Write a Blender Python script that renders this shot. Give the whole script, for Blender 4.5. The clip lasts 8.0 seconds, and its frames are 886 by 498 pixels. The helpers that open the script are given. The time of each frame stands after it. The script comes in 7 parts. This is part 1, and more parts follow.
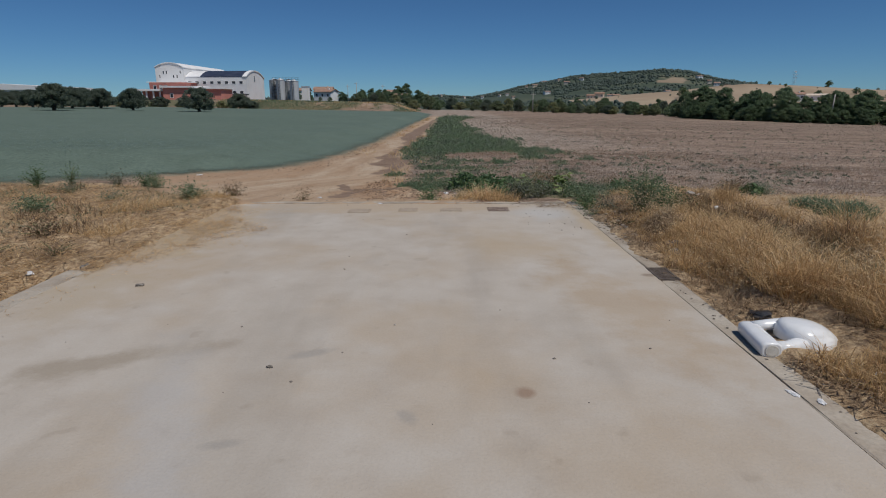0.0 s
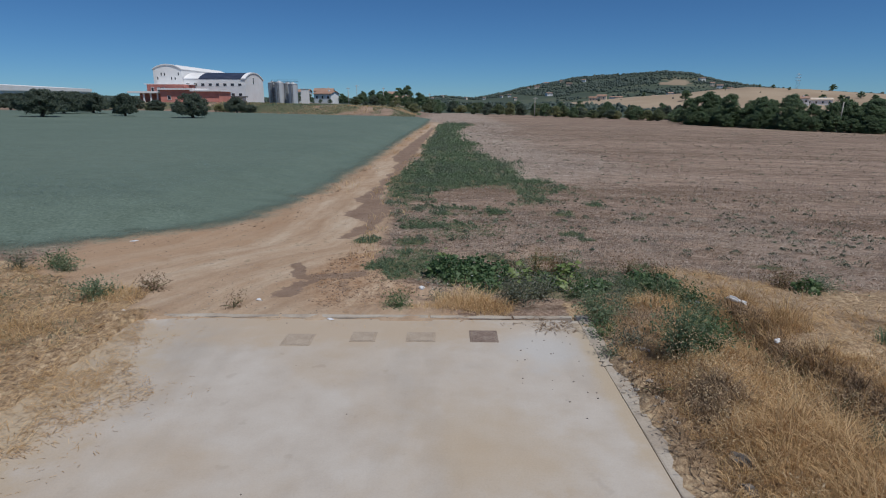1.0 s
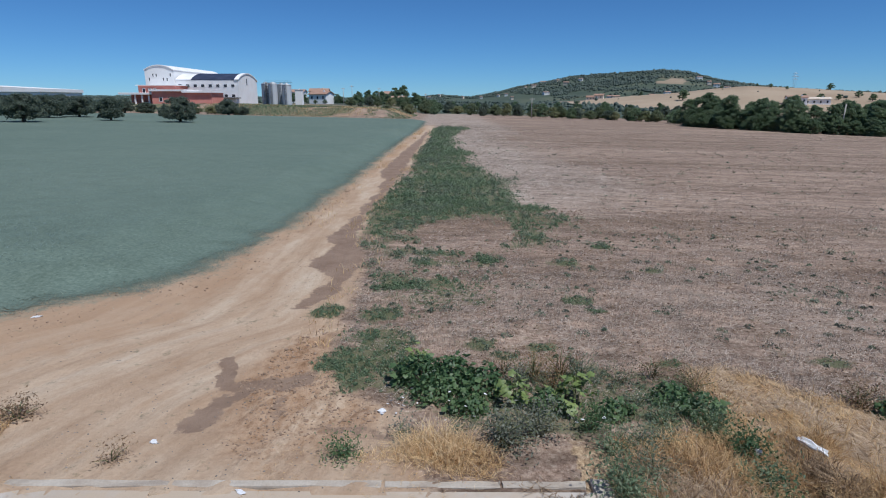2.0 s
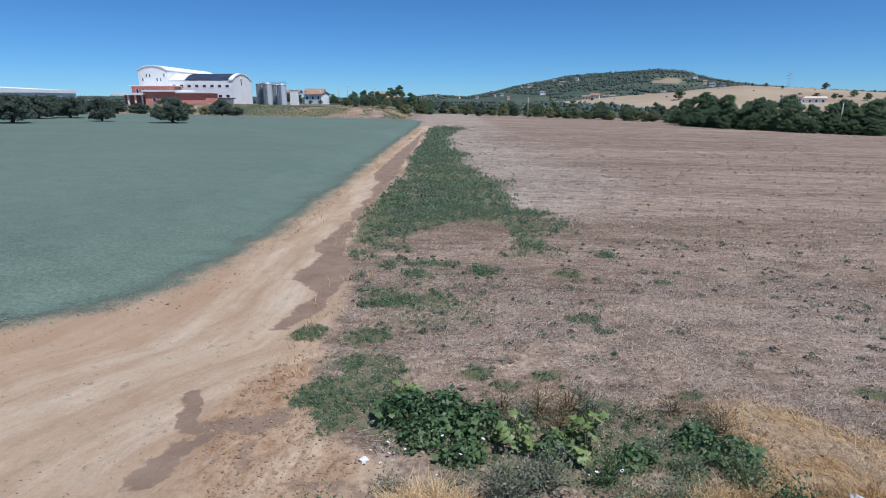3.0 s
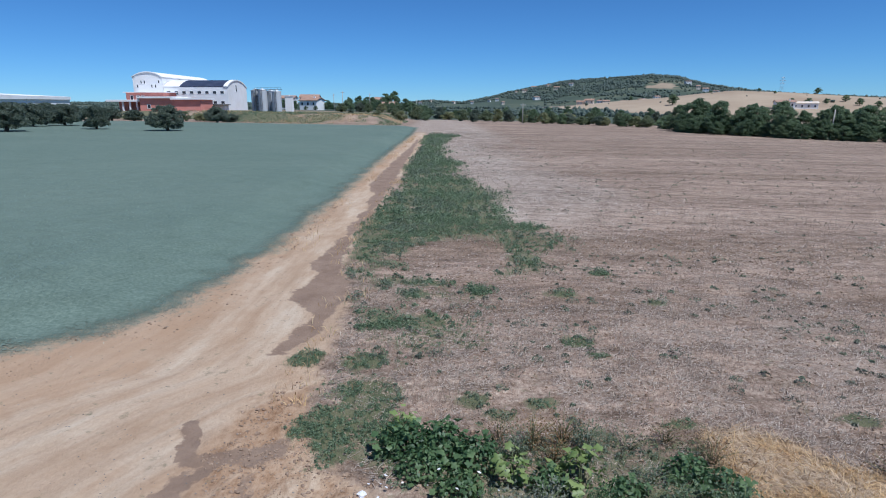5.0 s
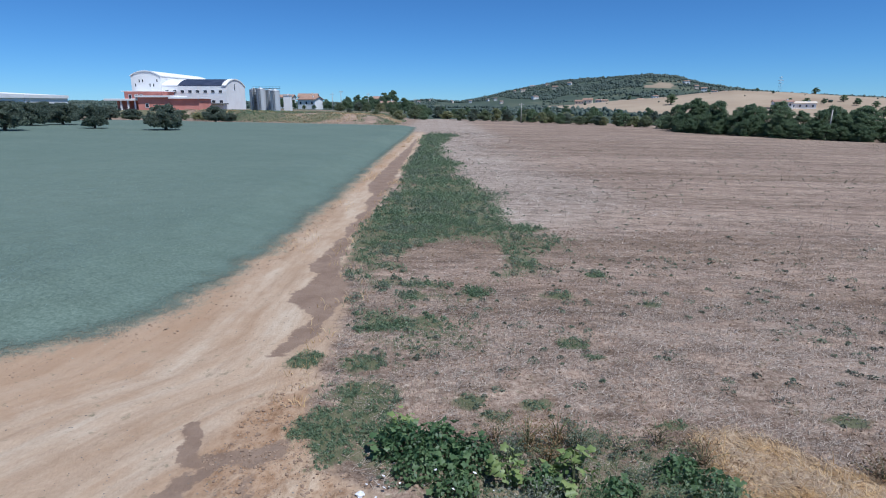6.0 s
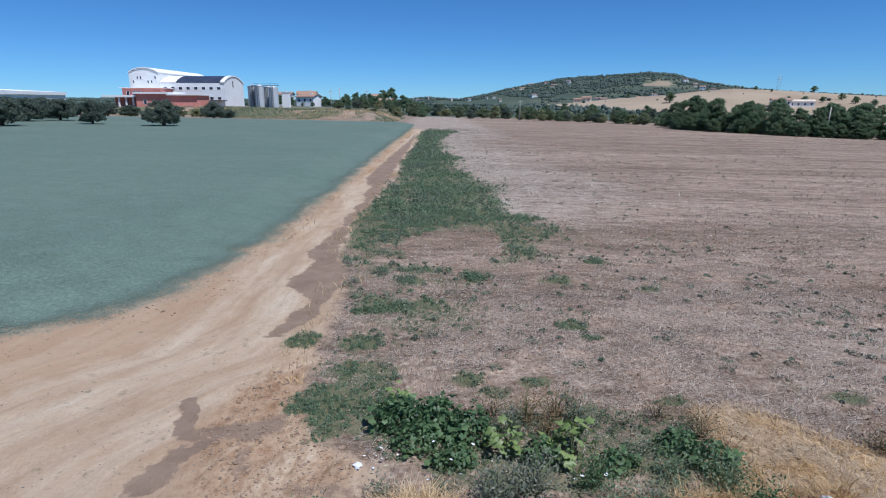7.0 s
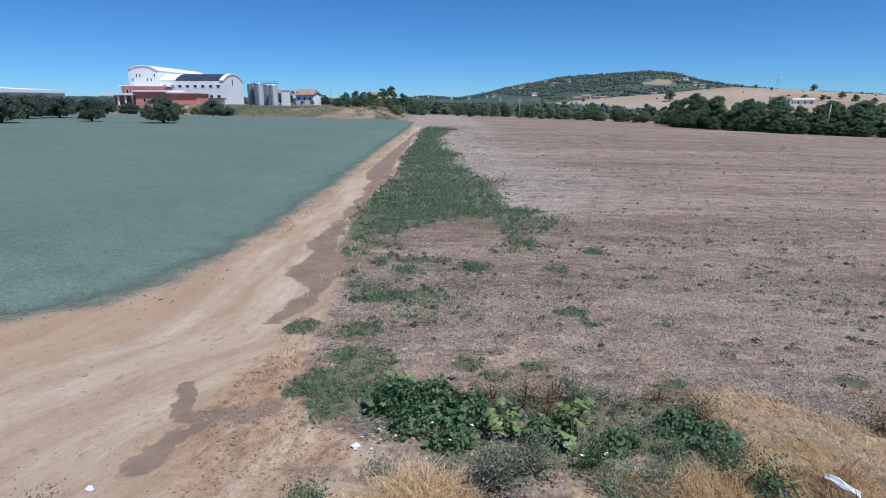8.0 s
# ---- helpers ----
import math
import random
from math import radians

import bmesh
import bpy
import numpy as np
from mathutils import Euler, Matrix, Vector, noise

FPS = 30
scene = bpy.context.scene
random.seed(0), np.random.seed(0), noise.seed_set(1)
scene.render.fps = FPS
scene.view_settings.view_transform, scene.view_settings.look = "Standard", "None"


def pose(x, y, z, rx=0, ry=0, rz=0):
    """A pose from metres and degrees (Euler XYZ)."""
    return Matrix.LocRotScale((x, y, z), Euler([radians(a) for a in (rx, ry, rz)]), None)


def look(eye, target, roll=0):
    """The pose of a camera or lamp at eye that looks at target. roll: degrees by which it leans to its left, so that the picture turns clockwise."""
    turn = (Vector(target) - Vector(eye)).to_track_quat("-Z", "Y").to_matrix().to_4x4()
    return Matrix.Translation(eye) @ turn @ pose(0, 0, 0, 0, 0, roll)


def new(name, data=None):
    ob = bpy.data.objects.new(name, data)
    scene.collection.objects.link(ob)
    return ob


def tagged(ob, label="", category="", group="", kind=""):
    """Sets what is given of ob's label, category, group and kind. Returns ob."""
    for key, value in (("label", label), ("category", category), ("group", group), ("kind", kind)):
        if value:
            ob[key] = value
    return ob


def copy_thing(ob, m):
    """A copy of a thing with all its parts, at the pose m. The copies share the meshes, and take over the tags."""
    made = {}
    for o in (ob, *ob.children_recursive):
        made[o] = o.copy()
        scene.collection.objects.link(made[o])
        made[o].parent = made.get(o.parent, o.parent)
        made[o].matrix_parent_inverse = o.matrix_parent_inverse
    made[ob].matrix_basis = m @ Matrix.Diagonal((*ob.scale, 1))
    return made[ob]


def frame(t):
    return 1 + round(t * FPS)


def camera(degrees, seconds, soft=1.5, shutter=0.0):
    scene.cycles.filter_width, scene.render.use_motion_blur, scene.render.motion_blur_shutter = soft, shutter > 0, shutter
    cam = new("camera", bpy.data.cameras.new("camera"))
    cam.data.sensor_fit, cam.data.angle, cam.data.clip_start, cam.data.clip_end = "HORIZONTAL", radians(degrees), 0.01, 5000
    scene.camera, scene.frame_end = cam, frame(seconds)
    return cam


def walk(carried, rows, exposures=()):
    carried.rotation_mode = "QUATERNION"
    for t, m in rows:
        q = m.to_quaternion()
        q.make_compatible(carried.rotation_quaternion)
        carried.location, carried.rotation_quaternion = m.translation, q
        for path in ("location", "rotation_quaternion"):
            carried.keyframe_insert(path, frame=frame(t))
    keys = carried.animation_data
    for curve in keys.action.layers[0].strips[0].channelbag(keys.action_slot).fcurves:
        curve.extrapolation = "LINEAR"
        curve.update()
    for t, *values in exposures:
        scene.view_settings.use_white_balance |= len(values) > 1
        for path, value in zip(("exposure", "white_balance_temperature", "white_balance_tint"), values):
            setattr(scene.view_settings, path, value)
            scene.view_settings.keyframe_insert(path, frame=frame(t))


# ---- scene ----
cam = camera(75.0, 8.0, 1.05)
PATH = [
    (0, (0.156, 0.143, 1.587), (0.143, 2.081, 1.092), -0.1),
    (0.5, (0.344, 1.318, 2.053), (0.329, 3.256, 1.56), 0.0),
    (1, (0.51, 2.58, 2.557), (0.493, 4.518, 2.063), 0.2),
    (1.5, (0.668, 3.818, 3.019), (0.653, 5.754, 2.518), 0.2),
    (2, (0.81, 4.884, 3.191), (0.802, 6.821, 2.693), 0.1),
    (3.5, (0.861, 5.784, 3.19), (0.869, 7.721, 2.692), 0.0),
    (4, (0.855, 5.79, 3.312), (0.867, 7.73, 2.826), -0.0),
    (4.5, (0.851, 5.759, 3.424), (0.868, 7.7, 2.942), -0.1),
    (6, (0.871, 5.614, 3.596), (0.896, 7.554, 3.111), -0.0),
    (6.5, (0.872, 5.572, 3.499), (0.901, 7.512, 3.011), 0.0),
    (7, (0.874, 5.577, 3.328), (0.904, 7.516, 2.837), 0.1),
    (7.5, (0.887, 5.604, 3.172), (0.919, 7.542, 2.68), 0.1),
    (8, (0.883, 5.577, 3.136), (0.914, 7.515, 2.641), 0.1),
]
EXPOSURES = [(0.0, -0.5, 6350, 10), (0.5, -0.48, 6250, 10), (1.0, -0.34, 6080, 10), (1.5, -0.19, 5880, 10), (2.0, 0.04, 5780, 10), (3.5, 0.25, 5650, 10), (4.5, 0.25, 5550, 10), (6.0, 0.25, 5500, 10), (8.0, 0.25, 5500, 10)]
walk(cam, [(t, look(eye, target, roll)) for t, eye, target, roll in PATH], EXPOSURES)

# ---- world and sun ----
SUN_EL, SUN_AZ = 62.0, 134.0          # degrees; azimuth clockwise from +y
world = bpy.data.worlds.new("sky_world")
scene.world = world
world.use_nodes = True
wt = world.node_tree
sky = wt.nodes.new("ShaderNodeTexSky")
sky.sky_type = "NISHITA"
sky.sun_disc = False
sky.sun_elevation, sky.sun_rotation = radians(SUN_EL), radians(SUN_AZ)
sky.altitude, sky.air_density, sky.dust_density, sky.ozone_density = 900, 0.75, 0.0, 6.0
wt.nodes["Background"].inputs["Strength"].default_value = 0.065
deep = wt.nodes.new("ShaderNodeMix")          # a dry, deep blue summer sky
deep.data_type, deep.blend_type = "RGBA", "MULTIPLY"
deep.inputs[0].default_value, deep.inputs[7].default_value = 1.0, (0.68, 1.0, 1.19, 1)
wt.links.new(sky.outputs[0], deep.inputs[6])
wt.links.new(deep.outputs[2], wt.nodes["Background"].inputs[0])

sun = new("sun", bpy.data.lights.new("sun", "SUN"))
sun.data.energy, sun.data.angle, sun.data.color = 4.0, radians(0.53), (1.0, 0.95, 0.87)
to_sun = Vector((math.sin(radians(SUN_AZ)) * math.cos(radians(SUN_EL)), math.cos(radians(SUN_AZ)) * math.cos(radians(SUN_EL)), math.sin(radians(SUN_EL))))
sun.matrix_world = look(to_sun * 50, (0, 0, 0))


# ---- materials ----
def nodes_of(name):
    m = bpy.data.materials.new(name)
    m.use_nodes = True
    return m, m.node_tree, m.node_tree.nodes["Principled BSDF"]


def add(t, kind, **values):
    n = t.nodes.new(kind)
    for key, value in values.items():
        if key in n.inputs:
            n.inputs[key].default_value = value
    return n


def noise_tex(t, scale, detail=4.0, rough=0.55, stretch=None, coords="Object"):
    tc = t.nodes.new("ShaderNodeTexCoord")
    n = add(t, "ShaderNodeTexNoise", Scale=scale, Detail=detail, Roughness=rough)
    if stretch:
        mp = t.nodes.new("ShaderNodeMapping")
        mp.inputs["Scale"].default_value = stretch
        t.links.new(tc.outputs[coords], mp.inputs[0])
        t.links.new(mp.outputs[0], n.inputs["Vector"])
    else:
        t.links.new(tc.outputs[coords], n.inputs["Vector"])
    return n.outputs["Fac"]


def ramp(t, fac, stops):
    r = t.nodes.new("ShaderNodeValToRGB")
    while len(r.color_ramp.elements) < len(stops):
        r.color_ramp.elements.new(0.5)
    for e, (p, c) in zip(r.color_ramp.elements, stops):
        e.position, e.color = p, (*c, 1) if len(c) == 3 else c
    t.links.new(fac, r.inputs[0])
    return r.outputs[0]


def mix(t, fac, a, b, blend="MIX"):
    m = t.nodes.new("ShaderNodeMix")
    m.data_type, m.blend_type = "RGBA", blend
    for value, socket in ((fac, m.inputs[0]), (a, m.inputs[6]), (b, m.inputs[7])):
        if isinstance(value, bpy.types.NodeSocket):
            t.links.new(value, socket)
        elif isinstance(value, (int, float)):
            socket.default_value = value
        else:
            socket.default_value = (*value, 1)
    return m.outputs[2]


def maths(t, op, a, b=0.0, clamp=False):
    m = t.nodes.new("ShaderNodeMath")
    m.operation, m.use_clamp = op, clamp
    for value, socket in ((a, m.inputs[0]), (b, m.inputs[1])):
        if isinstance(value, bpy.types.NodeSocket):
            t.links.new(value, socket)
        else:
            socket.default_value = value
    return m.outputs[0]


def bump(t, bsdf, height, strength=0.5, distance=0.02):
    b = add(t, "ShaderNodeBump", Strength=strength, Distance=distance)
    t.links.new(height, b.inputs["Height"])
    t.links.new(b.outputs[0], bsdf.inputs["Normal"])


def surface(name, colours, scale=4.0, fine=40.0, rough=0.8, metal=0.0, strength=0.4, distance=0.01, stretch=None, dirt=0.25):
    """A weathered surface: a coarse and a fine noise between three colours, and a fine relief."""
    m, t, b = nodes_of(name)
    coarse, small = noise_tex(t, scale, stretch=stretch), noise_tex(t, fine, 3.0, stretch=stretch)
    c = ramp(t, coarse, [(0.3, colours[0]), (0.5, colours[1]), (0.72, colours[2])])
    c = mix(t, dirt, c, ramp(t, small, [(0.3, (0.35, 0.33, 0.3)), (0.65, (1, 1, 1))]), "MULTIPLY")
    t.links.new(c, b.inputs["Base Color"])
    b.inputs["Roughness"].default_value, b.inputs["Metallic"].default_value = rough, metal
    bump(t, b, small, strength, distance)
    return m


def leafy(name, dark, mid, light, through_light=0.25, rough=0.55):
    """Leaves and blades: every leaf has its own shade; some light passes through."""
    m, t, b = nodes_of(name)
    g = t.nodes.new("ShaderNodeNewGeometry")
    patch = noise_tex(t, 0.9, 3.0)
    own = t.nodes.new("ShaderNodeObjectInfo")
    f = maths(t, "ADD", maths(t, "MULTIPLY", g.outputs["Random Per Island"], 0.5), maths(t, "MULTIPLY", patch, 0.4))
    f = maths(t, "ADD", f, maths(t, "MULTIPLY", maths(t, "SUBTRACT", own.outputs["Random"], 0.3), 0.28))
    c = ramp(t, f, [(0.2, dark), (0.5, mid), (0.8, light)])
    t.links.new(c, b.inputs["Base Color"])
    b.inputs["Roughness"].default_value = rough
    tr = t.nodes.new("ShaderNodeBsdfTranslucent")
    t.links.new(c, tr.inputs[0])
    ms = t.nodes.new("ShaderNodeMixShader")
    ms.inputs[0].default_value = through_light
    t.links.new(b.outputs[0], ms.inputs[1])
    t.links.new(tr.outputs[0], ms.inputs[2])
    t.links.new(ms.outputs[0], t.nodes["Material Output"].inputs[0])
    return m


def attribute(t, name):
    a = t.nodes.new("ShaderNodeAttribute")
    a.attribute_name = name
    return a.outputs["Fac"]


def ground_material():
    m, t, b = nodes_of("ground_soil")
    fine, medium, coarse = noise_tex(t, 22, 6, 0.7), noise_tex(t, 2.2, 5, 0.6), noise_tex(t, 0.22, 4, 0.55)
    rows = noise_tex(t, 1.0, 5, 0.65, stretch=(0.05, 0.75, 1))
    straws = noise_tex(t, 13.0, 6, 0.8, stretch=(1.25, 0.95, 1))
    # cut cereal stubble: pale straw over pinkish brown soil, in drilled rows
    stubble = ramp(t, straws, [(0.34, (0.134, 0.093, 0.069)), (0.47, (0.298, 0.224, 0.18)), (0.58, (0.392, 0.322, 0.267)), (0.7, (0.61, 0.54, 0.46))])
    stubble = mix(t, 0.6, stubble, ramp(t, rows, [(0.34, (0.46, 0.40, 0.34)), (0.5, (0.86, 0.81, 0.77)), (0.66, (1.12, 1.1, 1.06))]), "MULTIPLY")
    bands = noise_tex(t, 1.0, 4, 0.6, stretch=(0.012, 0.26, 1))
    stubble = mix(t, 0.5, stubble, ramp(t, bands, [(0.36, (0.62, 0.58, 0.5)), (0.5, (0.98, 0.97, 0.95)), (0.64, (1.2, 1.2, 1.17))]), "MULTIPLY")
    # soil and straw mottle; its darks also paint shade between the straw clumps
    mottle = noise_tex(t, 1.7, 8, 0.82, stretch=(0.7, 1.6, 1))
    stubble = mix(t, 0.9, stubble, ramp(t, mottle, [(0.38, (0.44, 0.41, 0.37)), (0.5, (0.92, 0.9, 0.87)), (0.62, (1.33, 1.3, 1.24))]), "MULTIPLY")
    stubble = mix(t, 0.4, stubble, ramp(t, coarse, [(0.35, (0.72, 0.66, 0.62)), (0.65, (1.1, 1.08, 1.06))]), "MULTIPLY")
    litter = ramp(t, maths(t, "ADD", maths(t, "MULTIPLY", straws, 0.5), maths(t, "MULTIPLY", mottle, 0.5)), [(0.36, (0.27, 0.21, 0.17)), (0.5, (0.43, 0.37, 0.31)), (0.62, (0.6, 0.55, 0.49))])
    stubble = mix(t, maths(t, "MULTIPLY", attribute(t, "pale"), ramp(t, maths(t, "ADD", mottle, maths(t, "MULTIPLY", coarse, 0.3)), [(0.5, (0.05, 0.05, 0.05)), (0.76, (0.6, 0.6, 0.6))])), stubble, litter)
    # the track: pale trodden earth, streaked along the wheels' line
    xyz = t.nodes.new("ShaderNodeSeparateXYZ")
    t.links.new(t.nodes.new("ShaderNodeTexCoord").outputs["Object"], xyz.inputs[0])
    along = t.nodes.new("ShaderNodeCombineXYZ")
    t.links.new(attribute(t, "side"), along.inputs[0])
    t.links.new(maths(t, "MULTIPLY", xyz.outputs[1], 0.16), along.inputs[1])

    def streaks(scale, detail, rough):
        n = add(t, "ShaderNodeTexNoise", Scale=scale, Detail=detail, Roughness=rough)
        t.links.new(along.outputs[0], n.inputs["Vector"])
        return n.outputs["Fac"]
    lanes, scratches = streaks(1.3, 4, 0.6), streaks(6.0, 5, 0.7)
    dirt = ramp(t, lanes, [(0.34, (0.385, 0.272, 0.18)), (0.5, (0.465, 0.35, 0.247)), (0.66, (0.535, 0.437, 0.33))])
    dirt = mix(t, 0.3, dirt, ramp(t, coarse, [(0.35, (0.9, 0.78, 0.66)), (0.65, (1.06, 1.07, 1.08))]), "MULTIPLY")
    dirt = mix(t, 0.28, dirt, ramp(t, scratches, [(0.36, (0.72, 0.62, 0.54)), (0.5, (1, 1, 1)), (0.64, (1.12, 1.13, 1.15))]), "MULTIPLY")
    dirt = mix(t, 0.28, dirt, ramp(t, fine, [(0.3, (0.6, 0.55, 0.5)), (0.6, (1.05, 1.05, 1.05))]), "MULTIPLY")
    dirt = mix(t, 0.25, dirt, ramp(t, medium, [(0.36, (0.78, 0.68, 0.58)), (0.55, (1.03, 1.03, 1.03))]), "MULTIPLY")
    outer = ramp(t, maths(t, "ADD", attribute(t, "side"), maths(t, "MULTIPLY", medium, 0.8)), [(0.0, (1, 1, 1)), (0.45, (0, 0, 0))])
    dirt = mix(t, maths(t, "MULTIPLY", outer, 0.55), dirt, (0.37, 0.235, 0.14))
    clods = noise_tex(t, 9.0, 6, 0.7, stretch=(1.1, 0.7, 1))
    loose = mix(t, 0.8, dirt, ramp(t, clods, [(0.36, (0.5, 0.37, 0.27)), (0.47, (0.85, 0.74, 0.64)), (0.6, (1.06, 1.02, 0.98))]), "MULTIPLY")
    dirt = mix(t, attribute(t, "churned"), dirt, loose)
    wet = ramp(t, medium, [(0.3, (0.20, 0.132, 0.09)), (0.7, (0.29, 0.205, 0.145))])
    straw = ramp(t, straws, [(0.36, (0.165, 0.108, 0.065)), (0.5, (0.38, 0.268, 0.162)), (0.64, (0.6, 0.465, 0.3))])
    green = ramp(t, medium, [(0.3, (0.075, 0.09, 0.042)), (0.55, (0.14, 0.135, 0.075)), (0.75, (0.26, 0.21, 0.14))])
    crop = ramp(t, medium, [(0.3, (0.17, 0.185, 0.135)), (0.7, (0.27, 0.26, 0.19))])
    tan = ramp(t, noise_tex(t, 0.02, 5, 0.6), [(0.35, (0.31, 0.23, 0.155)), (0.6, (0.385, 0.30, 0.21))])
    # hill ground: distance haze put into the colour as a lighter blue-grey
    hill = ramp(t, noise_tex(t, 0.012, 5, 0.6), [(0.38, (0.05, 0.07, 0.052)), (0.55, (0.078, 0.098, 0.066)), (0.7, (0.17, 0.16, 0.105))])
    c = stubble
    edge = maths(t, "MULTIPLY", maths(t, "SUBTRACT", medium, 0.5), 0.7)
    speckle = maths(t, "ADD", edge, maths(t, "MULTIPLY", maths(t, "SUBTRACT", noise_tex(t, 7.5, 5, 0.7), 0.5), 1.3))
    for name, colour, broken in (("straw", straw, 1.0), ("dirt", dirt, 1.0), ("green", green, 1.9), ("crop", crop, 0.9), ("tan", tan, 0.0), ("hill", hill, 0.0), ("wet", wet, 1.15)):
        f = maths(t, "ADD", attribute(t, name), maths(t, "MULTIPLY", speckle if name in ("green", "straw", "dirt", "wet", "crop") else edge, broken))
        f = ramp(t, f, [(0.42, (0, 0, 0)), (0.64, (1, 1, 1))] if name == "wet" else [(0.30, (0, 0, 0)), (0.74, (1, 1, 1))] if name in ("green", "straw", "dirt", "crop") else [(0.40, (0, 0, 0)), (0.60, (1, 1, 1))])
        c = mix(t, f, c, colour)
        if name == "wet":
            t.links.new(ramp(t, f, [(0.0, (0.95, 0.95, 0.95)), (1.0, (0.78, 0.78, 0.78))]), b.inputs["Roughness"])
    t.links.new(c, b.inputs["Base Color"])
    b.inputs["Specular IOR Level"].default_value = 0.25
    relief = maths(t, "ADD", straws, maths(t, "MULTIPLY", fine, 0.8))
    relief = maths(t, "ADD", relief, maths(t, "MULTIPLY", maths(t, "MULTIPLY", clods, attribute(t, "churned")), 1.6))
    bump(t, b, maths(t, "ADD", relief, maths(t, "MULTIPLY", scratches, 0.5)), 0.7, 0.026)
    return m


def concrete_material():
    m, t, b = nodes_of("road_concrete")
    coarse, medium, fine = noise_tex(t, 0.45, 5, 0.6), noise_tex(t, 2.6, 5, 0.6), noise_tex(t, 60, 3)
    trail = noise_tex(t, 0.8, 4, 0.6, stretch=(1.3, 0.25, 1))
    c = ramp(t, medium, [(0.3, (0.445, 0.387, 0.325)), (0.5, (0.485, 0.43, 0.367)), (0.7, (0.515, 0.465, 0.405))])
    c = mix(t, ramp(t, coarse, [(0.46, (0, 0, 0)), (0.66, (0.75, 0.75, 0.75))]), c, (0.43, 0.325, 0.215))
    c = mix(t, ramp(t, trail, [(0.52, (0, 0, 0)), (0.72, (0.5, 0.5, 0.5))]), c, (0.31, 0.27, 0.225))
    spots = ramp(t, noise_tex(t, 5.5, 2, 0.5), [(0.68, (1, 1, 1)), (0.74, (0.6, 0.55, 0.5))])
    c = mix(t, 0.22, c, spots, "MULTIPLY")
    tc = t.nodes.new("ShaderNodeTexCoord")
    ragged = maths(t, "ADD", maths(t, "MULTIPLY", maths(t, "SUBTRACT", medium, 0.5), 1.8), maths(t, "MULTIPLY", maths(t, "SUBTRACT", noise_tex(t, 11, 4), 0.5), 0.5))
    for (x, y, sx, sy, turn), colour, amount in (((0.58, 3.0, 0.055, 0.06, 0), (0.27, 0.17, 0.11), 0.75), ((-2.0, 3.35, 0.75, 0.16, 0.45), (0.30, 0.245, 0.18), 0.6), ((2.0, 5.2, 0.07, 0.05, 0), (0.2, 0.15, 0.12), 0.8), ((0.9, 6.4, 0.9, 1.1, 0.3), (0.46, 0.365, 0.25), 0.32), ((1.5, 4.4, 0.45, 1.6, 0.25), (0.42, 0.31, 0.2), 0.5), ((-0.6, 8.75, 3.0, 0.65, 0), (0.46, 0.365, 0.265), 0.85), ((0.4, 6.0, 0.12, 5.0, 0.03), (0.36, 0.315, 0.27), 0.2), ((-1.2, 2.6, 0.25, 1.2, 0.4), (0.46, 0.44, 0.42), 0.6), ((-0.7, 3.5, 0.16, 0.06, 0.5), (0.27, 0.255, 0.24), 0.4), ((-0.9, 2.5, 0.14, 0.05, 0.2), (0.27, 0.255, 0.24), 0.4), ((-0.05, 2.75, 0.05, 0.1, 0.6), (0.25, 0.24, 0.23), 0.35), ((1.5, 8.2, 0.5, 0.6, 0), (0.5, 0.49, 0.47), 0.6), ((-3.1, 6.9, 0.95, 2.2, 0), (0.45, 0.355, 0.24), 0.9), ((-2.9, 4.6, 0.55, 1.0, 0.2), (0.44, 0.36, 0.26), 0.55), ((2.02, 7.4, 0.16, 2.2, 0), (0.45, 0.36, 0.25), 0.75)):
        mp = t.nodes.new("ShaderNodeMapping")
        mp.vector_type = "TEXTURE"
        mp.inputs["Location"].default_value, mp.inputs["Rotation"].default_value, mp.inputs["Scale"].default_value = (x, y, 0), (0, 0, turn), (sx, sy, 1000)
        t.links.new(tc.outputs["Object"], mp.inputs[0])
        length = t.nodes.new("ShaderNodeVectorMath")
        length.operation = "LENGTH"
        t.links.new(mp.outputs[0], length.inputs[0])
        f = maths(t, "ADD", length.outputs["Value"], ragged)
        c = mix(t, ramp(t, f, [(0.35, (amount,) * 3), (1.0, (0, 0, 0))]), c, colour)
    c = mix(t, 0.12, c, ramp(t, fine, [(0.3, (0.6, 0.6, 0.6)), (0.65, (1.1, 1.1, 1.1))]), "MULTIPLY")
    t.links.new(c, b.inputs["Base Color"])
    b.inputs["Roughness"].default_value = 0.85
    bump(t, b, maths(t, "ADD", fine, medium), 0.25, 0.008)
    return m


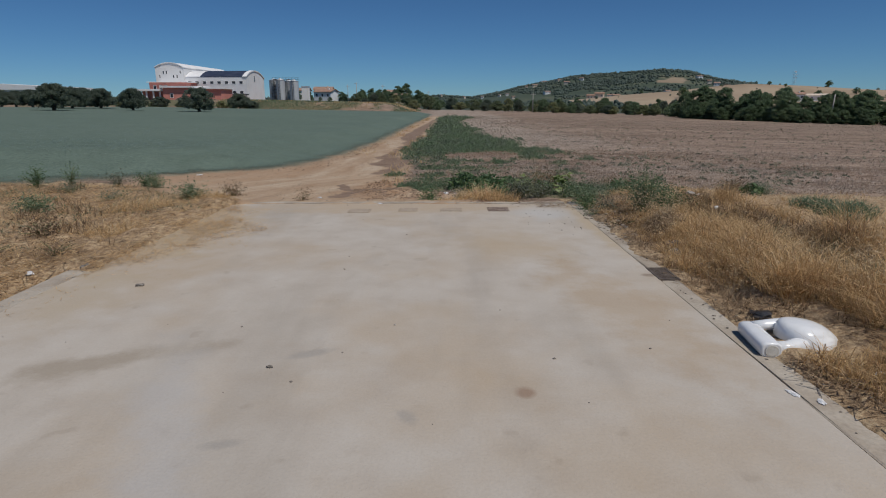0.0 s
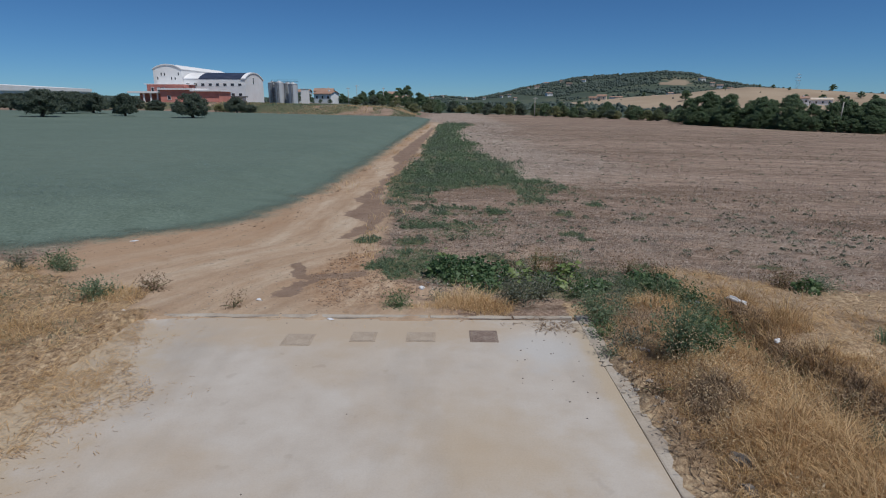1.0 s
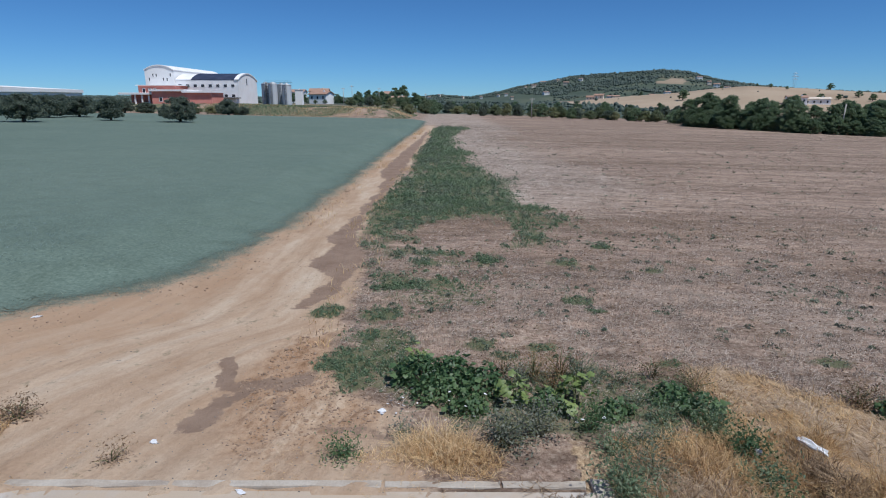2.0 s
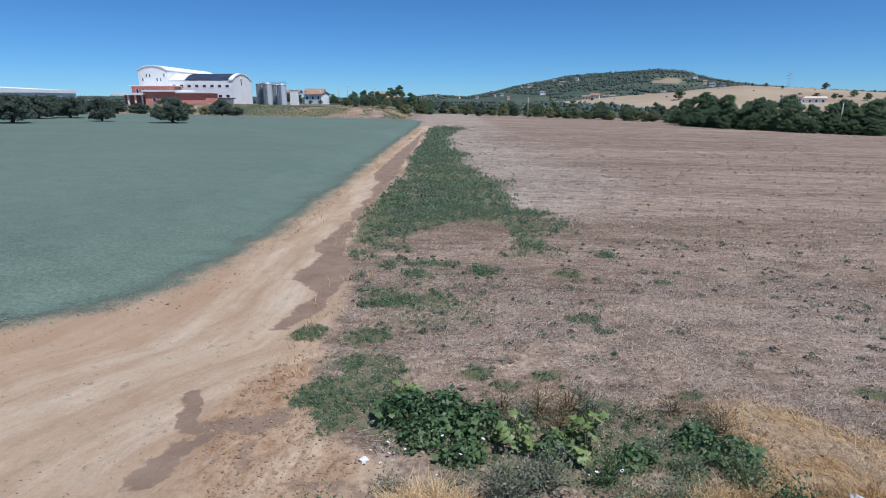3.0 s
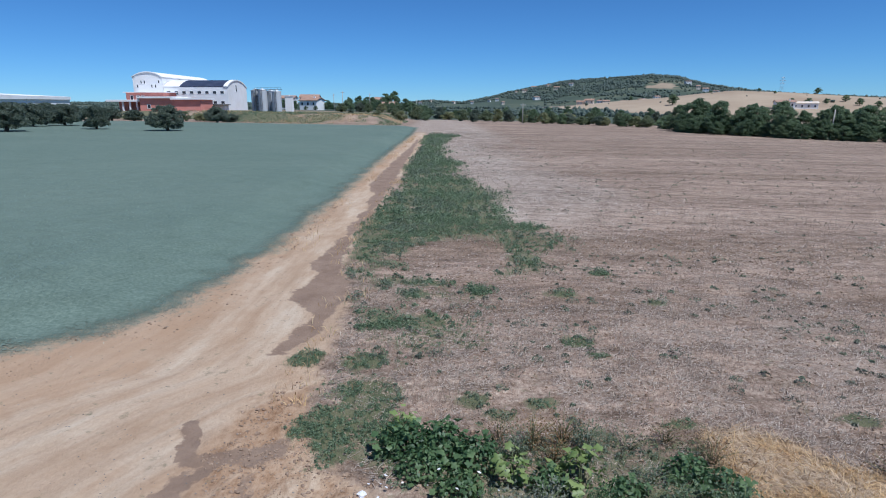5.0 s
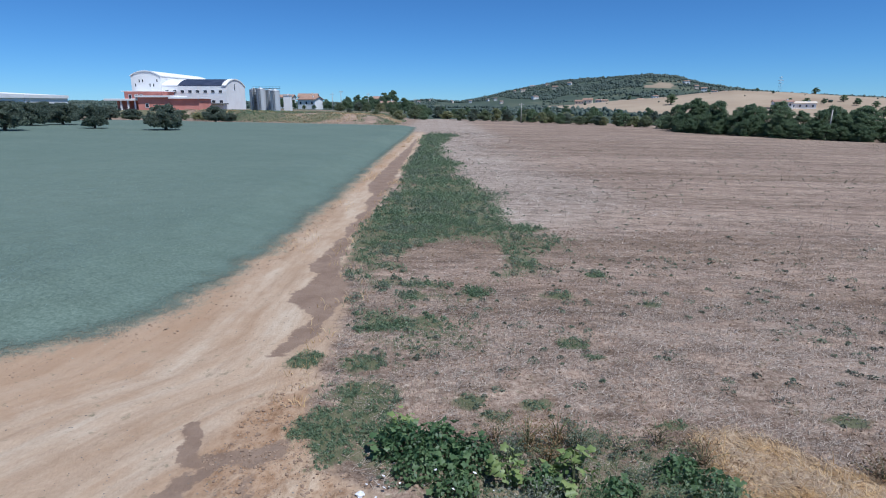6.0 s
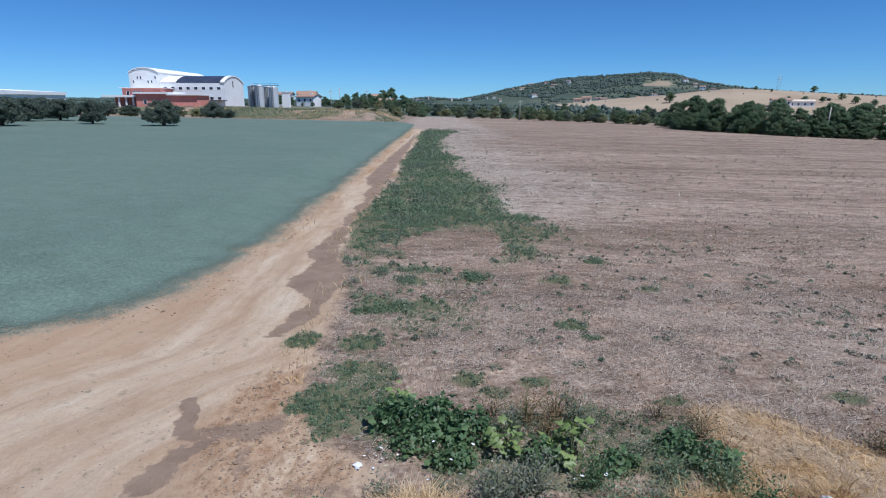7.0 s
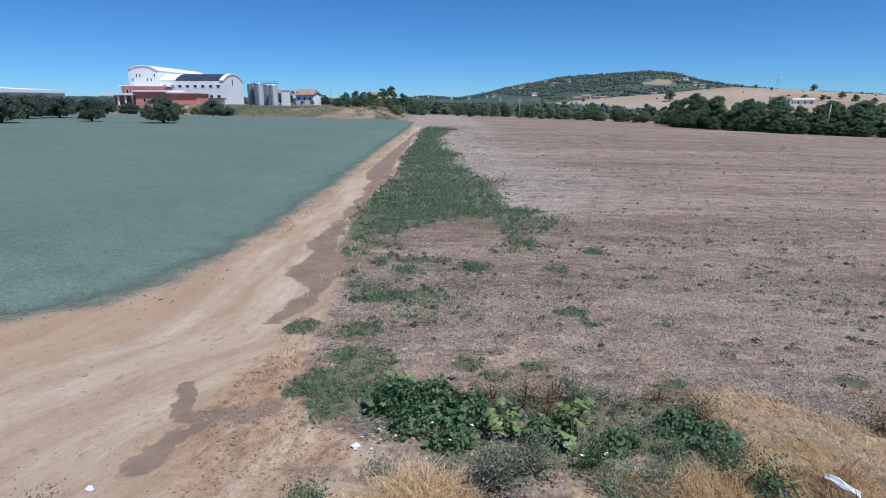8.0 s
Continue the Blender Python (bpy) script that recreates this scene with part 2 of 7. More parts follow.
M = {
    "ground": ground_material(),
    "concrete": concrete_material(),
    "kerb": surface("kerb_concrete", ((0.34, 0.28, 0.22), (0.43, 0.37, 0.30), (0.5, 0.45, 0.38)), 3, 50),
    "rust": surface("rusty_cover", ((0.19, 0.135, 0.105), (0.26, 0.195, 0.155), (0.33, 0.27, 0.22)), 9, 70, 0.8, 0.1),
    "dusty": surface("dusty_cover", ((0.37, 0.295, 0.22), (0.42, 0.34, 0.26), (0.46, 0.38, 0.295)), 5, 60),
    "iron": surface("dusty_cast_iron", ((0.11, 0.085, 0.07), (0.17, 0.135, 0.11), (0.24, 0.195, 0.16)), 12, 80, 0.6, 0.4),
    # near-black colour in place of the shade inside openings
    "hole_shade": surface("hole_shade_black", ((0.02, 0.02, 0.02), (0.03, 0.028, 0.025), (0.04, 0.035, 0.03)), 9, 40),
    "wheat": leafy("green_cereal", (0.25, 0.32, 0.285), (0.30, 0.375, 0.33), (0.37, 0.44, 0.385), 0.55),
    "wheat_edge": leafy("sparse_cereal", (0.28, 0.34, 0.29), (0.36, 0.41, 0.34), (0.46, 0.47, 0.37), 0.5),
    "grass": leafy("weed_grass", (0.11, 0.168, 0.092), (0.19, 0.26, 0.145), (0.30, 0.355, 0.215), 0.45),
    "soft_weed": leafy("soft_weed", (0.125, 0.165, 0.105), (0.19, 0.235, 0.155), (0.29, 0.32, 0.22), 0.45),
    "dock": leafy("rusty_dock", (0.16, 0.085, 0.04), (0.27, 0.16, 0.07), (0.40, 0.27, 0.13), 0.3, 0.7),
    "dry": leafy("dry_grass", (0.40, 0.25, 0.115), (0.64, 0.44, 0.22), (0.82, 0.64, 0.39), 0.35, 0.6),
    "oat": leafy("oat_heads", (0.50, 0.36, 0.2), (0.68, 0.53, 0.33), (0.82, 0.70, 0.50), 0.45, 0.6),
    "hay": leafy("pale_hay", (0.30, 0.20, 0.125), (0.46, 0.34, 0.225), (0.66, 0.535, 0.39), 0.3, 0.6),
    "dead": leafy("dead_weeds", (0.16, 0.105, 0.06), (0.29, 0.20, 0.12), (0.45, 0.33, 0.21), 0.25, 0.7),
    "straw": leafy("cut_straw", (0.19, 0.14, 0.105), (0.33, 0.265, 0.21), (0.58, 0.49, 0.405), 0.15, 0.6),
    "mallow": leafy("mallow_leaf", (0.05, 0.105, 0.042), (0.088, 0.16, 0.065), (0.17, 0.25, 0.105), 0.42, 0.5),
    "lime": leafy("lime_leaf", (0.10, 0.16, 0.045), (0.17, 0.24, 0.07), (0.26, 0.32, 0.11), 0.3, 0.5),
    "grey_weed": leafy("grey_weed", (0.075, 0.09, 0.06), (0.13, 0.145, 0.10), (0.22, 0.225, 0.165), 0.2),
    # olive, woodland and shrub leaves are lightened, with distance haze in the colour
    "olive": leafy("olive_leaf", (0.10, 0.135, 0.095), (0.14, 0.178, 0.13), (0.195, 0.228, 0.17), 0.55),
    "wood": leafy("woodland_leaf", (0.125, 0.19, 0.105), (0.17, 0.24, 0.13), (0.235, 0.30, 0.165), 0.55),
    "shrub": leafy("shrub_leaf", (0.115, 0.155, 0.08), (0.17, 0.21, 0.11), (0.26, 0.285, 0.165), 0.5),
    "reed": leafy("pale_shrub_leaf", (0.17, 0.20, 0.09), (0.25, 0.27, 0.13), (0.36, 0.35, 0.19), 0.5),
    # blue-grey lift in these leaf colours stands for distance haze
    "hazed_far_wood": leafy("hill_woods", (0.045, 0.07, 0.056), (0.068, 0.098, 0.076), (0.105, 0.135, 0.10), 0.2),
    "bark": surface("bark", ((0.09, 0.07, 0.055), (0.14, 0.115, 0.09), (0.2, 0.17, 0.14)), 5, 30, 0.9, 0, 0.8, 0.03, (1, 1, 0.3)),
    "stem": surface("plant_stem", ((0.10, 0.13, 0.05), (0.16, 0.18, 0.08), (0.25, 0.24, 0.12)), 8, 60),
    "plaster": surface("white_plaster", ((0.74, 0.73, 0.71), (0.80, 0.79, 0.78), (0.83, 0.83, 0.82)), 0.3, 3, 0.8, 0, 0.1, 0.01, None, 0.06),
    "red_wall": surface("red_brick_render", ((0.60, 0.225, 0.175), (0.66, 0.26, 0.205), (0.70, 0.30, 0.245)), 0.4, 6, 0.85, 0, 0.2, 0.01, None, 0.15),
    "dark_roof": surface("dark_roof_sheet", ((0.025, 0.035, 0.065), (0.04, 0.05, 0.085), (0.06, 0.07, 0.11)), 0.5, 6, 0.5),
    "tile_roof": surface("clay_tile_roof", ((0.30, 0.17, 0.115), (0.37, 0.23, 0.165), (0.43, 0.29, 0.22)), 0.6, 8, 0.85),
    "window": surface("dark_window", ((0.03, 0.035, 0.045), (0.045, 0.05, 0.06), (0.06, 0.065, 0.08)), 1, 9, 0.25),
    "steel": surface("silo_steel", ((0.44, 0.46, 0.48), (0.51, 0.53, 0.55), (0.58, 0.6, 0.62)), 0.6, 10, 0.6, 0.2, 0.1, 0.01, (1, 1, 0.2), 0.15),
    "dark_steel": surface("dark_steel", ((0.06, 0.065, 0.075), (0.09, 0.095, 0.105), (0.13, 0.135, 0.14)), 1, 9, 0.6, 0.3),
    "cream": surface("cream_plaster", ((0.6, 0.5, 0.4), (0.68, 0.58, 0.47), (0.73, 0.65, 0.55)), 0.3, 4, 0.85, 0, 0.1, 0.01, None, 0.1),
    "pole_wood": surface("pole_wood", ((0.33, 0.31, 0.28), (0.42, 0.40, 0.36), (0.5, 0.48, 0.44)), 2, 14),
    "ceramic": surface("white_ceramic", ((0.74, 0.75, 0.76), (0.8, 0.81, 0.82), (0.82, 0.83, 0.84)), 3, 25, 0.22, 0, 0.03, 0.002, None, 0.06),
    "ceramic_raw": surface("raw_ceramic", ((0.55, 0.52, 0.46), (0.66, 0.63, 0.57), (0.72, 0.7, 0.65)), 14, 60, 0.8),
    "paper": surface("white_litter", ((0.66, 0.66, 0.66), (0.76, 0.76, 0.77), (0.82, 0.82, 0.84)), 12, 60, 0.6),
    "petal": surface("white_petal", ((0.7, 0.7, 0.72), (0.78, 0.78, 0.8), (0.82, 0.82, 0.84)), 20, 90, 0.6),
    "satin_black": surface("satin_black", ((0.02, 0.021, 0.024), (0.035, 0.036, 0.04), (0.06, 0.062, 0.07)), 9, 50, 0.4),
    "clod": surface("soil_clod", ((0.19, 0.125, 0.083), (0.30, 0.21, 0.145), (0.42, 0.31, 0.22)), 14, 60, 0.95),
    "stone": surface("field_stone", ((0.09, 0.08, 0.07), (0.2, 0.175, 0.15), (0.34, 0.31, 0.27)), 14, 60),
}


# ---- mesh tools ----
def fast_mesh(name, v, f, smooth=False):
    v, f = np.ascontiguousarray(v, dtype=np.float32), np.ascontiguousarray(f, dtype=np.int32)
    me = bpy.data.meshes.new(name)
    me.vertices.add(len(v))
    me.vertices.foreach_set("co", v.ravel())
    n, k = f.shape
    me.loops.add(n * k)
    me.loops.foreach_set("vertex_index", f.ravel())
    me.polygons.add(n)
    me.polygons.foreach_set("loop_start", np.arange(0, n * k, k, dtype=np.int32))
    me.polygons.foreach_set("use_smooth", np.full(n, smooth, dtype=bool))
    me.update(calc_edges=True)
    return me


def stuff(name, v, f, material, label, category, smooth=False):
    me = fast_mesh(name, v, f, smooth)
    me.materials.append(material)
    return tagged(new(name, me), label, category, kind="stuff")


def part(name, bm, material, parent, label=""):
    """Links a bmesh, or a ready mesh, as one mesh object under a thing or a part."""
    if isinstance(bm, bmesh.types.BMesh):
        me = bpy.data.meshes.new(name)
        bm.to_mesh(me)
        bm.free()
    else:
        me = bm
    if not me.materials:
        me.materials.append(material)
    ob = new(name, me)
    ob.parent = parent
    if label:
        ob["label"] = label
    return ob


def box(bm, lo, hi, bevel=0.0):
    made = bmesh.ops.create_cube(bm, size=1.0)["verts"]
    for v in made:
        v.co = Vector([(a + b) / 2 + c * (b - a) for a, b, c in zip(lo, hi, v.co)])
    if bevel:
        edges = list({e for v in made for e in v.link_edges})
        bmesh.ops.bevel(bm, geom=edges, offset=bevel, segments=2, affect="EDGES", profile=0.6)
    return bm


def tube(bm, points, radii, sides=8):
    """A tapered tube along points."""
    rings = []
    for i, (p, r) in enumerate(zip(points, radii)):
        p = Vector(p)
        d = (Vector(points[min(i + 1, len(points) - 1)]) - Vector(points[max(i - 1, 0)])).normalized()
        q = d.to_track_quat("Z", "Y")
        rings.append([bm.verts.new(p + q @ Vector((r * math.cos(6.2832 * k / sides), r * math.sin(6.2832 * k / sides), 0))) for k in range(sides)])
    for a, b in zip(rings, rings[1:]):
        for k in range(sides):
            bm.faces.new((a[k], a[(k + 1) % sides], b[(k + 1) % sides], b[k])).smooth = True
    bm.faces.new(rings[0][::-1])
    bm.faces.new(rings[-1])
    return bm


def unit(v):
    return v / np.maximum(np.linalg.norm(v, axis=1, keepdims=True), 1e-9)


def leaf_cards(rng, centre, normal, length, width, droop=0.15):
    """Pointed leaves, each four corners and slightly folded, facing about along normal."""
    n = len(centre)
    nn = unit(normal)
    a = unit(np.cross(nn, rng.normal(size=(n, 3))))
    b = np.cross(nn, a)
    l, w = np.broadcast_to(length, n)[:, None], np.broadcast_to(width, n)[:, None]
    v = np.stack([centre - a * l * 0.5, centre + b * w * 0.5 - nn * w * droop, centre + a * l * 0.5 - nn * l * droop, centre - b * w * 0.5 - nn * w * droop], 1)
    return v.reshape(-1, 3), np.arange(n * 4).reshape(-1, 4)


def blades(rng, base, height, lean, width, curl=1.0):
    """Bent grass blades of two stretches each. base: feet; lean: how far the tips reach sideways, as a part of height."""
    n = len(base)
    az = rng.uniform(0, 6.2832, n)
    if isinstance(lean, tuple):
        lean, direction, spread = lean
        az = direction + rng.normal(0, spread, n)
    d = np.stack([np.cos(az), np.sin(az), np.zeros(n)], 1)
    turn = rng.uniform(0, 6.2832, n)
    s = np.stack([np.cos(turn), np.sin(turn), np.zeros(n)], 1)
    h, w = np.broadcast_to(height, n)[:, None], np.broadcast_to(width, n)[:, None]
    le = np.broadcast_to(lean, n)[:, None]
    up = np.array([[0, 0, 1.0]])
    rise = 1.0 / np.sqrt(1 + le ** 2)
    m = base + (up * 0.62 * rise + d * le * 0.35 * rise) * h
    tip = base + (up * rise * (1 - 0.15 * curl) + d * le * rise) * h
    v = np.stack([base - s * w * 0.5, base + s * w * 0.5, m + s * w * 0.42, m - s * w * 0.42, tip + s * w * 0.1, tip - s * w * 0.1], 1).reshape(-1, 3)
    k = np.arange(n)[:, None] * 6
    return v, np.concatenate([k + np.array([[0, 1, 2, 3]]), k + np.array([[3, 2, 4, 5]])], 1).reshape(-1, 4)


def join(chunks):
    vs, fs, at = [], [], 0
    for v, f in chunks:
        vs.append(v)
        fs.append(f + at)
        at += len(v)
    return np.concatenate(vs), np.concatenate(fs)


TABLE = np.random.RandomState(11).rand(256, 256)


def wave(x, y, size, seed=0):
    """Smooth value noise, 0 to 1, with lumps of that size in metres."""
    u, v = np.asarray(x) / size + seed * 17.3, np.asarray(y) / size + seed * 9.1
    i, j = np.floor(u).astype(int), np.floor(v).astype(int)
    a, b = u - i, v - j
    a, b = a * a * (3 - 2 * a), b * b * (3 - 2 * b)
    t = lambda p, q: TABLE[p % 256, q % 256]
    return (t(i, j) * (1 - a) + t(i + 1, j) * a) * (1 - b) + (t(i, j + 1) * (1 - a) + t(i + 1, j + 1) * a) * b


def lumps(x, y, size, seed=0):
    return 0.55 * wave(x, y, size, seed) + 0.3 * wave(x, y, size * 0.45, seed + 3) + 0.15 * wave(x, y, size * 0.2, seed + 7)


def step(v, lo, hi):
    s = np.clip((v - lo) / (hi - lo), 0, 1)
    return s * s * (3 - 2 * s)


# ---- the plan: zones and heights ----
ROAD_L, ROAD_R, ROAD_END, ROAD_TOP = -3.22, 2.05, 9.02, 0.05
WHEAT_H = 0.42


def crop_edge(y):
    return np.interp(y, (13.3, 14.4, 15.4, 17.7, 20, 24.5, 32, 44, 64, 99, 134), (-5.1, -3.85, -3.35, -3.15, -3.1, -3.05, -3.05, -3.1, -3.0, -2.45, -2.7))


def crop_front(x):
    return np.interp(x, (-60, -30, -12, -8.5, -7.1, -6.4, -5.4, -4.3, -4.0), (3.0, 6.5, 9.9, 10.9, 11.5, 12.0, 12.8, 14.0, 14.8))


def crop_depth(x, y):
    """How far inside the cereal field a place lies, in metres."""
    wob = 0.5 * (lumps(x, y, 1.1, 2) - 0.5)
    return np.minimum(np.minimum(crop_edge(y) - x, (y - crop_front(x)) * 0.8), 134 - y + 0.06 * x) + wob


def dirt_edge(y):
    return np.interp(y, (9.0, 9.6, 10.3, 10.9, 11.7, 12.3, 13.2, 14.1, 15.7, 18.7, 25, 38, 54, 87, 110), (0.7, 0.6, 0.3, -0.3, -0.75, -0.72, -0.78, -0.72, -0.85, -1.3, -1.6, -1.3, -1.1, -0.9, -0.8))


def track_line(y):
    """The line that the wheels take: along the track, then swinging off to the side before the slab."""
    return np.interp(y, (7, 9, 10.5, 12, 13, 14.5, 20, 40, 80, 110), (-5.6, -5.3, -4.9, -4.1, -3.2, -2.9, -2.95, -2.75, -2.3, -2.0))


def straw_left(x):
    """The far limit of the dry grass on the verge, as y over x."""
    return np.interp(x, (-30, -12, -8.5, -7, -6, -5.2, -4.3, -3.4, -2.95, -2.9), (9.5, 11.2, 11.7, 11.9, 11.3, 10.7, 10.3, 10.0, 9.3, 9.0))


def straw_over(y):
    """How far the cut grass reaches over the slab, as x over y."""
    return np.interp(y, (4.6, 5.3, 5.8, 6.2, 6.7, 7.2, 7.6, 8.3, 9.0), (-3.45, -3.25, -2.75, -2.65, -2.45, -2.15, -2.5, -2.75, -2.95))


def terrace(x, y):
    """The raised land behind the cereal field."""
    start = np.interp(x, (-56, -44), (156, 138))
    return step(y, start, start + 14) * step(-x, 6.5, 16)


HILL_AZ = (-60, -30, -15, -4, -0.8, 2.5, 5.2, 6.8, 9.9, 12, 15.6, 19.5, 21.9, 24.2, 26.5, 30.7, 37.1, 60)
HILL_Z = (8, 8, 6, 5, 12, 8, 17, 26, 37, 46, 50, 54, 50, 37, 29, 20, 12, 8)
NEAR_AZ = (-60, -4, 6.8, 10, 13.2, 16.2, 21.1, 23.8, 26.5, 30.7, 34.6, 37.1, 60)
NEAR_Z = (3, 1.0, 0.5, 1.5, 3.6, 6.2, 9.4, 12.1, 13.9, 12, 9.3, 8, 5)


def height(x, y):
    """The lie of the land, without the fine lumps."""
    x, y = np.asarray(x, float), np.asarray(y, float)
    z = np.interp(y, (-20, 9, 14, 19, 26, 33, 45, 90, 180, 300), (0.0, 0.0, -0.06, -0.18, -0.4, -0.55, -0.7, -0.95, -1.2, -1.5))
    far_y = step(y, 8, 16)
    z = z - 0.022 * np.clip(x - 4, 0, 90) * far_y + 0.021 * np.clip(-x - 3, 0, 60) * far_y
    z = z + 2.1 * terrace(x, y)
    # the verge beside the road: a low bank, then a shallow ditch
    verge = step(-y, -10.2, -8.2)
    z = z + verge * (0.12 * np.exp(-((x - 2.95) / 0.45) ** 2) - 0.16 * np.exp(-((x - 3.78) / 0.26) ** 2) + 0.15 * step(x + 0.25 * (lumps(x, y, 0.6, 57) - 0.5), 3.92, 4.08) - 0.05 * np.exp(-((x - 5.35) / 0.4) ** 2))
    z = z + verge * step(-x, 3.4, 4.2) * (0.10 * (0.2 + lumps(x, y, 1.2, 5)) + 0.10 * (lumps(x, y, 0.5, 85) - 0.4))
    # earth piled against the kerb, and spread over the slab's end
    z = z + 0.055 * np.exp(-((x - 2.30) / 0.13) ** 2) * step(-y, -9.3, -9.0) * (0.3 + 0.9 * wave(x, y, 0.22, 19))
    z = z + 0.07 * np.exp(-((x - 2.2) / 0.13) ** 2) * step(y, 5.5, 6.3) * step(-y, -9.4, -9.1) * wave(x, y, 0.3, 29)
    z = z + (0.10 * step(y, 5.2, 5.9) * step(-y, -9.4, -9.0) - 0.05 * step(-y, -5.4, -4.9)) * np.exp(-((x + 3.45) / 0.5) ** 2)
    z = z + 0.044 * step(x, -3.6, -3.2) * step(-x, -2.3, -1.9) * step(y, 8.5, 8.9) * step(-y, -10.2, -9.2) * (0.75 + 0.5 * wave(x, y, 0.35, 23))
    # hills
    r, az = np.hypot(x, y), np.degrees(np.arctan2(x, y))
    near, far = np.interp(az, NEAR_AZ, NEAR_Z), np.interp(az, HILL_AZ, HILL_Z)
    dip = np.minimum(near, far) * 0.55
    hill = np.where(r < 500, z + (near - z) * step(r, 290, 500), np.where(r < 640, near + (dip - near) * step(r, 500, 640), dip + (far - dip) * step(r, 640, 1150)))
    z = np.where(r > 240, hill, z)
    return np.where(r > 1150, far * (1 - 0.5 * step(r, 1200, 1900)), z)


def on_slab(x, y, grow=0.0):
    return (x > ROAD_L - grow) & (x < ROAD_R + grow) & (y < ROAD_END + grow)


def zones(x, y):
    """How much of each cover lies at a place, 0 to 1."""
    r, az = np.hypot(x, y), np.degrees(np.arctan2(x, y))
    n = lumps(x, y, 0.8, 1)
    n2 = lumps(x, y, 2.6, 4)
    crop = step(crop_depth(x, y), -0.7, 1.8)
    near = step(-y, -120, -95)
    dirt = step(dirt_edge(y) + 0.5 * (n - 0.5) - x, -0.35, 0.35) * step(x + 1.2 * (n - 0.5), -7.4, -5.6) * near
    dirt = np.maximum(dirt * (y > 8.5), 0)
    left = step(straw_left(x) + 0.7 * (n - 0.5) - y, -0.2, 0.2) * (x < -1.9)
    over = step(straw_over(y) + 0.6 * (n - 0.5) - x, -0.1, 0.12) * (y < 9.2)
    left = left * np.where(x > -3.6, over, 1.0)
    right = (x > 2.0) * step(-(y - np.interp(x, (2, 3.2, 3.8, 4.3, 5.2, 8, 14, 30), (9.6, 9.8, 11.4, 11.3, 10.6, 9.9, 9.4, 9.0)) - 0.9 * (n - 0.5)), -0.3, 0.3)
    straw = np.maximum(left, right)
    dirt = dirt * (1 - left)
    gl = np.interp(y, (12.6, 14, 17.7, 20.6, 25, 31, 41, 55, 80, 100), (-0.6, -0.6, -1.15, -1.5, -1.6, -1.35, -1.15, -1.0, -0.75, -0.6))
    gr = np.interp(y, (12.6, 14, 17, 18.6, 20.5, 22, 24.5, 26, 31, 40, 53, 73, 84, 92), (0.2, 0.8, 1.2, 3.4, 4.1, 3.9, 3.6, 3.0, 3.2, 2.7, 1.7, 0.8, 2.5, 4.0))
    inside = step(x - gl + 0.9 * (n2 - 0.5), -0.5, 0.6) * step(gr - x + 2.2 * (n2 - 0.5), -1.2, 1.3) * (y > 12.2) * (y < 96)
    thick = np.interp(y, (12, 15, 17.5, 19, 24, 30), (0.47, 0.47, 0.47, 0.50, 0.58, 0.64))
    gap = (0.6 + 1.2 * n) * np.exp(-((x - 1.3) / 0.95) ** 2 - ((y - 19.6) / 2.5) ** 2)
    green = inside * step(n2 * 0.4 + n * 0.6 + thick - 0.6 * gap, 0.70, 1.15)
    ragged = 1.0 * (lumps(x, y, 0.4, 71) - 0.5)
    for cx, cy, sx, sy in ((-0.28, 11.45, 0.5, 0.78), (0.0, 12.35, 0.5, 0.72), (0.2, 11.2, 0.4, 0.6)):
        green = np.maximum(green, 0.92 * step(1.05 - np.hypot((x - cx) / sx, (y - cy) / sy) + ragged, 0, 0.55))
    for cx, cy, sx, sy in ((-0.2, 14.8, .35, .4), (1.7, 16.8, .33, .5), (3.35, 16.6, .5, .35), (2.9, 24, .6, 1), (-0.2, 13.4, .45, .35), (4.5, 18.2, .4, .4), (5.0, 16.0, .25, .25), (0.4, 16.6, .5, .5), (0.8, 15.2, .4, .4), (3.0, 14.0, .35, .3), (2.1, 12.1, .3, .2), (3.2, 13.5, .25, .2), (1.3, 12.2, .3, .25), (1.6, 11.85, .25, .2), (3.6, 11.6, .35, .2), (5.7, 11.7, .45, .2), (-1.0, 13.5, .35, .3), (0.55, 17.4, .6, .4), (3.0, 19.3, .7, 1.1), (3.7, 23.6, .7, 1.3), (4.4, 18.1, .3, .3)):
        green = np.maximum(green, step(1.1 - np.hypot((x - cx) / sx, (y - cy) / sy) + 0.9 * (n - 0.5), 0, 0.8))
    ditch = 0.6 * step(1.0 - np.hypot((x - 5.45) / 0.45, (y - 7.9) / 0.7) + 0.9 * (n - 0.5), 0, 0.5)
    weeds = 0.62 * (y > 9.25) * (y < 11.6) * step(1.2 - np.hypot((x - 2.2) / 1.6, (y - 10.75) / 0.7) + 0.7 * (n - 0.5), 0, 0.35)
    green = np.maximum(np.maximum(green, weeds), np.where(x > 2, ditch, 0))
    bank = terrace(x, y)
    green = np.maximum(green, 0.8 * step(bank, 0.05, 0.2) * step(lumps(x, y, 7, 8), 0.3, 0.55))
    straw = np.maximum(straw, 0.38 * step(bank, 0.03, 0.1) * step(lumps(x, y, 9, 28), 0.3, 0.6))
    # wet mud: along the right of the track, and by the end of the slab
    w0 = np.interp(y, (13.7, 14.4, 15.5, 16.3, 17.6, 20.2, 23, 28.3, 32.8, 36.1, 44, 53, 76), (-1.64, -1.44, -1.36, -1.9, -1.97, -2.13, -2.06, -2.03, -2.2, -2.75, -2.7, -2.5, -1.9))
